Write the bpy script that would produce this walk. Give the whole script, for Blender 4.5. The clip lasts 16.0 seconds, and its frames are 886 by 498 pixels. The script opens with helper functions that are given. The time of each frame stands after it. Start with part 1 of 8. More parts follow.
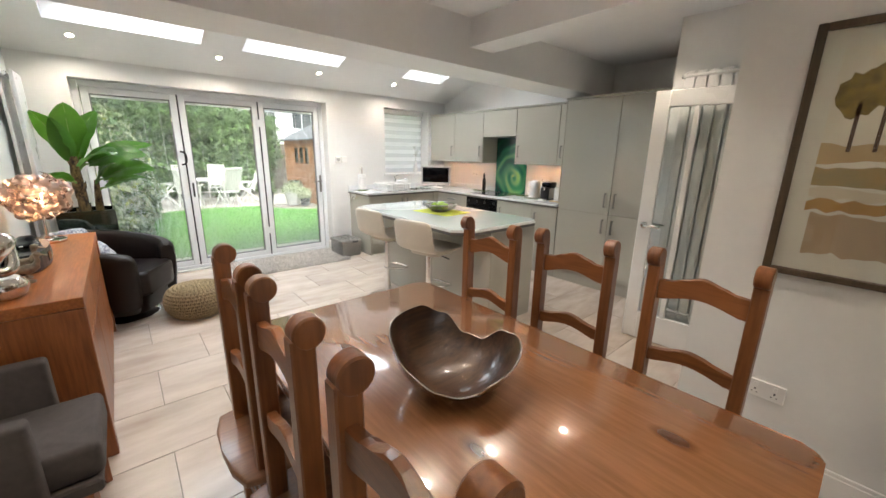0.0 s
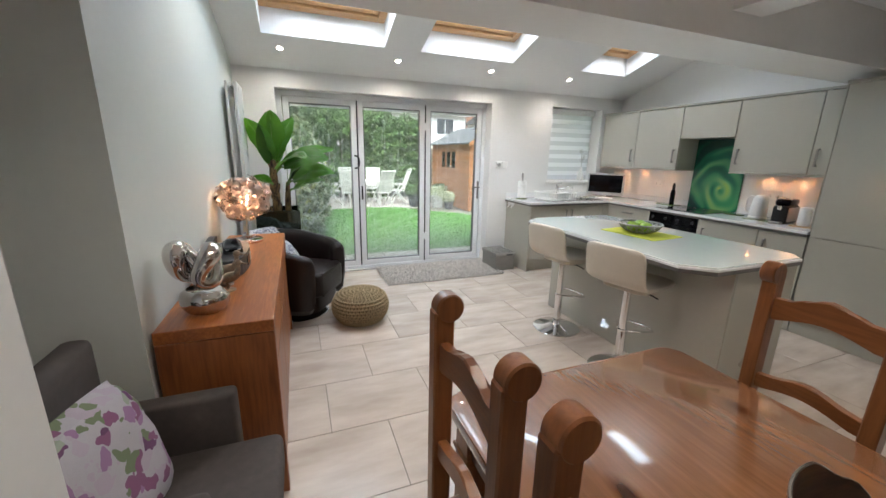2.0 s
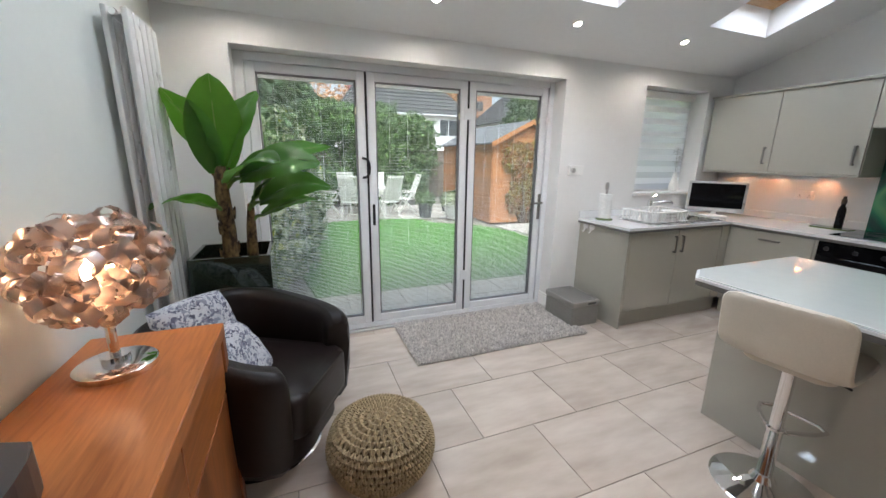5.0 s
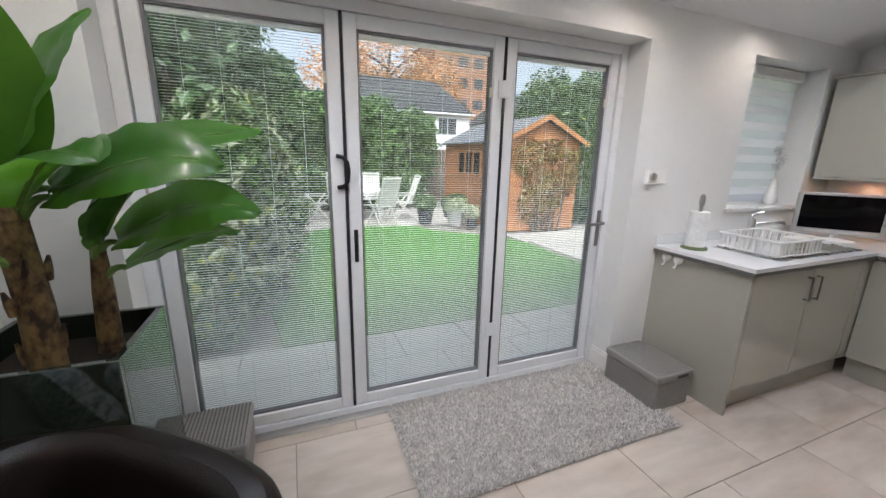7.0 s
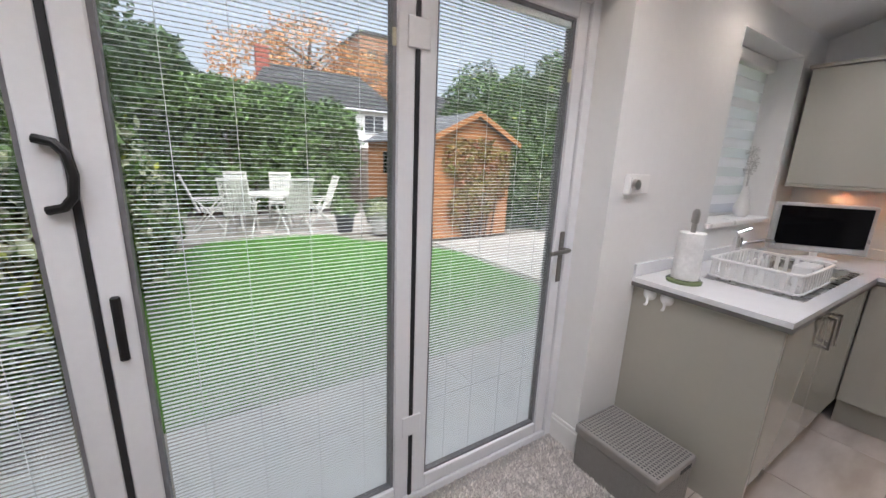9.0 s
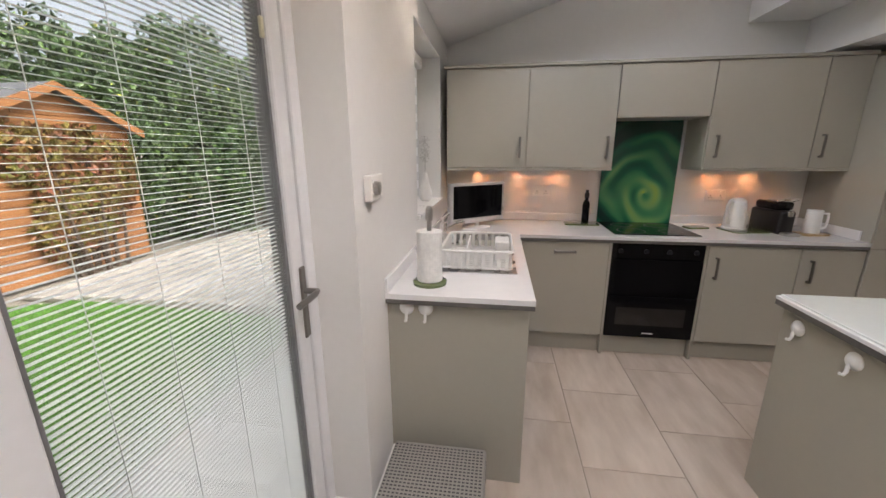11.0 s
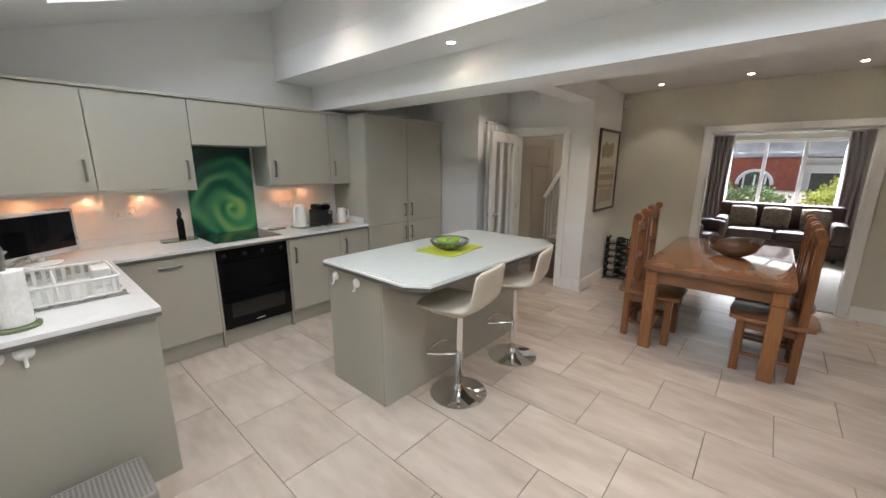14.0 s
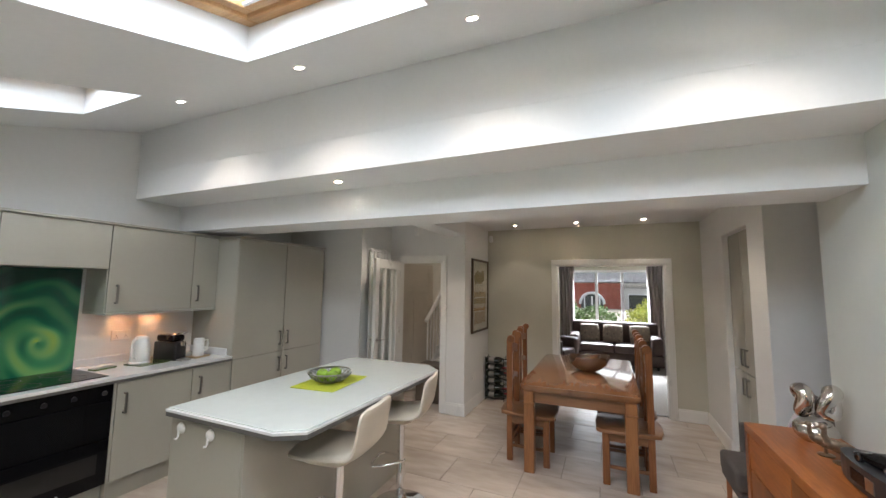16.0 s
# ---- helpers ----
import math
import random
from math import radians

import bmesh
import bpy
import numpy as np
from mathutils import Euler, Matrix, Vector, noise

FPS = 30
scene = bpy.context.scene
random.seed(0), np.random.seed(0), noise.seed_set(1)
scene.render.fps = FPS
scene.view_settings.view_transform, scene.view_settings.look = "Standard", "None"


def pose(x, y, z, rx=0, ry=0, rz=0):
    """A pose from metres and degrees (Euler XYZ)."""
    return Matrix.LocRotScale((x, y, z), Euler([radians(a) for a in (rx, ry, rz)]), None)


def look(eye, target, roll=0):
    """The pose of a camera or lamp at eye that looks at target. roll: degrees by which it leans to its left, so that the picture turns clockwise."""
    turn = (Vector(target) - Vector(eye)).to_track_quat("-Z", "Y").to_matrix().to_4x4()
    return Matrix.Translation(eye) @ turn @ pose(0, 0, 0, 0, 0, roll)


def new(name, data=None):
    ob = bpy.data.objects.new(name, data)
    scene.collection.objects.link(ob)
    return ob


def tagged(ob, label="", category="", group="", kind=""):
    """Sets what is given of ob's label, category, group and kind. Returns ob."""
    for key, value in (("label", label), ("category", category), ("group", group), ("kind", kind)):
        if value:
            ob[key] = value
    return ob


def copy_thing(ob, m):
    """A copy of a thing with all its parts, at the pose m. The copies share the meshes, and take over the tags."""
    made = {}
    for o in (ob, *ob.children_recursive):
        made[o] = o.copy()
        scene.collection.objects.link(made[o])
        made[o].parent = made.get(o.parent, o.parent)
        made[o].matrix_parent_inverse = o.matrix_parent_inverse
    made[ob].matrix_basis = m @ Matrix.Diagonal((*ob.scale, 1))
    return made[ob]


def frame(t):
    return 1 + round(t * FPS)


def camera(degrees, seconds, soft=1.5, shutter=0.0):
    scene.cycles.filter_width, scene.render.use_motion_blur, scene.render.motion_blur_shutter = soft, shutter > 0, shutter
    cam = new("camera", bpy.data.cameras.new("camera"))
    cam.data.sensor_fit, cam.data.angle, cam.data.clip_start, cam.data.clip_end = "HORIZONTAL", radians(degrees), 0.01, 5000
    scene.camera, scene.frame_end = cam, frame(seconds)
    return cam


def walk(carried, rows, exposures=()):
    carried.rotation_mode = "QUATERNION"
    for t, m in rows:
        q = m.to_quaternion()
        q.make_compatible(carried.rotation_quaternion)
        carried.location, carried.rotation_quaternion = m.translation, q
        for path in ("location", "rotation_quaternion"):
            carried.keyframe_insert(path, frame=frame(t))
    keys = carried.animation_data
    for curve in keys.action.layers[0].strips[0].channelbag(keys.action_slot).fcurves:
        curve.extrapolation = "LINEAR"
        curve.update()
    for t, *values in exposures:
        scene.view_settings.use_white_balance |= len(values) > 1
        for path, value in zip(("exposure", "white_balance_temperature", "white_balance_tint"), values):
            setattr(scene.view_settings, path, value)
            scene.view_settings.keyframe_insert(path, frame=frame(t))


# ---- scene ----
cam = camera(99.6, 16.0)
PATH = [
    (0, (0.062, -0.02, 1.465), (1.325, 1.449, 0.968), 1.0),
    (0.5, (0.034, 0.091, 1.458), (1.046, 1.745, 0.967), 1.0),
    (1, (-0.019, 0.245, 1.456), (0.788, 2.008, 0.968), 1.2),
    (1.5, (-0.038, 0.44, 1.442), (0.678, 2.243, 0.956), 1.2),
    (2, (-0.012, 0.677, 1.462), (0.691, 2.485, 0.973), 1.2),
    (2.5, (-0.012, 0.932, 1.447), (0.691, 2.74, 0.961), 1.1),
    (3, (-0.03, 1.212, 1.444), (0.671, 3.021, 0.96), 1.0),
    (3.5, (-0.01, 1.51, 1.428), (0.696, 3.317, 0.946), 1.0),
    (4, (0.06, 1.8, 1.435), (0.764, 3.61, 0.957), 0.9),
    (4.5, (0.111, 2.083, 1.441), (0.819, 3.892, 0.968), 0.8),
    (7, (0.446, 3.485, 1.434), (1.173, 5.286, 0.958), 1.3),
    (7.5, (0.559, 3.699, 1.42), (1.305, 5.494, 0.948), 1.5),
    (8, (0.661, 3.885, 1.42), (1.424, 5.673, 0.948), 1.6),
    (8.2, (0.71, 3.958, 1.413), (1.48, 5.745, 0.949), 1.7),
    (10.5, (1.255, 4.678, 1.44), (3.074, 5.347, 0.948), 1.1),
    (11, (1.265, 4.772, 1.46), (3.182, 5.054, 0.965), -0.2),
    (11.5, (1.221, 4.841, 1.506), (3.151, 4.742, 0.991), -0.7),
    (12, (1.102, 4.932, 1.493), (2.973, 4.453, 0.973), -0.4),
    (12.5, (0.953, 4.945, 1.508), (2.712, 4.149, 0.983), -0.3),
    (13, (0.762, 4.945, 1.522), (2.411, 3.947, 0.987), -0.2),
    (13.5, (0.638, 4.962, 1.531), (2.147, 3.759, 1.008), -0.1),
    (14, (0.588, 4.981, 1.558), (1.873, 3.514, 1.112), 0.2),
    (14.5, (0.565, 5.003, 1.579), (1.629, 3.335, 1.285), 0.6),
    (15, (0.554, 5.026, 1.586), (1.464, 3.247, 1.506), 0.7),
    (15.5, (0.559, 5.022, 1.587), (1.384, 3.202, 1.672), 0.7),
    (16, (0.592, 5.016, 1.608), (1.389, 3.192, 1.801), 0.8),
]
walk(cam, [(t, look(eye, target, roll)) for t, eye, target, roll in PATH],
     exposures=[(0.0, 1.96, 6200, 12), (1.5, 1.66, 5950, 11), (3.0, 1.37, 5800, 12), (4.0, 1.34, 5800, 13), (7.0, 1.20, 5850, 16), (8.0, 1.12, 5850, 20), (10.5, 1.03, 6400, 21), (11.5, 1.21, 6550, 21), (12.5, 1.36, 6300, 18), (13.2, 1.44, 6100, 13), (14.5, 1.46, 6100, 13), (16.0, 1.46, 6100, 13)])

# ---- world, sun and lamps ----
SUN_UP, SUN_ROUND = radians(52), radians(200)
world = bpy.data.worlds.new("overcast_sky")
scene.world = world
world.use_nodes = True
wn, wl = world.node_tree.nodes, world.node_tree.links
sky = wn.new("ShaderNodeTexSky")
sky.sky_type, sky.sun_disc, sky.sun_elevation, sky.sun_rotation = "NISHITA", False, SUN_UP, SUN_ROUND
sky.air_density, sky.dust_density, sky.ozone_density = 1.0, 6.0, 0.6
wn["Background"].inputs["Strength"].default_value = 0.15
pale = wn.new("ShaderNodeHueSaturation")
pale.inputs["Saturation"].default_value = 0.3
wl.new(sky.outputs[0], pale.inputs["Color"])
wl.new(pale.outputs[0], wn["Background"].inputs["Color"])
sun = new("sun", bpy.data.lights.new("sun", "SUN"))
sun.data.energy, sun.data.angle, sun.data.color = 1.5, radians(50), (1.0, 0.96, 0.9)
sun.matrix_world = look((0, 0, 0), (math.sin(SUN_ROUND) * -1, math.cos(SUN_ROUND) * -1, -math.tan(SUN_UP)))


def area_lamp(name, eye, target, wide, high, watts, colour=(1, 1, 1)):
    lamp = new(name, bpy.data.lights.new(name, "AREA"))
    lamp.data.shape, lamp.data.size, lamp.data.size_y = "RECTANGLE", wide, high
    lamp.data.energy, lamp.data.color = watts, colour
    lamp.matrix_world = look(eye, target)
    return lamp


def spot_lamp(name, eye, watts, colour=(1.0, 0.78, 0.55), degrees=80, size=0.03):
    lamp = new(name, bpy.data.lights.new(name, "SPOT"))
    lamp.data.energy, lamp.data.color, lamp.data.spot_size = watts, colour, radians(degrees)
    lamp.data.spot_blend, lamp.data.shadow_soft_size = 0.6, size
    lamp.location = eye
    return lamp


# sky light through the roof windows
for x0, x1 in ((-0.22, 0.88), (1.25, 2.33), (3.27, 3.97)):
    area_lamp("roof_window_sky", ((x0 + x1) / 2, 4.33, 3.06), ((x0 + x1) / 2, 3.35, 0.045), x1 - x0, 0.98, 13.5 * (x1 - x0), (0.86, 0.94, 1.0))
# fill lamp added out of sight above the front window, brightens the sitting room
area_lamp("front_window_fill", (0.5, -5.75, 2.75), (0.5, -3.2, 0.6), 1.9, 0.7, 520, (0.92, 0.96, 1.0))

# ---- tools for meshes ----
def thing(name, m, label, category, group="", kind=""):
    ob = new(name)
    ob.empty_display_size = 0.1
    ob.matrix_world = m
    return tagged(ob, label, category, group, kind)


def part(name, bm, material, parent=None, label="", smooth=False):
    me = bpy.data.meshes.new(name)
    bm.normal_update()
    bm.to_mesh(me)
    bm.free()
    me.materials.append(material)
    if smooth:
        me.shade_smooth()
        me.set_sharp_from_angle(angle=radians(40))
    ob = new(name, me)
    if parent:
        ob.parent = parent
    if label:
        ob["label"] = label
    return ob


def structure(name, bm, material, label, category, smooth=False):
    return tagged(part(name, bm, material, None, "", smooth), label, category, "", "structure")


def box(bm, x0, x1, y0, y1, z0, z1, bevel=0.0, m=None, seg=1):
    t = Matrix.Translation(((x0 + x1) / 2, (y0 + y1) / 2, (z0 + z1) / 2)) @ Matrix.Diagonal((abs(x1 - x0), abs(y1 - y0), abs(z1 - z0), 1))
    r = bmesh.ops.create_cube(bm, size=1, matrix=(m @ t) if m else t)
    if bevel > 0:
        edges = list({e for v in r["verts"] for e in v.link_edges})
        bmesh.ops.bevel(bm, geom=edges, offset=bevel, segments=seg, affect="EDGES", profile=0.5)
    return bm


def boxes(*dims, bevel=0.0, seg=1):
    bm = bmesh.new()
    for d in dims:
        box(bm, *d, bevel=bevel, seg=seg)
    return bm


def rod(bm, a, b, r0, r1=None, seg=16, caps=True):
    a, b = Vector(a), Vector(b)
    d = b - a
    m = Matrix.Translation((a + b) / 2) @ d.to_track_quat("Z", "Y").to_matrix().to_4x4()
    bmesh.ops.create_cone(bm, cap_ends=caps, segments=seg, radius1=r0, radius2=r0 if r1 is None else r1, depth=d.length, matrix=m)
    return bm


def lathe(bm, profile, seg=32, m=None, wobble=0.0):
    """Turns a profile of (radius, height) about z."""
    rings = []
    for r, z in profile:
        ring = []
        for i in range(seg):
            a = 2 * math.pi * i / seg
            k = 1 + wobble * math.sin(3 * a + z * 9)
            p = Vector((r * k * math.cos(a), r * k * math.sin(a), z))
            ring.append(bm.verts.new(m @ p if m else p))
        rings.append(ring)
    for lo, hi in zip(rings, rings[1:]):
        for i in range(seg):
            j = (i + 1) % seg
            bm.faces.new((lo[i], lo[j], hi[j], hi[i]))
    if profile[0][0] > 1e-4:
        bm.faces.new(list(reversed(rings[0])))
    if profile[-1][0] > 1e-4:
        bm.faces.new(rings[-1])
    bmesh.ops.remove_doubles(bm, verts=[v for g in rings for v in g], dist=1e-5)
    return bm


def tube(bm, pts, r, seg=8, closed=False, radii=None):
    """Sweeps a round section along points."""
    pts = [Vector(p) for p in pts]
    n, rings = len(pts), []
    up = Vector((0.13, 0.21, 0.97))
    for i, p in enumerate(pts):
        a = pts[(i - 1) % n] if (closed or i) else p
        b = pts[(i + 1) % n] if (closed or i < n - 1) else p
        d = (b - a).normalized()
        u = (up - d * up.dot(d))
        u = u.normalized() if u.length > 1e-3 else d.orthogonal().normalized()
        w = d.cross(u)
        up = u
        rr = radii[i] if radii else r
        rings.append([bm.verts.new(p + rr * (math.cos(2 * math.pi * k / seg) * u + math.sin(2 * math.pi * k / seg) * w)) for k in range(seg)])
    for i in range(n if closed else n - 1):
        lo, hi = rings[i], rings[(i + 1) % n]
        for k in range(seg):
            j = (k + 1) % seg
            bm.faces.new((lo[k], lo[j], hi[j], hi[k]))
    if not closed:
        bm.faces.new(list(reversed(rings[0])))
        bm.faces.new(rings[-1])
    return bm


def prism(bm, outline, z0, z1, m=None, bevel=0.0, seg=2):
    """A plate with the outline (x, y) between two heights."""
    lo = [bm.verts.new((m @ Vector((x, y, z0))) if m else (x, y, z0)) for x, y in outline]
    hi = [bm.verts.new((m @ Vector((x, y, z1))) if m else (x, y, z1)) for x, y in outline]
    n = len(outline)
    fs = [bm.faces.new(list(reversed(lo))), bm.faces.new(hi)]
    for i in range(n):
        j = (i + 1) % n
        fs.append(bm.faces.new((lo[i], lo[j], hi[j], hi[i])))
    if bevel:
        edges = list({e for f in fs[:2] for e in f.edges})
        bmesh.ops.bevel(bm, geom=edges, offset=bevel, segments=seg, affect="EDGES", profile=0.5)
    return bm


def rounded(w, d, r, seg=5):
    """Outline of a rectangle with round corners about the origin."""
    out = []
    for cx, cy, a0 in ((w / 2 - r, d / 2 - r, 0), (-w / 2 + r, d / 2 - r, 90), (-w / 2 + r, -d / 2 + r, 180), (w / 2 - r, -d / 2 + r, 270)):
        for i in range(seg + 1):
            a = radians(a0 + 90 * i / seg)
            out.append((cx + r * math.cos(a), cy + r * math.sin(a)))
    return out


def soft(bm, w, d, h, puff=0.3, m=None, n=14, wrinkle=0.0):
    """A stuffed cushion about the origin, w by d and h thick."""
    grid = {}
    for s in (1, -1):
        for i in range(n + 1):
            for j in range(n + 1):
                u, v = 2 * i / n - 1, 2 * j / n - 1
                edge = (1 - u ** 4) * (1 - v ** 4)
                k = max(edge, 0) ** puff
                p = Vector((u * w / 2 * (1 - 0.06 * v * v), v * d / 2 * (1 - 0.06 * u * u), s * h / 2 * k))
                if wrinkle:
                    p.z += wrinkle * k * noise.noise(Vector((u * 3, v * 3, s)))
                rim = i in (0, n) or j in (0, n)
                if rim and s == -1:
                    grid[s, i, j] = grid[1, i, j]
                else:
                    grid[s, i, j] = bm.verts.new(m @ p if m else p)
    for s in (1, -1):
        for i in range(n):
            for j in range(n):
                q = [grid[s, i, j], grid[s, i + 1, j], grid[s, i + 1, j + 1], grid[s, i, j + 1]]
                bm.faces.new(q if s == 1 else q[::-1])
    return bm


def subdiv(ob, levels=1):
    mod_ = ob.modifiers.new("smooth", "SUBSURF")
    mod_.levels = mod_.render_levels = levels
    return ob


# ---- materials ----
def material(name, colour, rough=0.5, metal=0.0, scale=8.0, vary=0.12, second=None, fine=60.0, bump=0.0, bump_scale=200.0,
             stretch=(1, 1, 1), coat=0.0, island=0.0, spec=0.5, detail=4.0, rough_vary=0.08, span=(0.3, 0.7)):
    """A surface with variation at two scales, fine relief and uneven gloss."""
    mat = bpy.data.materials.new(name)
    mat.use_nodes = True
    n, l = mat.node_tree.nodes, mat.node_tree.links
    b = n["Principled BSDF"]
    b.inputs["Metallic"].default_value = metal
    b.inputs["Coat Weight"].default_value = coat
    b.inputs["Coat Roughness"].default_value = 0.06
    b.inputs["Specular IOR Level"].default_value = spec
    co = n.new("ShaderNodeTexCoord")
    mp = n.new("ShaderNodeMapping")
    mp.inputs["Scale"].default_value = stretch
    l.new(co.outputs["Object"], mp.inputs["Vector"])
    if island:
        each = n.new("ShaderNodeObjectInfo")
        move = n.new("ShaderNodeVectorMath")
        move.operation = "MULTIPLY_ADD"
        l.new(each.outputs["Random"], move.inputs[0])
        move.inputs[1].default_value = (17.0, 23.0, 11.0)
        l.new(co.outputs["Object"], move.inputs[2])
        l.new(move.outputs[0], mp.inputs["Vector"])
    big = n.new("ShaderNodeTexNoise")
    big.inputs["Scale"].default_value, big.inputs["Detail"].default_value = scale, detail
    small = n.new("ShaderNodeTexNoise")
    small.inputs["Scale"].default_value, small.inputs["Detail"].default_value = fine, 3.0
    for t in (big, small):
        l.new(mp.outputs["Vector"], t.inputs["Vector"])
    add = n.new("ShaderNodeMath")
    add.operation = "MULTIPLY_ADD"
    l.new(small.outputs["Fac"], add.inputs[0])
    add.inputs[1].default_value = 0.4
    half = n.new("ShaderNodeMath")
    half.operation = "MULTIPLY"
    l.new(big.outputs["Fac"], half.inputs[0])
    half.inputs[1].default_value = 0.6
    l.new(half.outputs[0], add.inputs[2])
    ramp = n.new("ShaderNodeValToRGB")
    c2 = second or tuple(c * (1 - vary * 2) for c in colour)
    c1 = colour if second else tuple(min(1, c * (1 + vary * 0.5)) for c in colour)
    ramp.color_ramp.elements[0].position, ramp.color_ramp.elements[1].position = span
    ramp.color_ramp.elements[0].color, ramp.color_ramp.elements[1].color = (*c2, 1), (*c1, 1)
    l.new(add.outputs[0], ramp.inputs["Fac"])
    out = ramp.outputs["Color"]
    if island:
        info = n.new("ShaderNodeObjectInfo")
        geo = n.new("ShaderNodeNewGeometry")
        both = n.new("ShaderNodeMath")
        l.new(info.outputs["Random"], both.inputs[0])
        l.new(geo.outputs["Random Per Island"], both.inputs[1])
        fr = n.new("ShaderNodeMath")
        fr.operation = "FRACT"
        l.new(both.outputs[0], fr.inputs[0])
        hsv = n.new("ShaderNodeHueSaturation")
        rng = n.new("ShaderNodeMapRange")
        rng.inputs["To Min"].default_value, rng.inputs["To Max"].default_value = 1 - island, 1 + island
        l.new(fr.outputs[0], rng.inputs["Value"])
        l.new(rng.outputs[0], hsv.inputs["Value"])
        l.new(out, hsv.inputs["Color"])
        out = hsv.outputs["Color"]
    l.new(out, b.inputs["Base Color"])
    rr = n.new("ShaderNodeMapRange")
    rr.inputs["To Min"].default_value, rr.inputs["To Max"].default_value = max(0.02, rough - rough_vary), min(1, rough + rough_vary)
    l.new(big.outputs["Fac"], rr.inputs["Value"])
    l.new(rr.outputs[0], b.inputs["Roughness"])
    if bump:
        bt = n.new("ShaderNodeTexNoise")
        bt.inputs["Scale"].default_value, bt.inputs["Detail"].default_value = bump_scale, 4.0
        l.new(mp.outputs["Vector"], bt.inputs["Vector"])
        bp = n.new("ShaderNodeBump")
        bp.inputs["Strength"].default_value, bp.inputs["Distance"].default_value = bump, 0.004
        l.new(bt.outputs["Fac"], bp.inputs["Height"])
        l.new(bp.outputs["Normal"], b.inputs["Normal"])
    return mat


def wood(name, light, dark, along="y", rings=7.0, rough=0.35, coat=0.2, knots=0.0, island=0.1):
    """Timber whose grain runs along one axis, with streaks and a few knots."""
    k = {"x": (0.08, 1, 1), "y": (1, 0.08, 1), "z": (1, 1, 0.08)}[along]
    mat = material(name, light, rough, 0.0, rings, 0.2, dark, 90.0, 0.12, 160.0, k, coat, island, span=(0.40, 0.60))
    if knots:
        n, l = mat.node_tree.nodes, mat.node_tree.links
        b = n["Principled BSDF"]
        src = b.inputs["Base Color"].links[0].from_socket
        co = n.new("ShaderNodeTexCoord")
        mp = n.new("ShaderNodeMapping")
        mp.inputs["Scale"].default_value = {"x": (0.5, 1, 1), "y": (1, 0.5, 1), "z": (1, 1, 0.5)}[along]
        vo = n.new("ShaderNodeTexVoronoi")
        vo.inputs["Scale"].default_value = knots
        l.new(co.outputs["Object"], mp.inputs["Vector"])
        l.new(mp.outputs["Vector"], vo.inputs["Vector"])
        rp = n.new("ShaderNodeValToRGB")
        rp.color_ramp.elements[0].position, rp.color_ramp.elements[1].position = 0.03, 0.09
        rp.color_ramp.elements[0].color, rp.color_ramp.elements[1].color = (0.28, 0.2, 0.16, 1), (1, 1, 1, 1)
        l.new(vo.outputs["Distance"], rp.inputs["Fac"])
        mx = n.new("ShaderNodeMix")
        mx.data_type, mx.blend_type = "RGBA", "MULTIPLY"
        mx.inputs[0].default_value = 1.0
        l.new(src, mx.inputs[6])
        l.new(rp.outputs["Color"], mx.inputs[7])
        l.new(mx.outputs[2], b.inputs["Base Color"])
    return mat


def glass(name, rough=0.0, tint=(1, 1, 1)):
    mat = bpy.data.materials.new(name)
    mat.use_nodes = True
    b = mat.node_tree.nodes["Principled BSDF"]
    b.inputs["Transmission Weight"].default_value = 1.0
    b.inputs["Roughness"].default_value = rough
    b.inputs["IOR"].default_value = 1.45
    b.inputs["Base Color"].default_value = (*tint, 1)
    return mat


def pane_glass(name, gloss=0.06):
    """Thin window glass: clear, with a faint mirror that grows at a glancing angle."""
    mat = bpy.data.materials.new(name)
    mat.use_nodes = True
    n, l = mat.node_tree.nodes, mat.node_tree.links
    n.remove(n["Principled BSDF"])
    tr, gl, mx, fr = n.new("ShaderNodeBsdfTransparent"), n.new("ShaderNodeBsdfGlossy"), n.new("ShaderNodeMixShader"), n.new("ShaderNodeLayerWeight")
    gl.inputs["Roughness"].default_value = 0.01
    tr.inputs["Color"].default_value = (0.96, 0.98, 0.97, 1)
    pw = n.new("ShaderNodeMath")
    pw.operation = "POWER"
    l.new(fr.outputs["Facing"], pw.inputs[0])
    pw.inputs[1].default_value = 4.0
    sc_ = n.new("ShaderNodeMath")
    sc_.operation = "MULTIPLY_ADD"
    l.new(pw.outputs[0], sc_.inputs[0])
    sc_.inputs[1].default_value, sc_.inputs[2].default_value = 0.7, gloss * 0.5
    l.new(sc_.outputs[0], mx.inputs[0])
    l.new(tr.outputs[0], mx.inputs[1])
    l.new(gl.outputs[0], mx.inputs[2])
    l.new(mx.outputs[0], n["Material Output"].inputs["Surface"])
    return mat


def glow(name, colour, strength):
    mat = bpy.data.materials.new(name)
    mat.use_nodes = True
    b = mat.node_tree.nodes["Principled BSDF"]
    b.inputs["Base Color"].default_value = (*colour, 1)
    b.inputs["Emission Color"].default_value = (*colour, 1)
    b.inputs["Emission Strength"].default_value = strength
    return mat


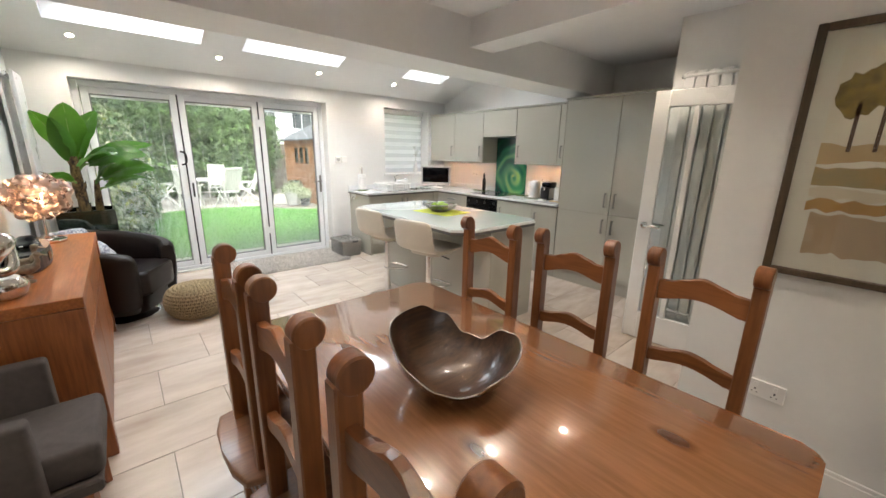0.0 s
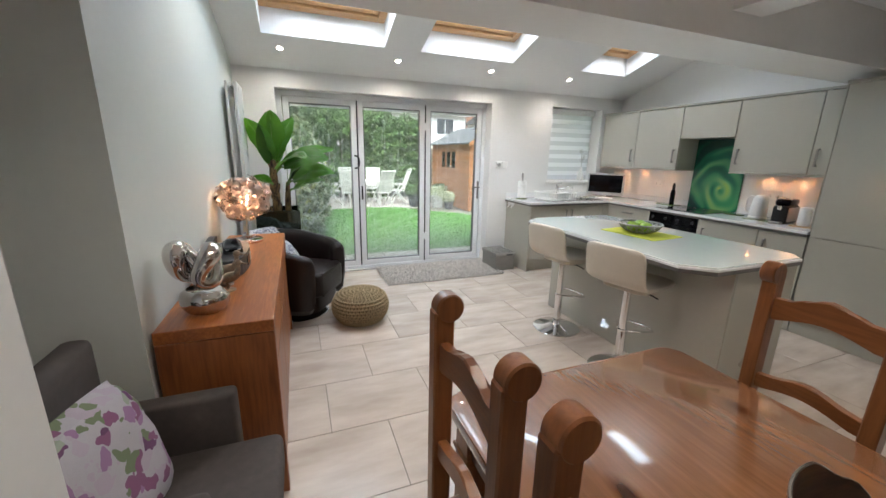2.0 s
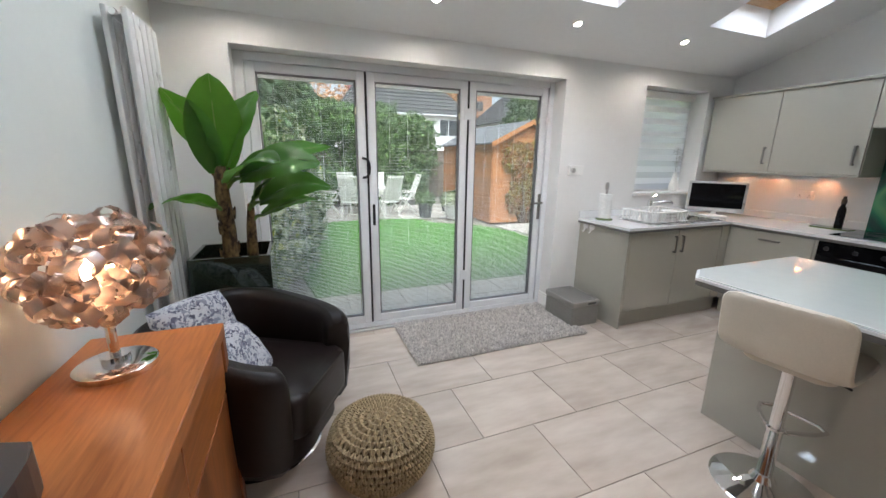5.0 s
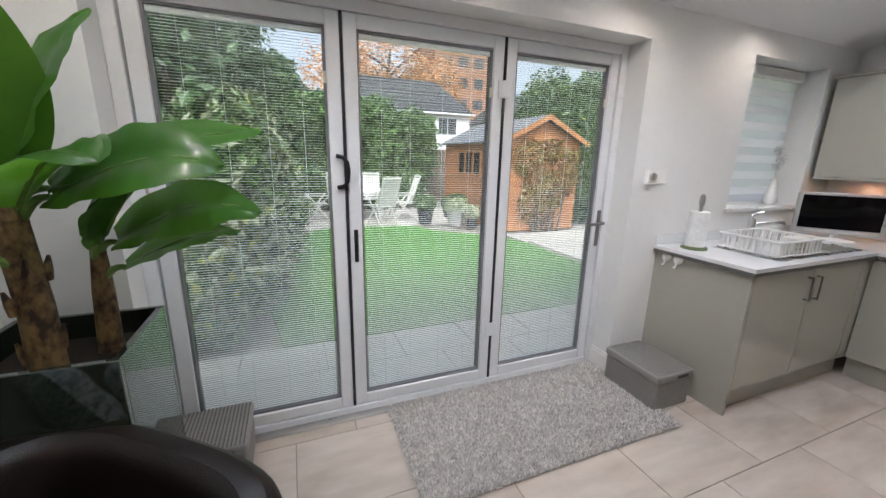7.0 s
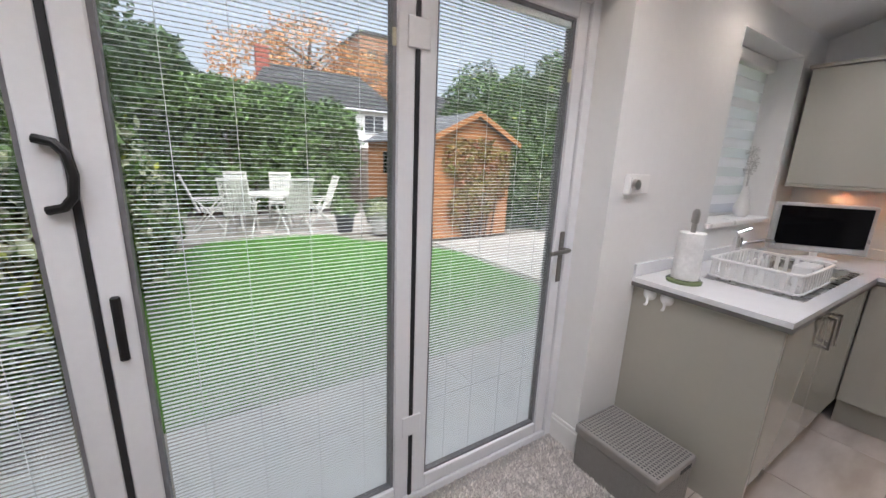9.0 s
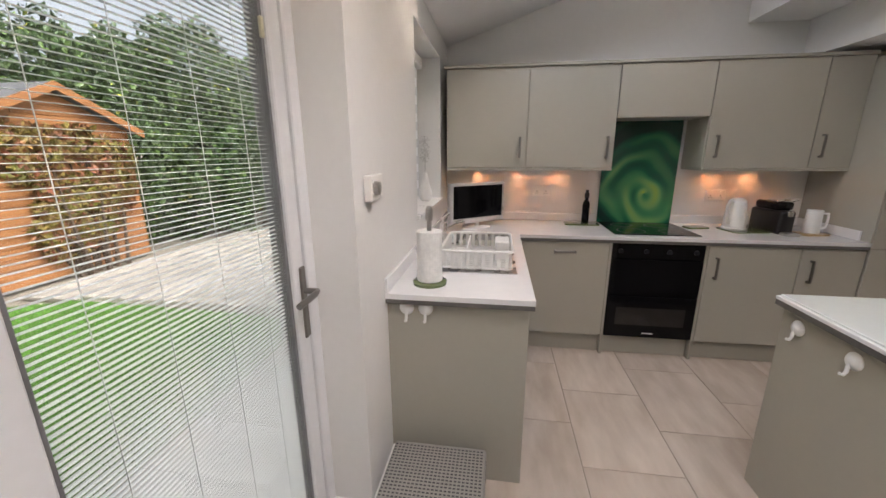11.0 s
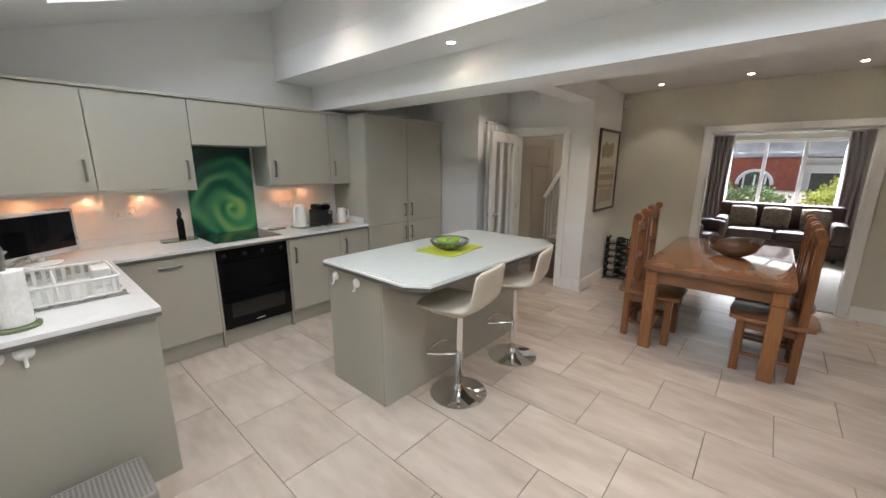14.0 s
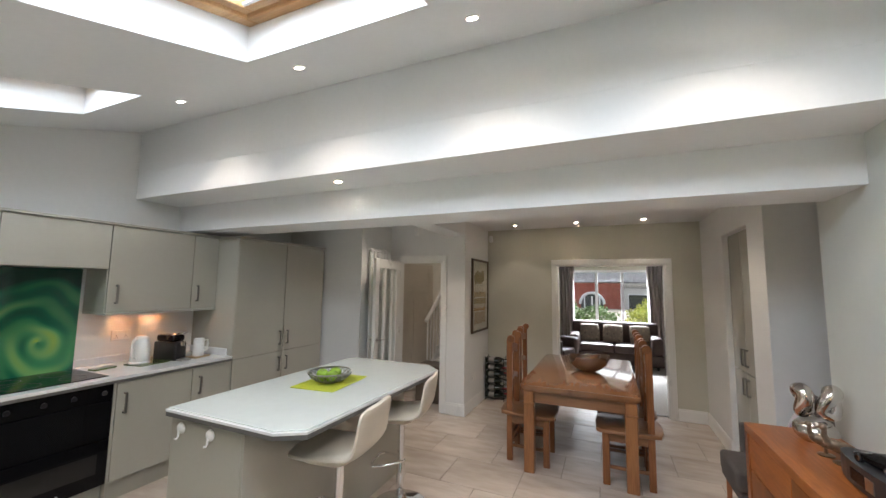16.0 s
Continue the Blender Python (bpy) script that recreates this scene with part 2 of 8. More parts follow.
WALL = material("wall_paint", (0.76, 0.755, 0.735), 0.6, scale=1.5, vary=0.02, fine=30, bump=0.05, bump_scale=350)
WALL_SAGE = material("wall_paint_pale_sage", (0.66, 0.685, 0.645), 0.55, scale=1.5, vary=0.02, fine=30, bump=0.05, bump_scale=350)
WALL_DINING = material("wall_paint_taupe", (0.58, 0.56, 0.47), 0.6, scale=1.5, vary=0.02, fine=30, bump=0.05, bump_scale=350)
CEIL = material("ceiling_paint", (0.82, 0.82, 0.815), 0.65, scale=1.5, vary=0.02, fine=30, bump=0.04, bump_scale=300)
WHITE = material("white_gloss_paint", (0.80, 0.79, 0.76), 0.3, scale=5, vary=0.02, fine=60, bump=0.02)
UPVC = material("white_frame", (0.74, 0.75, 0.76), 0.35, scale=4, vary=0.03, fine=50)
GASKET = material("black_gasket", (0.015, 0.015, 0.017), 0.6)
TILE = material("porcelain_tile", (0.66, 0.58, 0.505), 0.24, scale=3.2, vary=0.1, second=(0.40, 0.325, 0.26), fine=9, bump=0.03, bump_scale=60, stretch=(0.55, 1.7, 1), island=0.06, detail=1.8, span=(0.22, 0.72), rough_vary=0.02)
GROUT = material("grout", (0.25, 0.225, 0.195), 0.9, bump=0.2)
SAGE = material("gloss_sage_cabinet", (0.43, 0.415, 0.355), 0.1, scale=2, vary=0.015, fine=40, coat=0.6, rough_vary=0.03)
SAGE_MATT = material("sage_panel", (0.40, 0.385, 0.325), 0.3, scale=2, vary=0.02, fine=40)
STEEL = material("brushed_steel", (0.52, 0.51, 0.49), 0.3, 1.0, scale=6, vary=0.05, fine=200, stretch=(1, 1, 0.1))
HANDLE = material("satin_nickel", (0.26, 0.25, 0.235), 0.32, 1.0, scale=6, vary=0.05, fine=200)
CHROME = material("chrome", (0.85, 0.85, 0.86), 0.06, 1.0, scale=3, vary=0.02, rough_vary=0.03)
QUARTZ = material("white_quartz", (0.78, 0.79, 0.79), 0.14, scale=14, vary=0.02, second=(0.72, 0.73, 0.74), fine=320, coat=0.3, rough_vary=0.03)
EDGE_STRIP = material("dark_grey_edging", (0.13, 0.125, 0.115), 0.4)

# ---- the large structure ----
XW, XE, YN, YS, XD = -0.55, 4.55, 5.22, -0.51, -0.49
CEIL_D = 2.45


def slope(y):
    return 3.01 - 0.325 * (y - 3.0)


# floor slab under the tiles, hall and sitting room
structure("floor", boxes((-1.3, 4.85, -0.6, 5.60, -0.20, -0.006), (2.5, 4.85, -2.75, -0.6, -0.20, -0.006)), GROUT, "grey grout bed under the porcelain floor tiles", "floor")

# north wall: folding-door opening and kitchen window
DX0, DX1, DZ = -0.17, 2.39, 2.11
WX0, WX1, WZ0, WZ1 = 3.325, 4.187, 1.12, 2.13
structure("wall_north", boxes((-0.85, DX0, YN, 5.52, 0, 2.7), (DX0, DX1, YN, 5.52, DZ, 2.7), (DX1, WX0, YN, 5.52, 0, 2.7),
          (WX0, WX1, YN, 5.52, 0, WZ0), (WX0, WX1, YN, 5.52, WZ1, 2.7), (WX1, 4.85, YN, 5.52, 0, 2.7)), WALL,
          "white painted wall around the folding doors and window", "wall")
structure("wall_east", boxes((XE, 4.85, 1.0, YN, 0, 3.5)), WALL, "white painted wall behind the kitchen units", "wall")
structure("wall_west", boxes((-0.85, XW, 2.16, YN, 0, 3.5)), WALL_SAGE, "pale sage painted wall beside the sideboard", "wall")
structure("wall_alcove", boxes((-1.35, -1.2, 1.40, 2.28, 0, 2.45), (-1.2, -0.851, 2.16, 2.28, 0, 2.45)), WALL, "white painted walls of a shallow alcove", "wall")
# dining room west wall with the recess of the tall cupboard
CY0, CY1, CZ = 0.42, 1.16, 2.15
structure("wall_dining_west", boxes((-1.2, XD, YS, CY0, 0, CEIL_D), (-1.2, XD, CY1, 1.52, 0, CEIL_D), (-1.2, XD, CY0, CY1, CZ, CEIL_D),
          (-1.2, -0.53, CY0, CY1, 0, 0.1)), WALL, "off-white painted wall around a built-in cupboard", "wall")
LX0, LX1, LZ = -0.10, 1.24, 1.92
structure("wall_south", boxes((-1.2, LX0, -0.65, YS, 0, CEIL_D), (LX1, 2.40, -0.65, YS, 0, CEIL_D), (LX0, LX1, -0.65, YS, LZ, CEIL_D)), WALL_DINING,
          "taupe painted wall around the sitting-room doorway", "wall")
structure("wall_picture", boxes((2.25, 2.40, YS, 0.51, 0, CEIL_D)), WALL, "off-white wall that carries a framed picture", "wall")
HX0, HX1, HZ = 2.57, 3.24, 1.93
structure("wall_hall", boxes((2.40, HX0, 0.37, 0.50, 0, CEIL_D), (HX1, 3.36, 0.37, 0.50, 0, CEIL_D), (HX0, HX1, 0.37, 0.50, HZ, CEIL_D)), WALL,
          "white wall around the hall doorway", "wall")
structure("wall_radiator", boxes((3.36, 4.549, 0.37, 1.18, 0, CEIL_D)), WALL, "white wall behind the tall white radiator", "wall")

# ceilings and beams
structure("ceiling_dining", boxes((-1.3, 4.8, -0.65, 2.30, CEIL_D, 2.6)), CEIL, "flat white ceiling over the dining end", "ceiling")
BY0, BY1, BZ = 2.25, 2.64, 2.11
structure("beam_main", boxes((XW, XE, BY0, BY1, BZ, 2.6)), CEIL, "white boxed beam across the room", "beam")
structure("beam_step", boxes((XW, XE, BY1, 3.04, 2.36, 2.6)), CEIL, "white boxed step above the main beam", "beam")
structure("wall_upstand", boxes((XW, XE, 2.7, 3.04, 2.601, 3.25)), CEIL, "white wall face below the sloping ceiling", "wall")
structure("beam_pier", boxes((2.25, 2.50, 0.51, BY0, 2.25, 2.449)), CEIL, "white boxed beam above the opening to the kitchen", "beam")

SKY = ((-0.22, 0.88), (1.25, 2.33), (3.27, 3.97))
SY0, SY1 = 3.70, 4.665


def sloped_ceiling():
    bm = bmesh.new()

    def slab(x0, x1, y0, y1, depth=0.22):
        vs = [bm.verts.new((x, y, slope(y) + dz)) for dz in (0, depth) for x, y in ((x0, y0), (x1, y0), (x1, y1), (x0, y1))]
        for f in ((3, 2, 1, 0), (4, 5, 6, 7), (0, 1, 5, 4), (1, 2, 6, 5), (2, 3, 7, 6), (3, 0, 4, 7)):
            bm.faces.new([vs[i] for i in f])
    slab(XW - 0.2, XE + 0.2, 2.9, SY0)
    slab(XW - 0.2, XE + 0.2, SY1, 5.6)
    edges = [XW - 0.2] + [x for pair in SKY for x in pair] + [XE + 0.2]
    for a, b in zip(edges[::2], edges[1::2]):
        slab(a, b, SY0, SY1)
    return bm


structure("ceiling_sloping", sloped_ceiling(), CEIL, "white sloping ceiling with three roof windows", "ceiling")


def frame_x(bm, x0, x1, y0, y1, z0, z1, w, bevel=0.003):
    """A frame of four bars in an xz plane."""
    box(bm, x0, x0 + w, y0, y1, z0, z1, bevel)
    box(bm, x1 - w, x1, y0, y1, z0, z1, bevel)
    box(bm, x0 + w, x1 - w, y0, y1, z0, z0 + w, bevel)
    box(bm, x0 + w, x1 - w, y0, y1, z1 - w, z1, bevel)
    return bm


PINE = wood("pine_lining", (0.62, 0.38, 0.18), (0.45, 0.25, 0.10), "x", 6, 0.4)
PANE = pane_glass("window_glass")
LEAD = material("grey_flashing", (0.2, 0.2, 0.21), 0.5)
tilt = math.degrees(math.atan(-0.325))
for i, (a, b) in enumerate(SKY):
    rw = thing("roof_window", Matrix.Identity(4), "pine-framed roof window in the sloping ceiling", "window", "roof windows", "structure")
    m = pose((a + b) / 2, (SY0 + SY1) / 2, slope((SY0 + SY1) / 2) + 0.23, tilt, 0, 0)
    w, d = b - a, (SY1 - SY0) * 1.05
    bm = bmesh.new()
    for x0, x1, y0, y1 in ((-w / 2, -w / 2 + 0.07, -d / 2, d / 2), (w / 2 - 0.07, w / 2, -d / 2, d / 2), (-w / 2 + 0.07, w / 2 - 0.07, -d / 2, -d / 2 + 0.08), (-w / 2 + 0.07, w / 2 - 0.07, d / 2 - 0.08, d / 2)):
        box(bm, x0, x1, y0, y1, -0.03, 0.06, 0.006, m)
    part("window_frame", bm, PINE, rw, "varnished pine frame")
    bm = bmesh.new()
    for x0, x1, y0, y1 in ((-w / 2 + 0.075, -w / 2 + 0.125, -d / 2 + 0.085, d / 2 - 0.085), (w / 2 - 0.125, w / 2 - 0.075, -d / 2 + 0.085, d / 2 - 0.085),
                           (-w / 2 + 0.125, w / 2 - 0.125, -d / 2 + 0.085, -d / 2 + 0.135), (-w / 2 + 0.125, w / 2 - 0.125, d / 2 - 0.135, d / 2 - 0.085)):
        box(bm, x0, x1, y0, y1, -0.01, 0.05, 0.005, m)
    part("sash", bm, PINE, rw, "varnished pine sash")
    bm = bmesh.new()
    box(bm, -w / 2 + 0.125, w / 2 - 0.125, -d / 2 + 0.135, d / 2 - 0.135, 0.02, 0.026, 0, m)
    pane = part("pane", bm, PANE, rw)
    pane.visible_shadow = False
    bm = bmesh.new()
    rod(bm, m @ Vector((-w / 2 + 0.14, -d / 2 + 0.15, 0.0)), m @ Vector((w / 2 - 0.14, -d / 2 + 0.15, 0.0)), 0.009)
    part("ventilation_bar", bm, UPVC, rw, "white ventilation bar")

# skirting boards
SKIRT = WHITE


def skirting(name, runs):
    bm = bmesh.new()
    for x0, x1, y0, y1 in runs:
        box(bm, x0, x1, y0, y1, 0, 0.125, 0.003)
        dx, dy = (0.005, 0) if abs(x1 - x0) < abs(y1 - y0) else (0, 0.005)
        box(bm, x0 + dx * 0.5, x1 - dx * 0.5, y0 + dy * 0.5, y1 - dy * 0.5, 0.125, 0.145, 0.002)
    structure(name, bm, SKIRT, "white gloss skirting board", "baseboard")


skirting("baseboard_kitchen", [(XW, XW + 0.016, 2.16, YN), (XW + 0.016, DX0, YN - 0.016, YN), (DX1 - 0.0, 2.69, YN - 0.016, YN), (DX1 - 0.016, DX1, YN - 0.016, 5.37), (DX0, DX0 + 0.016, YN, 5.37)])
skirting("baseboard_dining", [(XD, XD + 0.016, YS + 0.016, CY0), (XD, XD + 0.016, CY1, 1.52), (-0.474, LX0 - 0.075, YS, YS + 0.016), (LX1 + 0.075, 2.234, YS, YS + 0.016),
                              (2.234, 2.25, YS, 0.526), (2.25, HX0 - 0.075, 0.51, 0.526), (-1.2, XD, 1.52, 1.536)])

# ---- kitchen units ----
def handle(parent, p, along="z", length=0.15, out=(-1, 0, 0)):
    """A flat bowed bar handle on two feet."""
    o = Vector(out)
    d = {"z": Vector((0, 0, 1)), "y": Vector((0, 1, 0)), "x": Vector((1, 0, 0))}[along]
    side = o.cross(d)
    bm = bmesh.new()
    for a, b, c0, c1 in ((-length / 2, length / 2, 0.022, 0.031), (-length / 2, -length / 2 + 0.012, 0.0, 0.024), (length / 2 - 0.012, length / 2, 0.0, 0.024)):
        vs = [Vector(p) + d * u + o * v + side * w for u in (a, b) for v in (c0, c1) for w in (-0.008, 0.008)]
        lo = [min(v[i] for v in vs) for i in range(3)]
        hi = [max(v[i] for v in vs) for i in range(3)]
        box(bm, lo[0], hi[0], lo[1], hi[1], lo[2], hi[2], 0.002)
    return part("handle", bm, HANDLE, parent, "brushed steel bar handle")


I4 = Matrix.Identity(4)
GAP = 0.003


def west_unit(name, label, y0, y1, z0, z1, xf, handles=(), doors=None, plinth=True, xb=XE):
    """A unit on the east wall whose doors face west at xf. handles: (y, z, along)."""
    u = thing(name, I4, label, "cabinet", "fitted kitchen units")
    part("body", boxes((xf + 0.022, xb, y0, y1, z0, z1)), SAGE_MATT, u)
    for (a, b, c, d), hs in doors or [((y0, y1, z0, z1), handles)]:
        door = part("door", boxes((xf, xf + 0.019, a + GAP, b - GAP, c + GAP, d - GAP), bevel=0.0015), SAGE, u)
        for y, z, along in hs:
            handle(door, (xf, y, z), along)
    if plinth:
        part("plinth", boxes((xf + 0.05, xf + 0.068, y0, y1, 0, z0 - 0.002)), SAGE_MATT, u)
    return u


XF = 3.935
west_unit("dishwasher_unit", "gloss sage integrated dishwasher front with a bar handle", 3.99, 4.63, 0.15, 0.855, XF, [(4.29, 0.785, "y")])
west_unit("base_unit", "gloss sage base cabinet beside the oven", 2.80, 3.355, 0.15, 0.855, XF, [(3.30, 0.70, "z")])
west_unit("base_unit", "narrow gloss sage base cabinet beside the tall unit", 2.435, 2.80, 0.15, 0.855, XF, [(2.735, 0.70, "z")])
XU = 4.215
west_unit("wall_unit", "gloss sage wall cabinet in the window corner", 4.575, 5.175, 1.352, 2.055, XU, [(4.625, 1.50, "z")], plinth=False)
west_unit("wall_unit", "gloss sage wall cabinet beside the cooker hood", 3.955, 4.575, 1.352, 2.055, XU, [(4.005, 1.50, "z")], plinth=False)
west_unit("hood_unit", "gloss sage cabinet over a built-in cooker hood", 3.345, 3.955, 1.70, 2.055, XU, (), plinth=False)
west_unit("wall_unit", "gloss sage wall cabinet beside the cooker hood", 2.685, 3.345, 1.352, 2.055, XU, [(3.285, 1.50, "z")], plinth=False)
west_unit("wall_unit", "narrow gloss sage wall cabinet beside the tall unit", 2.435, 2.685, 1.352, 2.055, XU, [(2.635, 1.50, "z")], plinth=False)
west_unit("tall_unit", "tall gloss sage larder cabinet with four doors", 1.20, 2.425, 0.15, 2.045, XF - 0.005, doors=[
    ((1.82, 2.425, 0.86, 2.045), [(1.872, 1.01, "z")]), ((1.20, 1.82, 0.86, 2.045), [(1.768, 1.01, "z")]),
    ((1.82, 2.425, 0.15, 0.86), [(1.872, 0.73, "z")]), ((1.20, 1.82, 0.15, 0.86), [(1.768, 0.73, "z")])])
structure("trim_cornice", boxes((XU - 0.012, 4.549, 2.436, 5.19, 2.056, 2.076), (XF - 0.02, 4.549, 1.19, 2.432, 2.046, 2.066), bevel=0.002), SAGE_MATT, "sage cornice strip on top of the cabinets", "trim")
structure("trim_pelmet", boxes((XU, 4.549, 3.956, 5.175, 1.334, 1.351), (XU, 4.549, 2.436, 3.344, 1.334, 1.351), bevel=0.001), SAGE_MATT, "sage light pelmet under the wall cabinets", "trim")
structure("trim_filler", boxes((XF + 0.004, XF + 0.06, 3.973, 3.989, 0, 0.855), (XF + 0.004, XF + 0.06, 3.356, 3.372, 0, 0.855), (XF - 0.002, 4.549, 2.4265, 2.434, 0.9, 2.044)), SAGE, "sage end panels beside the oven", "trim")

# oven
BLACK_GLASS = material("black_glass", (0.004, 0.004, 0.005), 0.06, scale=2, vary=0.05, spec=0.22, rough_vary=0.02)
BLACK = material("black_plastic", (0.009, 0.009, 0.01), 0.38, scale=12, vary=0.1)
GREYTEXT = material("pale_print", (0.6, 0.6, 0.6), 0.5)
ov = thing("oven", I4, "black glass built-in double oven under the hob", "oven")
part("body", boxes((XF + 0.03, 4.5, 3.376, 3.970, 0.15, 0.85)), BLACK, ov)
part("control_panel", boxes((XF - 0.002, XF + 0.029, 3.376, 3.970, 0.745, 0.852), bevel=0.003), BLACK_GLASS, ov)
upper = part("oven_door", boxes((XF - 0.004, XF + 0.029, 3.376, 3.970, 0.475, 0.741), bevel=0.003), BLACK_GLASS, ov)
lower = part("oven_door", boxes((XF - 0.004, XF + 0.029, 3.376, 3.970, 0.155, 0.471), bevel=0.003), BLACK_GLASS, ov)
part("window", boxes((XF - 0.0055, XF - 0.004, 3.44, 3.905, 0.25, 0.385)), material("smoked_window", (0.008, 0.008, 0.009), 0.12, coat=0.5), lower)
part("badge", boxes((XF - 0.0058, XF - 0.0042, 3.635, 3.71, 0.185, 0.193)), GREYTEXT, lower, "small pale maker's mark")
for y in (3.43, 3.915, 3.60, 3.75):
    part("knob", rod(bmesh.new(), (XF - 0.012, y, 0.80), (XF - 0.001, y, 0.80), 0.016, 0.017, 20), BLACK, ov)
part("plinth", boxes((XF + 0.05, XF + 0.068, 3.376, 3.970, 0, 0.148)), SAGE_MATT, ov)

# hob
hob = thing("hob", I4, "black glass ceramic hob set into the white worktop", "hob")
part("glass", boxes((4.0, 4.50, 3.38, 3.95, 0.9005, 0.906), bevel=0.002), BLACK_GLASS, hob)
RING = material("hob_ring_print", (0.10, 0.10, 0.10), 0.3)
for x, y, r in ((4.13, 3.53, 0.075), (4.13, 3.80, 0.095), (4.36, 3.53, 0.095), (4.36, 3.80, 0.075)):
    bm = bmesh.new()
    tube(bm, [(x + r * math.cos(a), y + r * math.sin(a), 0.9058) for a in np.linspace(0, 2 * math.pi, 33)[:-1]], 0.0012, 5, True)
    part("heat_zone", bm, RING, hob)

# sink run
u = thing("sink_unit", I4, "gloss sage sink cabinet with two doors", "cabinet", "fitted kitchen units")
part("body", boxes((2.711, XF + 0.02, 4.655, YN, 0.15, 0.855)), SAGE_MATT, u)
for a, b, hx in ((2.711, 3.275, 3.23), (3.275, 3.84, 3.32)):
    d = part("door", boxes((a + GAP, b - GAP, 4.633, 4.652, 0.153, 0.852), bevel=0.0015), SAGE, u)
    handle(d, (hx, 4.633, 0.73), "z", 0.15, (0, -1, 0))
part("corner_post", boxes((3.843, XF + 0.019, 4.633, 4.65, 0.15, 0.852)), SAGE, u)
part("plinth", boxes((2.711, XF + 0.05, 4.685, 4.702, 0, 0.148)), SAGE_MATT, u)
part("end_panel", boxes((2.69, 2.709, 4.632, YN, 0, 0.856), bevel=0.001), SAGE_MATT, u, "sage end panel that reaches the floor")

# worktops and upstands
SINK_X0, SINK_X1, SINK_Y0, SINK_Y1 = 3.0, 3.93, 4.68, 5.045
wt = thing("worktop", I4, "white quartz-effect worktop with a dark edge", "worktop")
for nm, z0, z1, mat, lab, o in (("top", 0.8775, 0.90, QUARTZ, "white speckled top", 0.0), ("edging", 0.857, 0.877, EDGE_STRIP, "dark grey lower edge", 0.001)):
    for d in ((2.665 + o, SINK_X0, 4.612 + o, YN), (SINK_X0, SINK_X1, 4.612 + o, SINK_Y0), (SINK_X0, SINK_X1, SINK_Y1, YN), (SINK_X1, XE, 4.612 + o, YN), (3.92 + o, XE, 2.436, 4.612 + o)):
        part(nm, boxes((*d, z0, z1)), mat, wt, lab)
part("upstand", boxes((2.665, XE - 0.013, YN - 0.013, YN, 0.901, 0.965), (XE - 0.013, XE, 2.436, YN, 0.901, 0.965), (4.0, XE - 0.013, 2.436, 2.449, 0.901, 0.965), bevel=0.002), QUARTZ, wt)

sk = thing("sink", I4, "inset stainless steel sink with a ribbed drainer", "sink")
SINKM = material("sink_steel", (0.55, 0.55, 0.54), 0.28, 1.0, scale=20, vary=0.06, fine=200)
bm = bmesh.new()
sink_edge = (SINK_X0 - 0.008, SINK_X1 + 0.008, SINK_Y0 - 0.008, SINK_Y1 + 0.008)
bx0, bx1, by0, by1 = 3.50, 3.90, 4.71, 5.015
for d in ((sink_edge[0], bx0, sink_edge[2], sink_edge[3], 0.897, 0.9035), (bx1, sink_edge[1], sink_edge[2], sink_edge[3], 0.897, 0.9035), (bx0, bx1, sink_edge[2], by0, 0.897, 0.9035), (bx0, bx1, by1, sink_edge[3], 0.897, 0.9035)):
    box(bm, *d)
part("rim", bm, SINKM, sk)
bm = bmesh.new()
for d in ((bx0 - 0.002, bx0, by0, by1, 0.74, 0.897), (bx1, bx1 + 0.002, by0, by1, 0.74, 0.897), (bx0, bx1, by0 - 0.002, by0, 0.74, 0.897), (bx0, bx1, by1, by1 + 0.002, 0.74, 0.897), (bx0, bx1, by0, by1, 0.738, 0.74)):
    box(bm, *d)
part("bowl", bm, SINKM, sk)
for i in range(7):
    part("rib", boxes((3.04, 3.46, 4.70 + i * 0.05, 4.708 + i * 0.05, 0.9035, 0.9065), bevel=0.001), SINKM, sk)
part("waste", lathe(bmesh.new(), [(0.04, 0.7402), (0.04, 0.743), (0.02, 0.7425), (0.0, 0.741)], 20, Matrix.Translation((3.71, 4.86, 0))), CHROME, sk)

tap = thing("mixer_tap", pose(3.41, 5.085, 0.9), "tall chrome lever mixer tap behind the sink", "tap")
part("body", lathe(bmesh.new(), [(0.028, 0), (0.028, 0.012), (0.022, 0.018), (0.022, 0.15), (0.018, 0.165), (0.0, 0.165)], 20), CHROME, tap, smooth=True)
part("spout", tube(bmesh.new(), [(0, 0, 0.12), (0.03, -0.02, 0.135), (0.12, -0.07, 0.15), (0.17, -0.10, 0.148), (0.175, -0.103, 0.13)], 0.011, 10), CHROME, tap, smooth=True)
part("lever", tube(bmesh.new(), [(0, 0, 0.165), (-0.01, 0.005, 0.19), (0.05, -0.03, 0.215)], 0.007, 8), CHROME, tap, smooth=True)

# green glass splashback
SPLASH = bpy.data.materials.new("green_swirl_glass")
SPLASH.use_nodes = True
n, l = SPLASH.node_tree.nodes, SPLASH.node_tree.links
co = n.new("ShaderNodeTexCoord")
sep = n.new("ShaderNodeSeparateXYZ")
l.new(co.outputs["Object"], sep.inputs[0])


def m2(op, a, b=None, c=None):
    k = n.new("ShaderNodeMath")
    k.operation = op
    for i, v in enumerate((a, b, c)):
        if v is None:
            continue
        if isinstance(v, (int, float)):
            k.inputs[i].default_value = v
        else:
            l.new(v, k.inputs[i])
    return k.outputs[0]


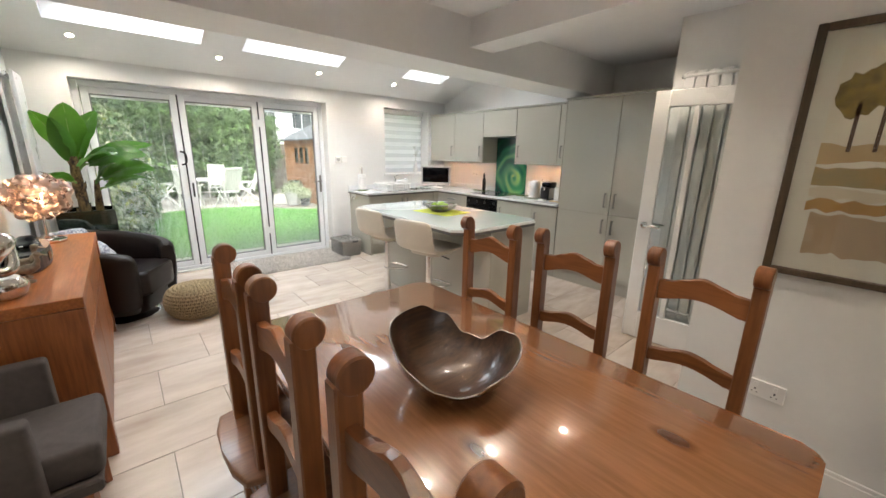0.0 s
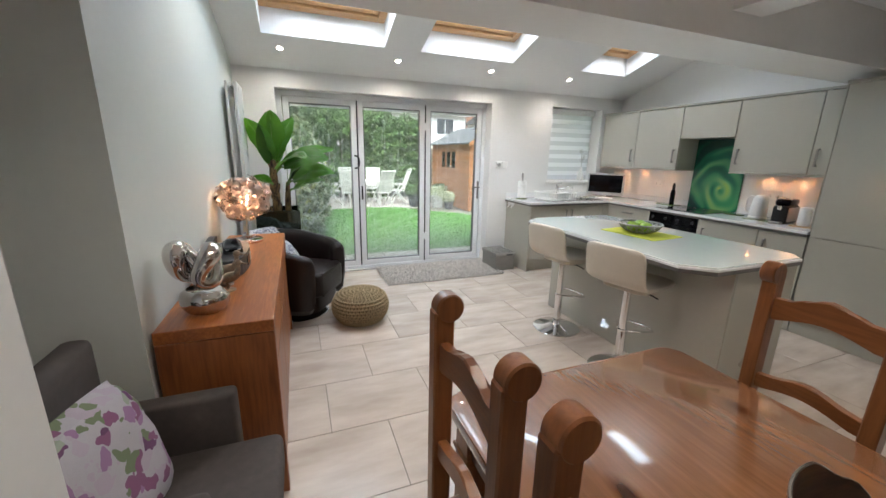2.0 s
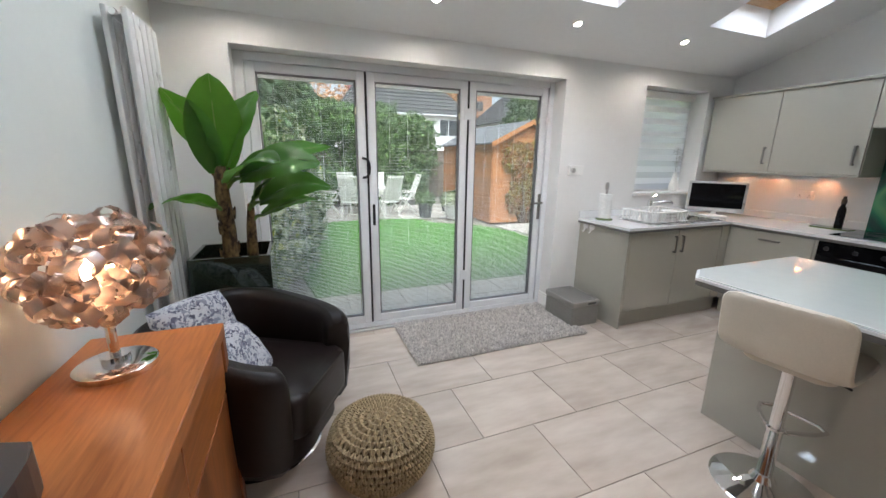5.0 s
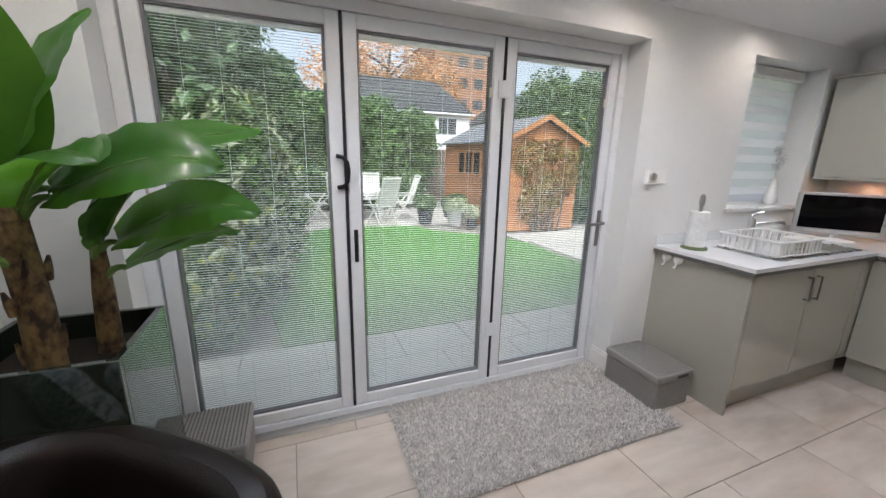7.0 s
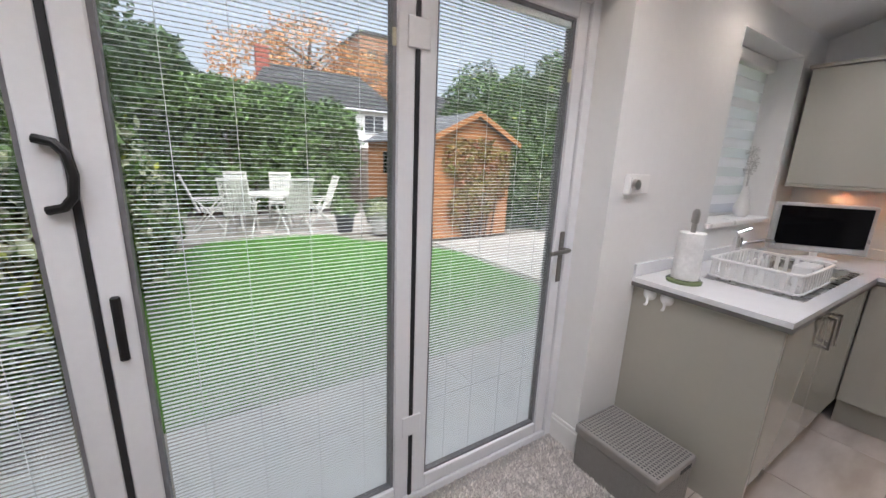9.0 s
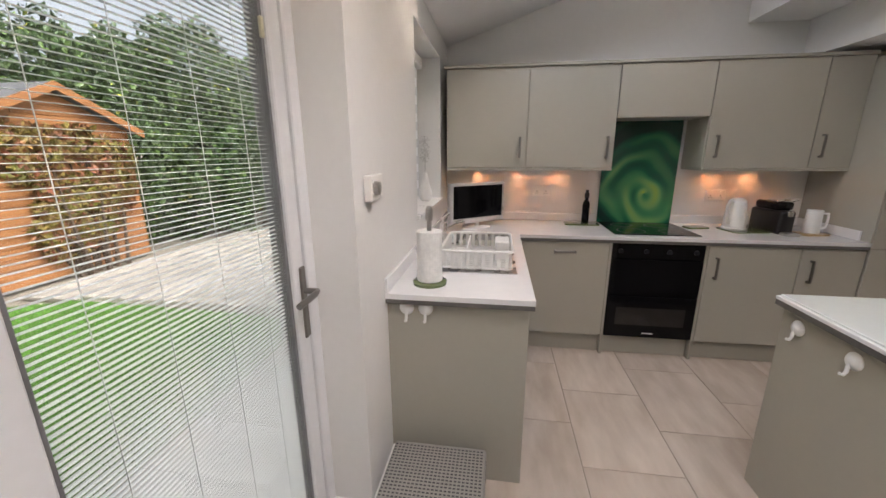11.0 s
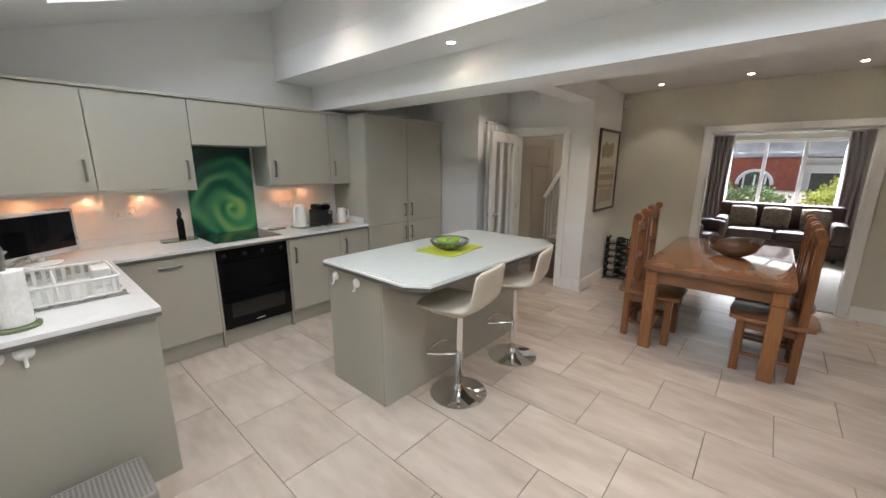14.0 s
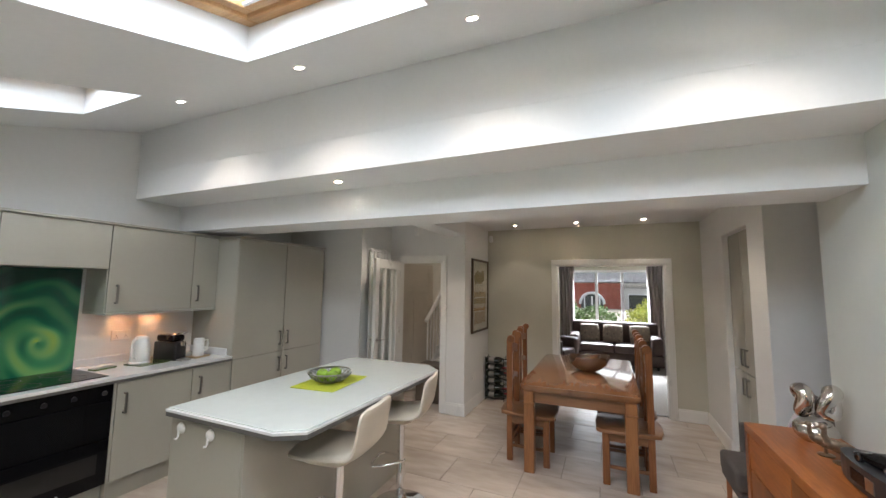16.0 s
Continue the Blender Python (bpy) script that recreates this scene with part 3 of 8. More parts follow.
yy, zz = m2("ADD", sep.outputs["Y"], 0.06), m2("ADD", sep.outputs["Z"], 0.16)
wob = n.new("ShaderNodeTexNoise")
wob.inputs["Scale"].default_value, wob.inputs["Detail"].default_value = 2.6, 1.0
l.new(co.outputs["Object"], wob.inputs["Vector"])
rad = m2("SQRT", m2("ADD", m2("MULTIPLY", yy, yy), m2("MULTIPLY", m2("MULTIPLY", zz, zz), 0.8)))
ang = m2("ARCTAN2", zz, yy)
rw = m2("ADD", rad, m2("MULTIPLY", wob.outputs["Fac"], 0.24))
swirl = m2("SINE", m2("ADD", m2("MULTIPLY", rw, 50.0), m2("MULTIPLY", ang, 1.0)))
swirl2 = m2("SINE", m2("SUBTRACT", m2("MULTIPLY", rw, 21.0), m2("MULTIPLY", ang, 1.0)))
val = m2("ADD", m2("MULTIPLY", m2("ADD", swirl, swirl2), 0.15), m2("SUBTRACT", 0.72, m2("MULTIPLY", rad, 1.45)))
rp = n.new("ShaderNodeValToRGB")
rp.color_ramp.elements[0].position, rp.color_ramp.elements[0].color = 0.0, (0.005, 0.05, 0.035, 1)
rp.color_ramp.elements[1].position, rp.color_ramp.elements[1].color = 1.0, (0.36, 0.56, 0.09, 1)
for p, c in ((0.3, (0.012, 0.14, 0.075, 1)), (0.5, (0.06, 0.29, 0.115, 1)), (0.7, (0.20, 0.44, 0.15, 1))):
    rp.color_ramp.elements.new(p).color = c
l.new(val, rp.inputs["Fac"])
l.new(rp.outputs["Color"], n["Principled BSDF"].inputs["Base Color"])
n["Principled BSDF"].inputs["Roughness"].default_value = 0.08
n["Principled BSDF"].inputs["Coat Weight"].default_value = 0.5
sb = part("splashback", boxes((-0.004, 0.004, -0.285, 0.285, -0.43, 0.43)), SPLASH)
sb.location = (XE - 0.018, 3.662, 1.30)
tagged(sb, "green glass splashback with a swirling rose pattern", "splashback")

# warm strip spots under the wall cabinets
PUCK = glow("warm_led", (1.0, 0.62, 0.28), 5.0)
for y in (4.95, 4.62, 4.28, 3.12, 2.85):
    pk = thing("cabinet_light", pose(4.44, y, 1.333), "small round warm light under the wall cabinet", "light", "under-cabinet lights")
    part("rim", lathe(bmesh.new(), [(0.032, 0), (0.032, -0.008), (0.024, -0.009), (0.024, -0.003)], 20), STEEL, pk)
    part("lens", lathe(bmesh.new(), [(0.0, -0.0042), (0.0235, -0.0042)], 20), PUCK, pk)
    spot_lamp("cabinet_light_lamp", (4.505, y, 1.322), 0.26, (1.0, 0.68, 0.38), 110, 0.012)

# island
isl = thing("island", I4, "sage kitchen island with a white overhanging top", "island")
IX0, IX1, IY0, IY1 = 2.285, 2.865, 1.97, 3.605
part("body", boxes((IX0 + 0.02, IX1 - 0.02, IY0 + 0.02, IY1 - 0.02, 0.0, 0.856)), SAGE_MATT, isl)
part("back_panel", boxes((IX0, IX0 + 0.019, IY0, IY1, 0, 0.856), bevel=0.001), SAGE, isl, "gloss sage back panel")
part("end_panel", boxes((IX0 + 0.0195, IX1, IY1 - 0.019, IY1, 0, 0.856), bevel=0.001), SAGE_MATT, isl)
part("end_panel", boxes((IX0 + 0.0195, IX1, IY0, IY0 + 0.019, 0, 0.856), bevel=0.001), SAGE_MATT, isl)
for i in range(3):
    a = IY0 + 0.02 + i * 0.532
    dd = part("door", boxes((IX1 - 0.0195, IX1 - 0.001, a + 0.002, a + 0.53, 0.12, 0.853), bevel=0.001), SAGE, isl)
    handle(dd, (IX1 - 0.001, a + 0.06, 0.72), "z", 0.15, (1, 0, 0))
shape = [(2.885, 3.632), (2.07, 3.632), (1.935, 3.545), (1.915, 2.05), (2.05, 1.925), (2.80, 1.925), (2.885, 2.0)]
part("edging", prism(bmesh.new(), [(2.4 + (x - 2.4) * 0.998, 2.78 + (y - 2.78) * 0.998) for x, y in reversed(shape)][::-1], 0.857, 0.879), EDGE_STRIP, isl, "dark grey lower edge")
part("top", prism(bmesh.new(), shape, 0.8795, 0.894, bevel=0.002), QUARTZ, isl, "white speckled top")
GLASS_TOP = material("glass_top", (0.74, 0.80, 0.78), 0.04, scale=14, vary=0.02, fine=200, coat=1.0, rough_vary=0.02)
part("glass_top", prism(bmesh.new(), [(2.4 + (x - 2.4) * 0.985, 2.78 + (y - 2.78) * 0.985) for x, y in shape], 0.8945, 0.902, bevel=0.002), GLASS_TOP, isl, "clear glass sheet on the top")

# hooks
PLASTIC = material("white_plastic", (0.78, 0.78, 0.76), 0.3, scale=10, vary=0.02)


def hook(m, label):
    h = thing("suction_hook", m, label, "hook", "white hooks")
    part("cup", lathe(bmesh.new(), [(0.030, 0), (0.031, 0.004), (0.024, 0.013), (0.012, 0.019), (0.0, 0.020)], 20), PLASTIC, h, smooth=True)
    part("peg", tube(bmesh.new(), [(0, 0, 0.012), (0, -0.02, 0.018), (0, -0.038, 0.018), (0, -0.050, 0.025), (0, -0.046, 0.036)], 0.006, 8), PLASTIC, h, smooth=True)


for y in (5.135, 5.055):
    hook(pose(2.69, y, 0.835, 90, 0, -90), "white plastic suction hook on the sage end panel")
for x in (2.775, 2.535):
    hook(pose(x, IY1, 0.80, 90, 0, 180), "white plastic suction hook on the island end panel")

# ---- things on the worktop ----
mat_ = thing("place_mat", pose(2.44, 2.78, 0.902, 0, 0, 6), "lime green woven place mat on the island", "place mat")
LIME = material("lime_felt", (0.42, 0.47, 0.03), 0.8, scale=30, vary=0.1, fine=300, bump=0.4, bump_scale=500)
part("mat", prism(bmesh.new(), rounded(0.34, 0.46, 0.012), 0, 0.004), LIME, mat_)
fb = thing("fruit_bowl", pose(2.44, 2.79, 0.9065), "pierced grey metal fruit bowl on the green mat", "bowl")
PEWTER = material("pewter", (0.30, 0.30, 0.27), 0.3, 0.9, scale=30, vary=0.15, fine=150, bump=0.1)
bm = bmesh.new()
lathe(bm, [(0.001, 0), (0.06, 0.0), (0.062, 0.005), (0.001, 0.006)], 28)
for k in range(22):
    a = 2 * math.pi * k / 22
    for s in (1, -1):
        pts = []
        for j in range(9):
            t = j / 8
            r = 0.058 + 0.095 * math.sin(t * 1.35)
            pts.append((r * math.cos(a + s * t * 0.42), r * math.sin(a + s * t * 0.42), 0.006 + 0.065 * t ** 1.5))
        tube(bm, pts, 0.0042, 5)
tube(bm, [(0.152 * math.cos(a), 0.152 * math.sin(a), 0.072) for a in np.linspace(0, 2 * math.pi, 41)[:-1]], 0.006, 6, True)
part("basket", bm, PEWTER, fb, smooth=True)
APPLE = material("green_apple", (0.17, 0.36, 0.03), 0.15, scale=9, vary=0.2, second=(0.30, 0.45, 0.06), fine=80, coat=0.4)
STALK = material("apple_stalk", (0.07, 0.04, 0.02), 0.8)
for dx, dy, r in ((-0.05, 0.045, 0.042), (0.045, 0.035, 0.044), (0.0, -0.055, 0.043)):
    ap = thing("apple", pose(2.44 + dx, 2.79 + dy, 0.916, random.uniform(-20, 20), random.uniform(-20, 20)), "shiny green apple in the fruit bowl", "apple", "apples in the bowl")
    part("flesh", lathe(bmesh.new(), [(0.001, 0.006), (r * 0.4, 0.0), (r * 0.85, r * 0.4), (r, r), (r * 0.93, r * 1.45), (r * 0.55, r * 1.78), (r * 0.2, r * 1.7), (0.001, r * 1.58)], 24), APPLE, ap, smooth=True)
    part("stalk", rod(bmesh.new(), (0, 0, r * 1.58), (0.004, 0, r * 1.95), 0.0015, 0.001, 6), STALK, ap)

tv = thing("television", pose(4.13, 4.93, 0.9, 0, 0, -52), "small silver flat television on the worktop corner", "television")
part("case", boxes((-0.245, 0.245, -0.02, 0.03, 0.045, 0.345), bevel=0.008, seg=2), material("silver_plastic", (0.50, 0.50, 0.49), 0.3, 0.3, scale=10, vary=0.03), tv)
part("screen", boxes((-0.222, 0.222, -0.0225, -0.02, 0.085, 0.326)), BLACK_GLASS, tv, "black switched-off screen")
part("speaker_strip", boxes((-0.17, 0.17, -0.0225, -0.02, 0.055, 0.075)), GREYTEXT, tv)
part("foot", lathe(bmesh.new(), [(0.12, 0), (0.12, 0.006), (0.05, 0.014), (0.02, 0.02), (0.02, 0.06), (0.0, 0.06)], 28, Matrix.Diagonal((1, 0.6, 1, 1))), PLASTIC, tv, smooth=True)

bt = thing("oil_bottle", pose(4.40, 4.07, 0.912), "black oil dispenser bottle on a green board", "bottle")
part("bottle", lathe(bmesh.new(), [(0.026, 0), (0.028, 0.005), (0.028, 0.14), (0.024, 0.165), (0.014, 0.185), (0.014, 0.2)], 20), BLACK_GLASS, bt, smooth=True)
part("cap", lathe(bmesh.new(), [(0.017, 0.2), (0.018, 0.205), (0.018, 0.235), (0.012, 0.242), (0.012, 0.262), (0.0, 0.264)], 20), BLACK, bt, smooth=True)
OLIVE = material("olive_glass", (0.13, 0.17, 0.07), 0.15, scale=10, vary=0.1, coat=0.4)


def slab(name, x, y, w, d, mat, label, h=0.011, rz=0, z=0.9003, cat="board"):
    ob = part(name, prism(bmesh.new(), rounded(w, d, min(w, d) * 0.12), 0, h, bevel=0.002), mat)
    ob.matrix_world = pose(x, y, z, 0, 0, rz)
    return tagged(ob, label, cat)


slab("glass_board", 4.38, 4.10, 0.12, 0.26, OLIVE, "small green glass board under the bottle")
slab("spoon_rest", 4.33, 3.27, 0.09, 0.16, OLIVE, "green glass spoon rest beside the hob", 0.012, 10, cat="spoon rest")
slab("work_board", 4.27, 2.98, 0.22, 0.26, OLIVE, "green glass board under the kettle", 0.006, 8)
WOODB = wood("board_wood", (0.50, 0.36, 0.20), (0.38, 0.25, 0.12), "y")
slab("coaster_board", 4.18, 2.60, 0.13, 0.17, WOODB, "small wooden board under the milk frother", 0.012, 10)

kt = thing("kettle", pose(4.29, 3.03, 0.907, 0, 0, 120), "white electric kettle on a green board", "kettle")
part("base", lathe(bmesh.new(), [(0.075, 0), (0.078, 0.01), (0.07, 0.02), (0.0, 0.02)], 24), PLASTIC, kt, smooth=True)
part("jug", lathe(bmesh.new(), [(0.070, 0.021), (0.073, 0.03), (0.066, 0.13), (0.056, 0.20), (0.05, 0.215), (0.03, 0.228), (0.0, 0.23)], 28), PLASTIC, kt, smooth=True)
part("handle", tube(bmesh.new(), [(0.05, 0, 0.205), (0.085, 0, 0.215), (0.108, 0, 0.18), (0.108, 0, 0.10), (0.095, 0, 0.06), (0.066, 0, 0.05)], 0.010, 8), PLASTIC, kt, smooth=True)
part("spout", prism(bmesh.new(), [(-0.02, 0.0), (0.02, 0.0), (0.0, 0.03)], -0.012, 0.012, pose(-0.05, 0, 0.19, 0, 90, 90)), PLASTIC, kt)
part("gauge", boxes((-0.012, 0.012, -0.0725, -0.066, 0.06, 0.16), bevel=0.002), GREYTEXT, kt, "grey water gauge")

cf = thing("coffee_machine", pose(4.27, 2.80, 0.9, 0, 0, 8), "black and steel capsule coffee machine", "coffee machine")
part("body", boxes((-0.13, 0.14, -0.055, 0.055, 0.0, 0.165), bevel=0.018, seg=3), BLACK, cf, smooth=True)
part("head", boxes((-0.10, 0.11, -0.058, 0.058, 0.165, 0.225), bevel=0.02, seg=3), BLACK_GLASS, cf, smooth=True)
part("side_panel", boxes((-0.10, 0.13, -0.061, -0.056, 0.02, 0.15), bevel=0.002), STEEL, cf, "brushed steel side panel")
part("spout", rod(bmesh.new(), (-0.135, 0, 0.13), (-0.135, 0, 0.165), 0.018, 0.02, 16), CHROME, cf)
part("drip_tray", boxes((-0.2, -0.13, -0.045, 0.045, 0.0, 0.02), bevel=0.004), STEEL, cf)
part("lever", tube(bmesh.new(), [(-0.08, -0.055, 0.23), (-0.12, -0.05, 0.242), (-0.13, 0, 0.245), (-0.12, 0.05, 0.242), (-0.08, 0.055, 0.23)], 0.007, 8), CHROME, cf, smooth=True)
mf = thing("milk_frother", pose(4.18, 2.60, 0.9125), "white milk frother jug with a handle", "jug")
part("jug", lathe(bmesh.new(), [(0.045, 0), (0.047, 0.004), (0.045, 0.15), (0.042, 0.16), (0.0, 0.163)], 24), PLASTIC, mf, smooth=True)
part("handle", tube(bmesh.new(), [(0.0, -0.042, 0.135), (0, -0.085, 0.135), (0, -0.09, 0.09), (0, -0.082, 0.04), (0, -0.045, 0.035)], 0.008, 8), PLASTIC, mf, smooth=True)

# sockets
SLOT = material("socket_slots", (0.05, 0.05, 0.05), 0.6)


def double_socket(m, label):
    s = thing("wall_socket", m, label, "socket", "double sockets")
    part("plate", boxes((-0.073, 0.073, -0.009, 0, -0.043, 0.043), bevel=0.003), WHITE, s)
    for dx in (-0.036, 0.036):
        part("switch", boxes((dx - 0.008, dx + 0.008, -0.0125, -0.009, 0.012, 0.032), bevel=0.001), WHITE, s)
        bm = boxes((dx - 0.003, dx + 0.003, -0.0098, -0.0092, -0.008, 0.002), (dx - 0.013, dx - 0.006, -0.0098, -0.0092, -0.022, -0.018), (dx + 0.006, dx + 0.013, -0.0098, -0.0092, -0.022, -0.018))
        part("pin_holes", bm, SLOT, s)


double_socket(pose(XE, 4.41, 1.15, 0, 0, -90), "white double socket on the kitchen wall")
double_socket(pose(XE, 3.06, 1.13, 0, 0, -90), "white double socket above the kettle")
double_socket(pose(2.25, 0.16, 0.40, 0, 0, -90), "white double socket low on the wall under the picture")

# dish rack
rk = thing("dish_rack", pose(3.23, 4.87, 0.9066, 0, 0, 0), "white plastic dish rack on the sink drainer", "dish rack")
bm = bmesh.new()
W2, D2, H2 = 0.215, 0.17, 0.095
for sx in (-1, 1):
    for i in range(9):
        y = -D2 + 0.02 + i * (2 * D2 - 0.04) / 8
        box(bm, sx * W2 - 0.003, sx * W2 + 0.003, y - 0.008, y + 0.008, 0.01, H2)
for sy in (-1, 1):
    for i in range(11):
        x = -W2 + 0.02 + i * (2 * W2 - 0.04) / 10
        box(bm, x - 0.008, x + 0.008, sy * D2 - 0.003, sy * D2 + 0.003, 0.01, H2)
for i in range(12):
    x = -W2 + 0.02 + i * (2 * W2 - 0.04) / 11
    box(bm, x - 0.005, x + 0.005, -D2, D2, 0.006, 0.012)
part("basket", bm, PLASTIC, rk)
for z in (0.012, H2):
    part("rim", tube(bmesh.new(), [(x, y, z) for x, y in rounded(2 * W2 + 0.012, 2 * D2 + 0.012, 0.03, 4)], 0.007 if z > 0.05 else 0.005, 6, True), PLASTIC, rk, smooth=True)
for i in range(4):
    part("plate_arch", tube(bmesh.new(), [(-0.13 + i * 0.08 + 0.026 * math.cos(a), 0.05, 0.03 + 0.07 * math.sin(a) ** 0.7 if 0 < a < math.pi else 0.012) for a in np.linspace(0, math.pi, 11)], 0.005, 6), PLASTIC, rk, smooth=True)
cut = part("cutlery_pot", boxes((-0.06, 0.08, -0.165, -0.09, 0.012, 0.11), bevel=0.006), PLASTIC, rk)
for i in range(12):
    part("hole", rod(bmesh.new(), (-0.045 + (i % 6) * 0.02, -0.1662, 0.045 + (i // 6) * 0.03), (-0.045 + (i % 6) * 0.02, -0.165, 0.045 + (i // 6) * 0.03), 0.006, None, 10), SLOT, cut)

pt = thing("paper_towel_holder", pose(2.82, 5.06, 0.9), "paper towel roll on a green-based steel holder", "paper towels")
part("base", lathe(bmesh.new(), [(0.075, 0), (0.076, 0.012), (0.07, 0.016), (0, 0.016)], 28), OLIVE, pt, smooth=True)
part("roll", lathe(bmesh.new(), [(0.02, 0.018), (0.055, 0.018), (0.056, 0.02), (0.056, 0.235), (0.054, 0.238), (0.02, 0.238)], 28), material("paper_towel", (0.82, 0.82, 0.80), 0.9, bump=0.12, bump_scale=140), pt)
part("rod", lathe(bmesh.new(), [(0.011, 0.016), (0.011, 0.28), (0.016, 0.285), (0.016, 0.33), (0.008, 0.345), (0, 0.346)], 16), STEEL, pt, smooth=True)

# thermostat and switch
th = thing("thermostat", pose(2.53, YN, 1.345), "white and grey thermostat box on the wall", "thermostat")
part("case", boxes((-0.05, 0.035, -0.028, 0, -0.045, 0.045), bevel=0.006, seg=2), WHITE, th)
part("dial", rod(bmesh.new(), (-0.012, -0.045, 0), (-0.012, -0.028, 0), 0.022, 0.024, 24), STEEL, th)
part("display", boxes((-0.04, -0.036, -0.0285, -0.0275, -0.03, 0.03)), GREYTEXT, th)
part("side_plate", boxes((0.045, 0.13, -0.012, 0, -0.043, 0.043), bevel=0.003), WHITE, th)

# kitchen window with a striped roller blind
wd = thing("window_1", I4, "white framed kitchen window with a closed striped blind", "window", "", "structure")
part("window_frame", frame_x(bmesh.new(), WX0, WX1, 5.42, 5.48, WZ0, WZ1, 0.06), UPVC, wd)
pn = part("pane", boxes((WX0 + 0.06, WX1 - 0.06, 5.448, 5.454, WZ0 + 0.06, WZ1 - 0.06)), PANE, wd)
pn.visible_shadow = False
part("window_sill", boxes((WX0 - 0.02, WX1 + 0.02, YN - 0.02, 5.42, WZ0 - 0.025, WZ0 + 0.003), bevel=0.004), WHITE, wd)
bl = thing("roller_blind", I4, "white day-and-night roller blind with translucent stripes", "blind")
SHEER = bpy.data.materials.new("sheer_stripe")
SHEER.use_nodes = True
n, l = SHEER.node_tree.nodes, SHEER.node_tree.links
n.remove(n["Principled BSDF"])
df, tl, mx = n.new("ShaderNodeBsdfDiffuse"), n.new("ShaderNodeBsdfTranslucent"), n.new("ShaderNodeMixShader")
df.inputs["Color"].default_value = tl.inputs["Color"].default_value = (0.93, 0.94, 0.95, 1)
mx.inputs[0].default_value = 0.95
l.new(df.outputs[0], mx.inputs[1])
l.new(tl.outputs[0], mx.inputs[2])
l.new(mx.outputs[0], n["Material Output"].inputs["Surface"])
DENSE = SHEER.copy()
DENSE.node_tree.nodes["Mix Shader"].inputs[0].default_value = 0.45
voile, vm = n.new("ShaderNodeBsdfTransparent"), n.new("ShaderNodeMixShader")
vm.inputs[0].default_value = 0.22
l.new(mx.outputs[0], vm.inputs[1])
l.new(voile.outputs[0], vm.inputs[2])
l.new(vm.outputs[0], n["Material Output"].inputs["Surface"])
nb = 15
for i in range(nb):
    z0 = WZ0 + 0.02 + i * (WZ1 - WZ0 - 0.10) / nb
    hgt = (WZ1 - WZ0 - 0.10) / nb
    part("stripe", boxes((WX0 + 0.025, WX1 - 0.025, 5.385 + 0.003 * (i % 2), 5.387 + 0.003 * (i % 2), z0, z0 + hgt)), DENSE if i % 2 else SHEER, bl)
part("cassette", boxes((WX0 + 0.012, WX1 - 0.012, 5.345, 5.415, WZ1 - 0.08, WZ1 - 0.004), bevel=0.015, seg=3), WHITE, bl)
part("bottom_bar", boxes((WX0 + 0.022, WX1 - 0.022, 5.378, 5.394, WZ0 + 0.004, WZ0 + 0.02), bevel=0.003), WHITE, bl)
vs = thing("vase", pose(3.98, 5.30, WZ0 + 0.003), "white vase with wire dandelion stems on the sill", "vase")
part("pot", lathe(bmesh.new(), [(0.03, 0), (0.045, 0.02), (0.05, 0.06), (0.03, 0.12), (0.016, 0.19), (0.018, 0.2), (0.012, 0.2)], 24), WHITE, vs, smooth=True)
for k, (dx, dz) in enumerate(((0.03, 0.36), (-0.02, 0.42), (0.0, 0.31))):
    st = part("stem", tube(bmesh.new(), [(0, 0, 0.15), (dx * 0.5, 0, 0.25), (dx, 0, dz)], 0.0016, 5), STEEL, vs)
    bm = bmesh.new()
    for j in range(40):
        v = Vector((random.gauss(0, 1), random.gauss(0, 1), random.gauss(0, 1))).normalized() * 0.036
        rod(bm, (dx, 0, dz), Vector((dx, 0, dz)) + v, 0.0007, None, 4, False)
        bmesh.ops.create_icosphere(bm, subdivisions=1, radius=0.003, matrix=Matrix.Translation(Vector((dx, 0, dz)) + v))
    part("seed_head", bm, STEEL, st, "wire seed head")

# ---- dining end ----
TABLE_X = wood("waxed_pine_table", (0.27, 0.118, 0.048), (0.19, 0.08, 0.032), "y", 5, 0.24, 0.9, 2.6, 0.05)
for nd in TABLE_X.node_tree.nodes:
    if nd.bl_idname == "ShaderNodeTexVoronoi":
        nd.voronoi_dimensions = "2D"
CHAIR_Z = wood("waxed_pine_upright", (0.25, 0.095, 0.030), (0.15, 0.052, 0.016), "z", 6, 0.33, 0.2, 3.2, 0.15)
CHAIR_Y = wood("waxed_pine_rail", (0.25, 0.095, 0.030), (0.15, 0.052, 0.016), "y", 6, 0.33, 0.2, 3.2, 0.15)
CHAIR_X = wood("waxed_pine_seat", (0.24, 0.11, 0.046), (0.15, 0.063, 0.026), "x", 6, 0.33, 0.2, 2.6, 0.15)
TLEG = wood("waxed_pine_leg", (0.30, 0.13, 0.045), (0.20, 0.078, 0.027), "z", 6, 0.35, 0.2, 3.0, 0.1)

TX0, TX1, TY0, TY1, TZ = 0.365, 1.325, -0.06, 1.612, 0.745
tb = thing("dining_table", pose((TX0 + TX1) / 2, (TY0 + TY1) / 2, 0), "waxed pine farmhouse dining table with thick square legs", "table")
hx, hy = (TX1 - TX0) / 2, (TY1 - TY0) / 2
part("tabletop", prism(bmesh.new(), rounded(2 * hx, 2 * hy, 0.05), TZ - 0.035, TZ, bevel=0.008, seg=3), TABLE_X, tb, smooth=True)
part("top_moulding", prism(bmesh.new(), rounded(2 * hx - 0.03, 2 * hy - 0.03, 0.04), TZ - 0.052, TZ - 0.0355, bevel=0.006), TABLE_X, tb, smooth=True)
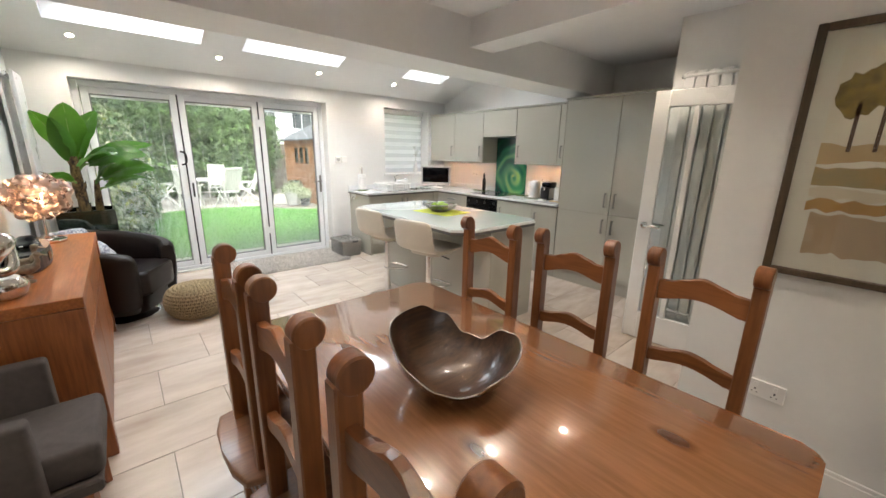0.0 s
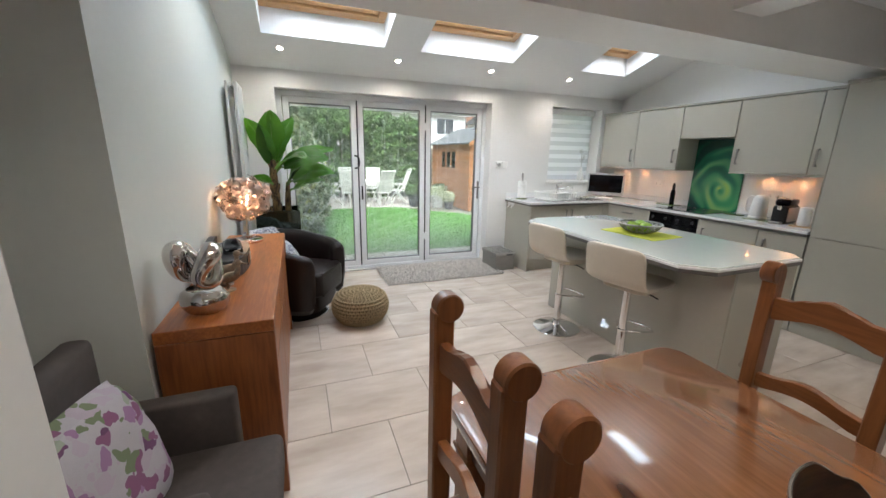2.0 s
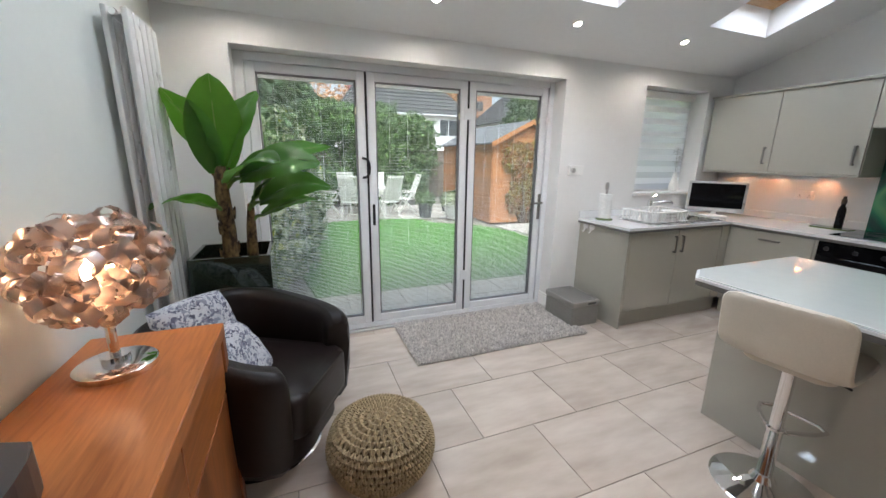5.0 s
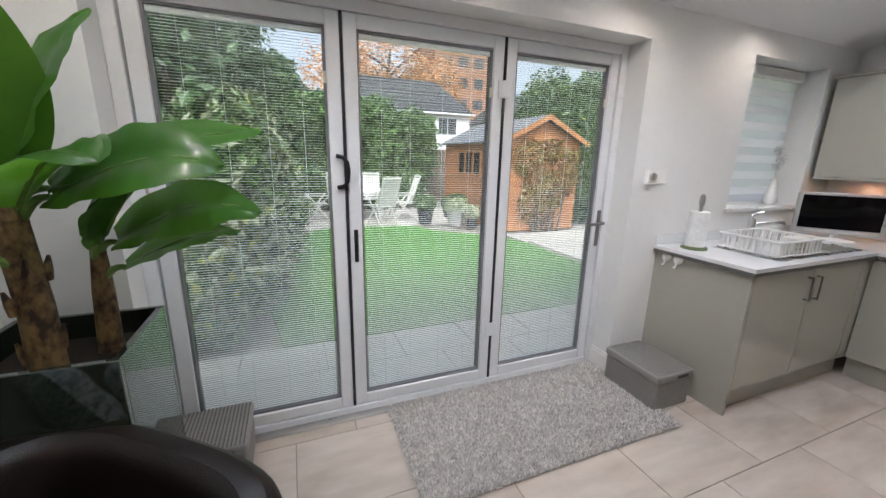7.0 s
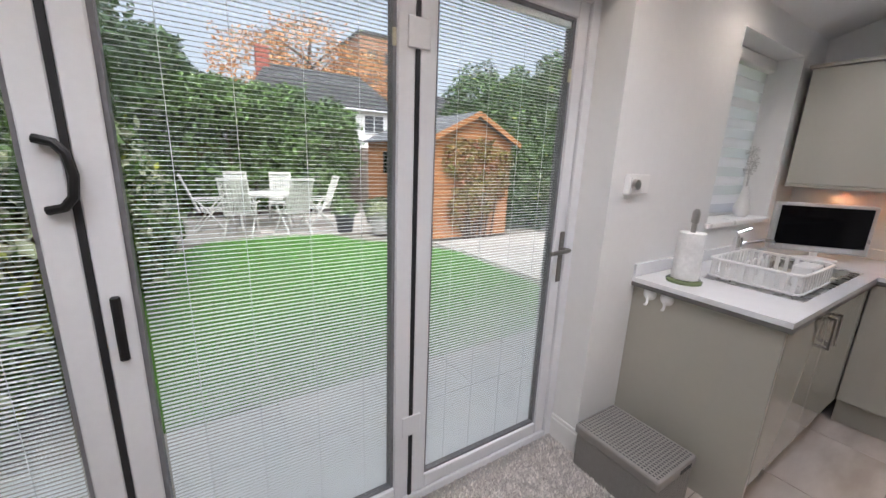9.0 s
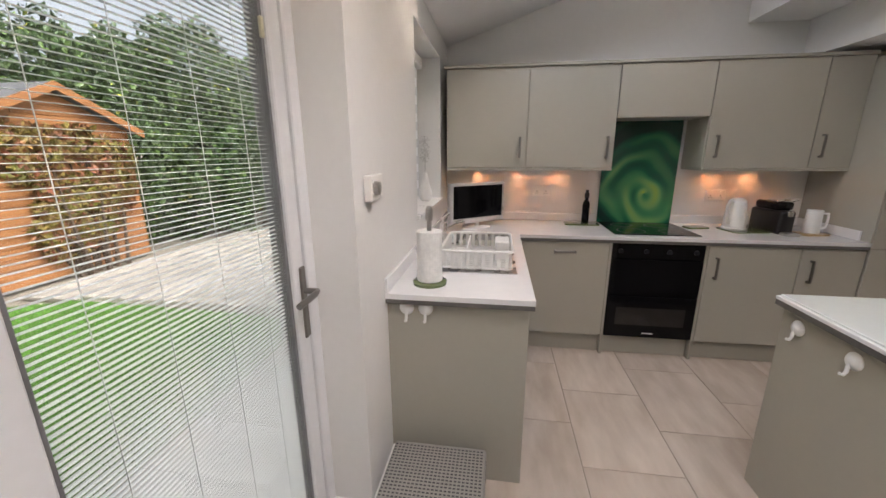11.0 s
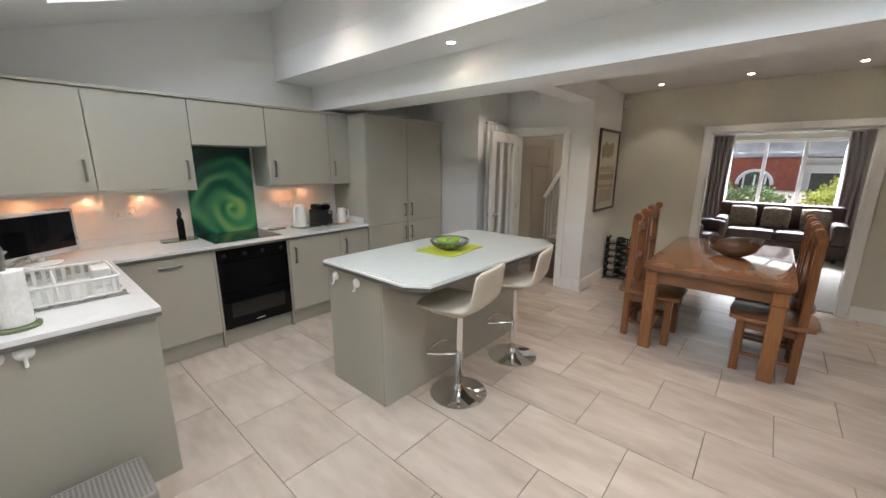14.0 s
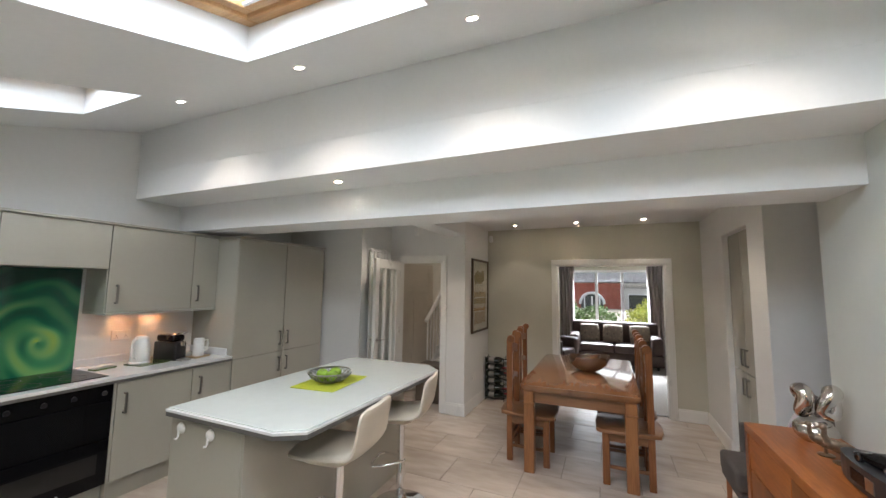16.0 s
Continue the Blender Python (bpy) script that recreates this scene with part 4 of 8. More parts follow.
for sx in (-1, 1):
    part("apron", boxes((sx * (hx - 0.055) - 0.012, sx * (hx - 0.055) + 0.012, -hy + 0.12, hy - 0.12, TZ - 0.15, TZ - 0.053), bevel=0.003), CHAIR_Y, tb)
for sy in (-1, 1):
    part("apron", boxes((-hx + 0.12, hx - 0.12, sy * (hy - 0.055) - 0.012, sy * (hy - 0.055) + 0.012, TZ - 0.15, TZ - 0.053), bevel=0.003), CHAIR_X, tb)
for sx in (-1, 1):
    for sy in (-1, 1):
        cx, cy = sx * (hx - 0.075), sy * (hy - 0.075)
        leg = part("leg", boxes((cx - 0.045, cx + 0.045, cy - 0.045, cy + 0.045, 0, TZ - 0.053), bevel=0.006), TLEG, tb)
        part("leg_collar", boxes((cx - 0.052, cx + 0.052, cy - 0.052, cy + 0.052, TZ - 0.165, TZ - 0.15), bevel=0.004), TLEG, leg)


def rail_mesh(y0, y1, z0, h, rise, x, thick, wave=0.0):
    """A shaped rail across a chair back: arched above and below."""
    bm = bmesh.new()
    top, bot = [], []
    for i in range(13):
        t = i / 12
        s = math.sin(math.pi * t)
        k = rise * s ** 1.6 - wave * math.sin(2 * math.pi * t) ** 2
        top.append((y0 + (y1 - y0) * t, z0 + h + k))
        bot.append((y0 + (y1 - y0) * t, z0 + rise * 0.9 * s ** 1.4))
    m = Matrix(((0, 0, 1, x), (1, 0, 0, 0), (0, 1, 0, 0), (0, 0, 0, 1)))
    return prism(bm, bot + top[::-1], -thick / 2, thick / 2, m, 0.004, 1)


def pine_chair():
    """Faces +x; the back posts stand at x = 0."""
    ch = thing("dining_chair", I4, "waxed pine ladder-back dining chair with scrolled posts", "chair", "chairs round the table")
    hw = 0.158
    seat = [(-0.095, -0.12), (-0.07, -0.2), (0.02, -0.225), (0.36, -0.235), (0.41, -0.2), (0.42, 0.0), (0.41, 0.2), (0.36, 0.235), (0.02, 0.225), (-0.07, 0.2), (-0.095, 0.12), (-0.10, 0.0)]
    part("seat", prism(bmesh.new(), seat, 0.415, 0.445, bevel=0.009, seg=3), CHAIR_X, ch, smooth=True)
    for s in (-1, 1):
        bm = bmesh.new()
        box(bm, -0.026, 0.026, s * hw - 0.021, s * hw + 0.021, 0.0, 1.10, 0.004)
        post = part("back_post", bm, CHAIR_Z, ch)
        bm = rod(bmesh.new(), (0.014, s * hw - 0.0225, 1.105), (0.014, s * hw + 0.0225, 1.105), 0.036, None, 24)
        edges = [e for e in bm.edges if len(e.link_faces) == 2 and any(len(f.verts) > 4 for f in e.link_faces)]
        bmesh.ops.bevel(bm, geom=edges, offset=0.004, segments=1, affect="EDGES")
        part("scroll", bm, CHAIR_Z, post, "rounded scroll end", smooth=True)
        part("leg", boxes((0.31, 0.365, s * 0.175 - 0.025, s * 0.175 + 0.025, 0, 0.414), bevel=0.004), CHAIR_Z, ch)
        part("side_rail", boxes((0.027, 0.309, s * 0.178 - 0.011, s * 0.178 + 0.011, 0.345, 0.414), bevel=0.002), CHAIR_X, ch)
        part("stretcher", boxes((0.027, 0.309, s * 0.178 - 0.012, s * 0.178 + 0.012, 0.13, 0.155), bevel=0.003), CHAIR_X, ch)
    part("top_rail", rail_mesh(-hw + 0.018, hw - 0.018, 0.945, 0.075, 0.035, 0.0, 0.026, 0.012), CHAIR_Y, ch)
    part("lower_rail", rail_mesh(-hw + 0.018, hw - 0.018, 0.69, 0.05, 0.032, 0.0, 0.026, 0.006), CHAIR_Y, ch)
    part("front_rail", boxes((0.325, 0.35, -0.15, 0.15, 0.345, 0.414), bevel=0.002), CHAIR_Y, ch)
    part("back_rail", boxes((-0.013, 0.013, -0.136, 0.136, 0.345, 0.414), bevel=0.002), CHAIR_Y, ch)
    for z in (0.20, 0.13):
        part("cross_stretcher", boxes((-0.011, 0.011, -0.136, 0.136, z, z + 0.025), bevel=0.003), CHAIR_Y, ch)
    return ch


first = pine_chair()
spots = [(0.295, 1.305, 0), (0.295, 0.855, 0), (0.298, 0.345, 0), (1.462, 1.235, 180), (1.525, 0.80, 184), (1.56, 0.325, 180)]
for x, y, a in spots[1:]:
    copy_thing(first, pose(x, y, 0, 0, 0, a))
first.matrix_world = pose(spots[0][0], spots[0][1], 0, 0, 0, 0)

# bowl on the table: a cut-away dark shell, silver outside
SHELL_OUT = material("hammered_pewter", (0.40, 0.38, 0.35), 0.22, 1.0, scale=40, vary=0.1, fine=200, bump=0.15, bump_scale=120)
SHELL_IN = wood("dark_lacquer_shell", (0.085, 0.042, 0.020), (0.025, 0.012, 0.007), "x", 14, 0.34, 0.2)
RIM = material("worn_silver_rim", (0.55, 0.52, 0.47), 0.25, 1.0)
bw = thing("decorative_bowl", pose(0.79, 0.75, TZ, 0, 0, 0), "dark lacquered metal bowl with a swooping cut rim", "bowl")
RIM_CURVE = ((0, 0.150), (25, 0.135), (50, 0.085), (72, 0.095), (95, 0.165), (120, 0.205), (165, 0.207), (190, 0.190), (215, 0.130), (240, 0.075), (265, 0.058), (282, 0.066), (288, 0.100), (310, 0.118), (335, 0.142), (360, 0.150))


def rim_height(a):
    a = (math.degrees(a) + 31) % 360
    for (a0, h0), (a1, h1) in zip(RIM_CURVE, RIM_CURVE[1:]):
        if a0 <= a <= a1:
            t = (a - a0) / (a1 - a0)
            return h0 + (h1 - h0) * t * t * (3 - 2 * t)
    return 0.15


def shell(scale, lift=0.0):
    """A deep round bowl cut off along the rim curve."""
    bm = bmesh.new()
    rows, seg, ring = 16, 96, []
    for j in range(rows + 1):
        line = []
        for i in range(seg):
            a = 2 * math.pi * i / seg
            end = math.acos(1 - rim_height(a) / 0.215)
            ph = 0.18 + (end - 0.18) * j / rows
            r = 0.205 * scale * math.sin(ph) ** 0.85
            z = lift + 0.215 * (1 - math.cos(ph)) - 0.0035
            line.append(bm.verts.new((r * math.cos(a) * 1.05, r * math.sin(a), z)))
        ring.append(line)
    for lo, hi in zip(ring, ring[1:]):
        for i in range(seg):
            k = (i + 1) % seg
            bm.faces.new((lo[i], lo[k], hi[k], hi[i]))
    bm.faces.new(list(reversed(ring[0])))
    edge = [v.co.copy() for v in ring[-1]]
    return bm, edge


bm, rim_out = shell(1.0)
part("outer_shell", bm, SHELL_OUT, bw, "hammered silver outside", smooth=True)
bm, rim_in = shell(0.975, 0.004)
bmesh.ops.reverse_faces(bm, faces=bm.faces)
part("inner_shell", bm, SHELL_IN, bw, "dark glossy lacquer inside", smooth=True)
part("rim", tube(bmesh.new(), [(a + b) / 2 for a, b in zip(rim_out, rim_in)], 0.003, 6, True), RIM, bw, "worn silver rim", smooth=True)

# framed picture
FRAME_W = wood("dark_oak_frame", (0.10, 0.065, 0.035), (0.05, 0.032, 0.018), "z", 8, 0.45, 0.1)
MOUNT = material("picture_mount", (0.72, 0.67, 0.59), 0.8, scale=6, vary=0.04, fine=90)
pc = thing("framed_picture", pose(2.25, -0.085, 1.475, 0, 0, -90), "tall dark-framed print of an autumn landscape", "picture")
PW, PH = 0.36, 0.50
bm = bmesh.new()
for d in ((-PW, -PW + 0.03, -PH, PH), (PW - 0.03, PW, -PH, PH), (-PW + 0.03, PW - 0.03, -PH, -PH + 0.03), (-PW + 0.03, PW - 0.03, PH - 0.03, PH)):
    box(bm, d[0], d[1], -0.028, -0.001, d[2], d[3], 0.004)
part("frame", bm, FRAME_W, pc, "dark oak frame")
part("mount", boxes((-PW + 0.03, PW - 0.03, -0.012, -0.006, -PH + 0.03, PH - 0.03)), MOUNT, pc, "cream card mount")


def print_mat(name, a, b, sc=9):
    return material(name, a, 0.85, scale=sc, vary=0.2, second=b, fine=40)


def daub(name, x0, x1, z0, z1, mat, rough_edge=0.008, depth=-0.0125):
    bm = bmesh.new()
    up = [(x0 + (x1 - x0) * i / 16, z1 + random.uniform(-1, 1) * rough_edge) for i in range(17)]
    dn = [(x0 + (x1 - x0) * i / 16, z0 + random.uniform(-1, 1) * rough_edge) for i in range(17)]
    vs = [bm.verts.new((x, depth, z)) for x, z in dn + up[::-1]]
    bm.faces.new(vs)
    return part(name, bm, mat, pc)


daub("painted_sky", -0.27, 0.27, 0.02, 0.40, print_mat("print_sky", (0.74, 0.68, 0.58), (0.66, 0.58, 0.47)))
daub("painted_field", -0.27, 0.27, -0.02, 0.05, print_mat("print_field", (0.56, 0.40, 0.22), (0.40, 0.27, 0.13)), 0.01, -0.0128)
daub("painted_field", -0.27, 0.27, -0.12, -0.04, print_mat("print_band", (0.45, 0.28, 0.10), (0.25, 0.22, 0.12)), 0.01, -0.0128)
daub("painted_path", -0.27, 0.27, -0.165, -0.125, print_mat("print_pale", (0.66, 0.57, 0.46), (0.58, 0.49, 0.38)), 0.01, -0.0128)
daub("painted_bank", -0.27, 0.27, -0.215, -0.17, print_mat("print_ochre", (0.50, 0.28, 0.08), (0.36, 0.19, 0.06)), 0.01, -0.013)
daub("painted_meadow", -0.25, 0.25, -0.39, -0.225, print_mat("print_dusty", (0.50, 0.36, 0.24), (0.40, 0.28, 0.18)), 0.012, -0.0128)
LEAFP = print_mat("print_leaves", (0.36, 0.26, 0.05), (0.10, 0.06, 0.025), 30)
for k, x in enumerate((-0.19, -0.12, 0.03, 0.12, -0.05)):
    bm = bmesh.new()
    c = [(x + (0.07 + 0.012 * random.uniform(-1, 1)) * math.cos(a), 0.235 + 0.03 * (k % 2) + 0.085 * math.sin(a) * (1 + 0.2 * random.uniform(-1, 1))) for a in np.linspace(0, 2 * math.pi, 22)[:-1]]
    bm.faces.new([bm.verts.new((u_, -0.0132 - 0.0002 * k, v_)) for u_, v_ in c])
    part("painted_tree", bm, LEAFP, pc)
    part("painted_trunk", boxes((x - 0.006, x + 0.006, -0.0132, -0.0129, 0.02, 0.2)), print_mat("print_trunk", (0.10, 0.05, 0.03), (0.06, 0.03, 0.02)), pc)
gl = part("glazing", boxes((-PW + 0.03, PW - 0.03, -0.0225, -0.0205, -PH + 0.03, PH - 0.03)), PANE, pc)
gl.visible_shadow = False

# wine rack
wr = thing("wine_rack", pose(2.09, -0.375, 0, 0, 0, 4), "black wire wine rack full of dark bottles", "wine rack")
WIRE = material("black_wire", (0.02, 0.02, 0.02), 0.4, 0.3)
for x in (-0.13, 0.13):
    for y in (-0.09, 0.09):
        part("post", rod(bmesh.new(), (x, y, 0.0), (x, y, 0.60), 0.006, None, 8), WIRE, wr)
for r in range(6):
    z = 0.07 + r * 0.095
    part("shelf_wire", tube(bmesh.new(), [(x, y, z - 0.04) for x, y in rounded(0.26, 0.18, 0.02, 2)], 0.004, 5, True), WIRE, wr)
BOTTLE = material("dark_bottle_glass", (0.012, 0.016, 0.010), 0.08, coat=0.4)
PAPER = material("bottle_label", (0.30, 0.28, 0.25), 0.8)
FOIL = [material("red_foil", (0.25, 0.02, 0.03), 0.35, 0.4), material("black_foil", (0.02, 0.02, 0.02), 0.35, 0.4), material("silver_foil", (0.5, 0.5, 0.5), 0.3, 0.8)]
for r in range(6):
    for c in range(2):
        m = pose(2.09, -0.375, 0, 0, 0, 4) @ pose(0.14, -0.045 + 0.09 * c, 0.072 + r * 0.095, 0, -90, 0)
        b_ = thing("wine_bottle", m, "dark wine bottle lying in the wire rack", "bottle", "wine bottles")
        part("bottle", lathe(bmesh.new(), [(0.001, 0.004), (0.034, 0.0), (0.037, 0.006), (0.037, 0.18), (0.03, 0.21), (0.014, 0.235), (0.014, 0.30), (0.0, 0.3)], 16), BOTTLE, b_, smooth=True)
        part("label", lathe(bmesh.new(), [(0.0374, 0.05), (0.0376, 0.05), (0.0376, 0.13), (0.0374, 0.13)], 16), PAPER, b_)
        part("capsule", lathe(bmesh.new(), [(0.0148, 0.245), (0.0152, 0.303), (0.0, 0.304)], 12), FOIL[(r * 2 + c) % 3], b_)

# built-in cupboard in the dining wall
cb = thing("built_in_cupboard", I4, "gloss sage cupboard built into the dining wall", "cabinet")
part("body", boxes((-1.1, -0.56, CY0 + 0.002, CY1 - 0.002, 0.102, CZ - 0.002)), SAGE_MATT, cb)
mid = (CY0 + CY1) / 2
for a, b in ((CY0, mid), (mid, CY1)):
    for z0, z1, hz in ((0.11, 0.86, 0.74), (0.865, CZ - 0.01, 1.0)):
        dd = part("door", boxes((-0.558, -0.538, a + 0.003, b - 0.003, z0, z1 - 0.003), bevel=0.0015), SAGE, cb)
        handle(dd, (-0.538, mid + (0.045 if a == mid else -0.045), hz), "z", 0.15, (1, 0, 0))

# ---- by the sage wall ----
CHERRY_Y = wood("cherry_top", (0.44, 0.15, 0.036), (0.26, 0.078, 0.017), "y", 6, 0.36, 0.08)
# same cherry, darkened: the shade on the upright faces is in the colour
CHERRY_Z = wood("cherry_shaded", (0.30, 0.10, 0.028), (0.16, 0.048, 0.013), "z", 6, 0.38, 0.06)
side = thing("sideboard", I4, "warm cherry wood sideboard against the sage wall", "sideboard")
QX0, QX1, QY0, QY1, QZ = -0.532, -0.135, 2.17, 3.89, 0.826
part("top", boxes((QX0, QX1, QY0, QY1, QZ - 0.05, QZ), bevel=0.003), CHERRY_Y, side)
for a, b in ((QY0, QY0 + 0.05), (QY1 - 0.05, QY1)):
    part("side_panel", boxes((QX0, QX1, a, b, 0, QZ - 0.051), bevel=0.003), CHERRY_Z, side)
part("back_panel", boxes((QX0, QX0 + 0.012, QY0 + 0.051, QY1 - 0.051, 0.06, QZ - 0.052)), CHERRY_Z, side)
part("base_rail", boxes((QX0 + 0.02, QX1 - 0.03, QY0 + 0.051, QY1 - 0.051, 0.03, 0.08), bevel=0.002), CHERRY_Y, side)
w3 = (QY1 - QY0 - 0.104) / 3
for i in range(3):
    a = QY0 + 0.052 + i * w3
    part("drawer_front", boxes((QX1 - 0.03, QX1 - 0.008, a + 0.003, a + w3 - 0.003, 0.585, QZ - 0.058), bevel=0.002), CHERRY_Y, side)
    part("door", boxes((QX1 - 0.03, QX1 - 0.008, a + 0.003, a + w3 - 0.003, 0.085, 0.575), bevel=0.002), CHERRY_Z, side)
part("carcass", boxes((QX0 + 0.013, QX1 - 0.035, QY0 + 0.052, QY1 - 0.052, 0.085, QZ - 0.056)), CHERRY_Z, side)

# ribbon lamp
lm = thing("table_lamp", Matrix.Translation((-0.37, 3.64, QZ)) @ Matrix.Diagonal((1.17, 1.17, 1.17, 1)), "chrome table lamp with a ball of curled metal ribbons", "lamp")
part("base", lathe(bmesh.new(), [(0.083, 0), (0.085, 0.004), (0.085, 0.016), (0.08, 0.02), (0.03, 0.022), (0.03, 0.04), (0.0, 0.041)], 36), CHROME, lm, smooth=True)
part("stem", rod(bmesh.new(), (0, 0, 0.04), (0, 0, 0.17), 0.011, None, 16), CHROME, lm)
RIBBON = material("rose_silver_ribbon", (0.62, 0.52, 0.46), 0.28, 0.75, scale=10, vary=0.1)
rng = random.Random(7)
C = Vector((0, 0, 0.265))
for k in range(140):
    sh = bmesh.new()
    z = 1 - 2 * (k + 0.5) / 140
    a = k * 2.39996
    nrm = Vector((math.sqrt(1 - z * z) * math.cos(a), math.sqrt(1 - z * z) * math.sin(a), z * 0.9))
    c = C + nrm * (0.125 + rng.uniform(-0.02, 0.015))
    q = nrm.to_track_quat("Z", "Y") @ Euler((rng.uniform(-0.8, 0.8), rng.uniform(-0.8, 0.8), rng.uniform(0, 6.28))).to_quaternion()
    r, w = rng.uniform(0.022, 0.032), rng.uniform(0.024, 0.034)
    prev = None
    for j in range(8):
        t = j / 7 * rng.uniform(4.0, 4.6)
        p = [c + q @ Vector((r * math.cos(t), s * w / 2 + 0.004 * t, r * math.sin(t) * 0.9)) for s in (-1, 1)]
        cur = [sh.verts.new(v) for v in p]
        if prev:
            sh.faces.new((prev[0], prev[1], cur[1], cur[0]))
        prev = cur
    bmesh.ops.solidify(sh, geom=sh.faces[:], thickness=0.0008)
    part("ribbon", sh, RIBBON, lm, smooth=True)
bulb = part("bulb", lathe(bmesh.new(), [(0.012, 0.17), (0.014, 0.2), (0.03, 0.245), (0.03, 0.265), (0.018, 0.288), (0.0, 0.295)], 20), glow("lit_bulb", (1.0, 0.62, 0.34), 24.0), lm, "lit warm bulb", smooth=True)

# dark hexagonal music player with a model car on it
SLATE = material("slate_plastic", (0.028, 0.03, 0.034), 0.35, scale=20, vary=0.1, fine=200, bump=0.05)
st = thing("music_player", pose(-0.39, 2.965, QZ), "dark grey music player with a bowed front on the sideboard", "music player")
outline = [(-0.095, -0.20), (0.03, -0.245)] + [(0.045 + 0.052 * math.cos(radians(a)), 0.235 * math.sin(radians(a))) for a in range(-75, 76, 15)] + [(0.0, 0.245), (-0.095, 0.20)]
part("case", prism(bmesh.new(), outline, 0.008, 0.10, bevel=0.004), SLATE, st)
part("foot_plate", prism(bmesh.new(), [(x * 0.9, y * 0.9) for x, y in outline], 0, 0.0075), BLACK, st)
wing = part("back_wing", prism(bmesh.new(), [(-0.19, 0.0), (0.22, 0.0), (0.28, 0.13), (0.22, 0.135), (0.10, 0.118), (-0.06, 0.098), (-0.19, 0.07)], -0.138, -0.098, Matrix(((0, 0, 1, 0), (1, 0, 0, 0), (0, 1, 0, 0), (0, 0, 0, 1))), 0.004), SLATE, st, "raised ribbed back")
for k in range(9):
    part("rib", boxes((-0.0975, -0.0945, -0.20 + k * 0.012, -0.194 + k * 0.012, 0.02, 0.095)), BLACK, wing)
part("display", boxes((0.0945, 0.0985, -0.075, 0.015, 0.028, 0.075), bevel=0.001), BLACK_GLASS, st, "dark display window")
part("front_strip", boxes((0.0945, 0.0985, 0.02, 0.07, 0.028, 0.075), bevel=0.001), STEEL, st, "steel front strip")
mc = thing("model_car", pose(-0.37, 2.96, QZ + 0.10, 0, 0, -80), "shiny black model sports car on the music player", "model car")


def car_body(stations):
    """Loft of rounded sections: (x, half width, sill, waist, roof half width, roof)."""
    bm, rows = bmesh.new(), []
    for x, w, z0, z1, rw_, z2 in stations:
        half = [(0.0, z0), (w * 0.85, z0), (w, z0 + 0.004), (w, z1 - 0.003), (w * 0.94, z1), (rw_, (z1 + z2) / 2 + 0.001), (rw_ * 0.82, z2 - 0.001), (0.0, z2)]
        rows.append([bm.verts.new((x, y, z)) for y, z in half] + [bm.verts.new((x, -y, z)) for y, z in half[-2:0:-1]])
    for lo, hi in zip(rows, rows[1:]):
        for j in range(len(lo)):
            k = (j + 1) % len(lo)
            bm.faces.new((lo[j], lo[k], hi[k], hi[j]))
    bm.faces.new(rows[0][::-1])
    bm.faces.new(rows[-1])
    bmesh.ops.recalc_face_normals(bm, faces=bm.faces)
    return bm


subdiv(part("body", car_body([(-0.105, 0.034, 0.016, 0.034, 0.022, 0.036), (-0.095, 0.042, 0.011, 0.040, 0.030, 0.043), (-0.065, 0.045, 0.009, 0.043, 0.033, 0.052), (-0.030, 0.045, 0.009, 0.042, 0.034, 0.064), (0.005, 0.045, 0.009, 0.041, 0.034, 0.065), (0.035, 0.045, 0.009, 0.040, 0.033, 0.050), (0.050, 0.045, 0.009, 0.038, 0.034, 0.042), (0.085, 0.043, 0.010, 0.033, 0.032, 0.036), (0.105, 0.036, 0.015, 0.026, 0.024, 0.028)]), BLACK_GLASS, mc, smooth=True))
for x in (-0.065, 0.065):
    for y in (-0.040, 0.040):
        wh = part("wheel", rod(bmesh.new(), (x, y - 0.007, 0.017), (x, y + 0.007, 0.017), 0.017, None, 20), BLACK, mc)
        part("rim", rod(bmesh.new(), (x, y - 0.0078, 0.017), (x, y + 0.0078, 0.017), 0.011, None, 14), CHROME, wh)
for y in (-0.028, 0.028):
    part("headlight", boxes((0.094, 0.1035, y - 0.008, y + 0.008, 0.021, 0.028), bevel=0.002), CHROME, mc, "clear headlight")

# chrome knot sculpture
# chrome with the dark room's reflection put into a lower base colour
DARK_CHROME = material("darkened_chrome", (0.66, 0.63, 0.60), 0.05, 1.0, scale=3, vary=0.03, rough_vary=0.03)
sc = thing("sculpture", pose(-0.40, 2.35, QZ, 0, 0, 0), "polished chrome heart-shaped looped sculpture on the sideboard", "sculpture")
bm = bmesh.new()


def loop(bm, centre, tall, wide, thick, lean, turn):
    """A fat closed loop, thicker at its top, leaning to one side."""
    m = Matrix.Translation(centre) @ pose(0, 0, 0, 0, lean, turn)
    pts, rad_ = [], []
    for i in range(48):
        t = 2 * math.pi * i / 48
        pts.append(m @ Vector((wide * math.sin(t), 0.014 * math.sin(2 * t), tall * math.cos(t))))
        rad_.append(thick * (0.9 + 0.22 * math.cos(t)))
    tube(bm, pts, thick, 24, True, rad_)


loop(bm, (-0.052, 0.020, 0.195), 0.062, 0.030, 0.036, -24, 38)
loop(bm, (0.038, -0.028, 0.185), 0.064, 0.032, 0.036, 20, 62)
for sx, sy, rise in ((1, 1, 0.016), (1, -1, -0.010)):
    lathe(bm, [(0.035, 0.0), (0.066, 0.006), (0.088, 0.030), (0.092, 0.055), (0.086, 0.075), (0.066, 0.090), (0.030, 0.082), (0.0, 0.075)], 36, pose(0.002, -0.014 * sy, 0, 3 * sy, 6, 0) @ Matrix.Diagonal((0.95, 0.78, 1 + rise * 6, 1)))
for v in bm.verts:
    v.co.z = max(v.co.z, 0.0)
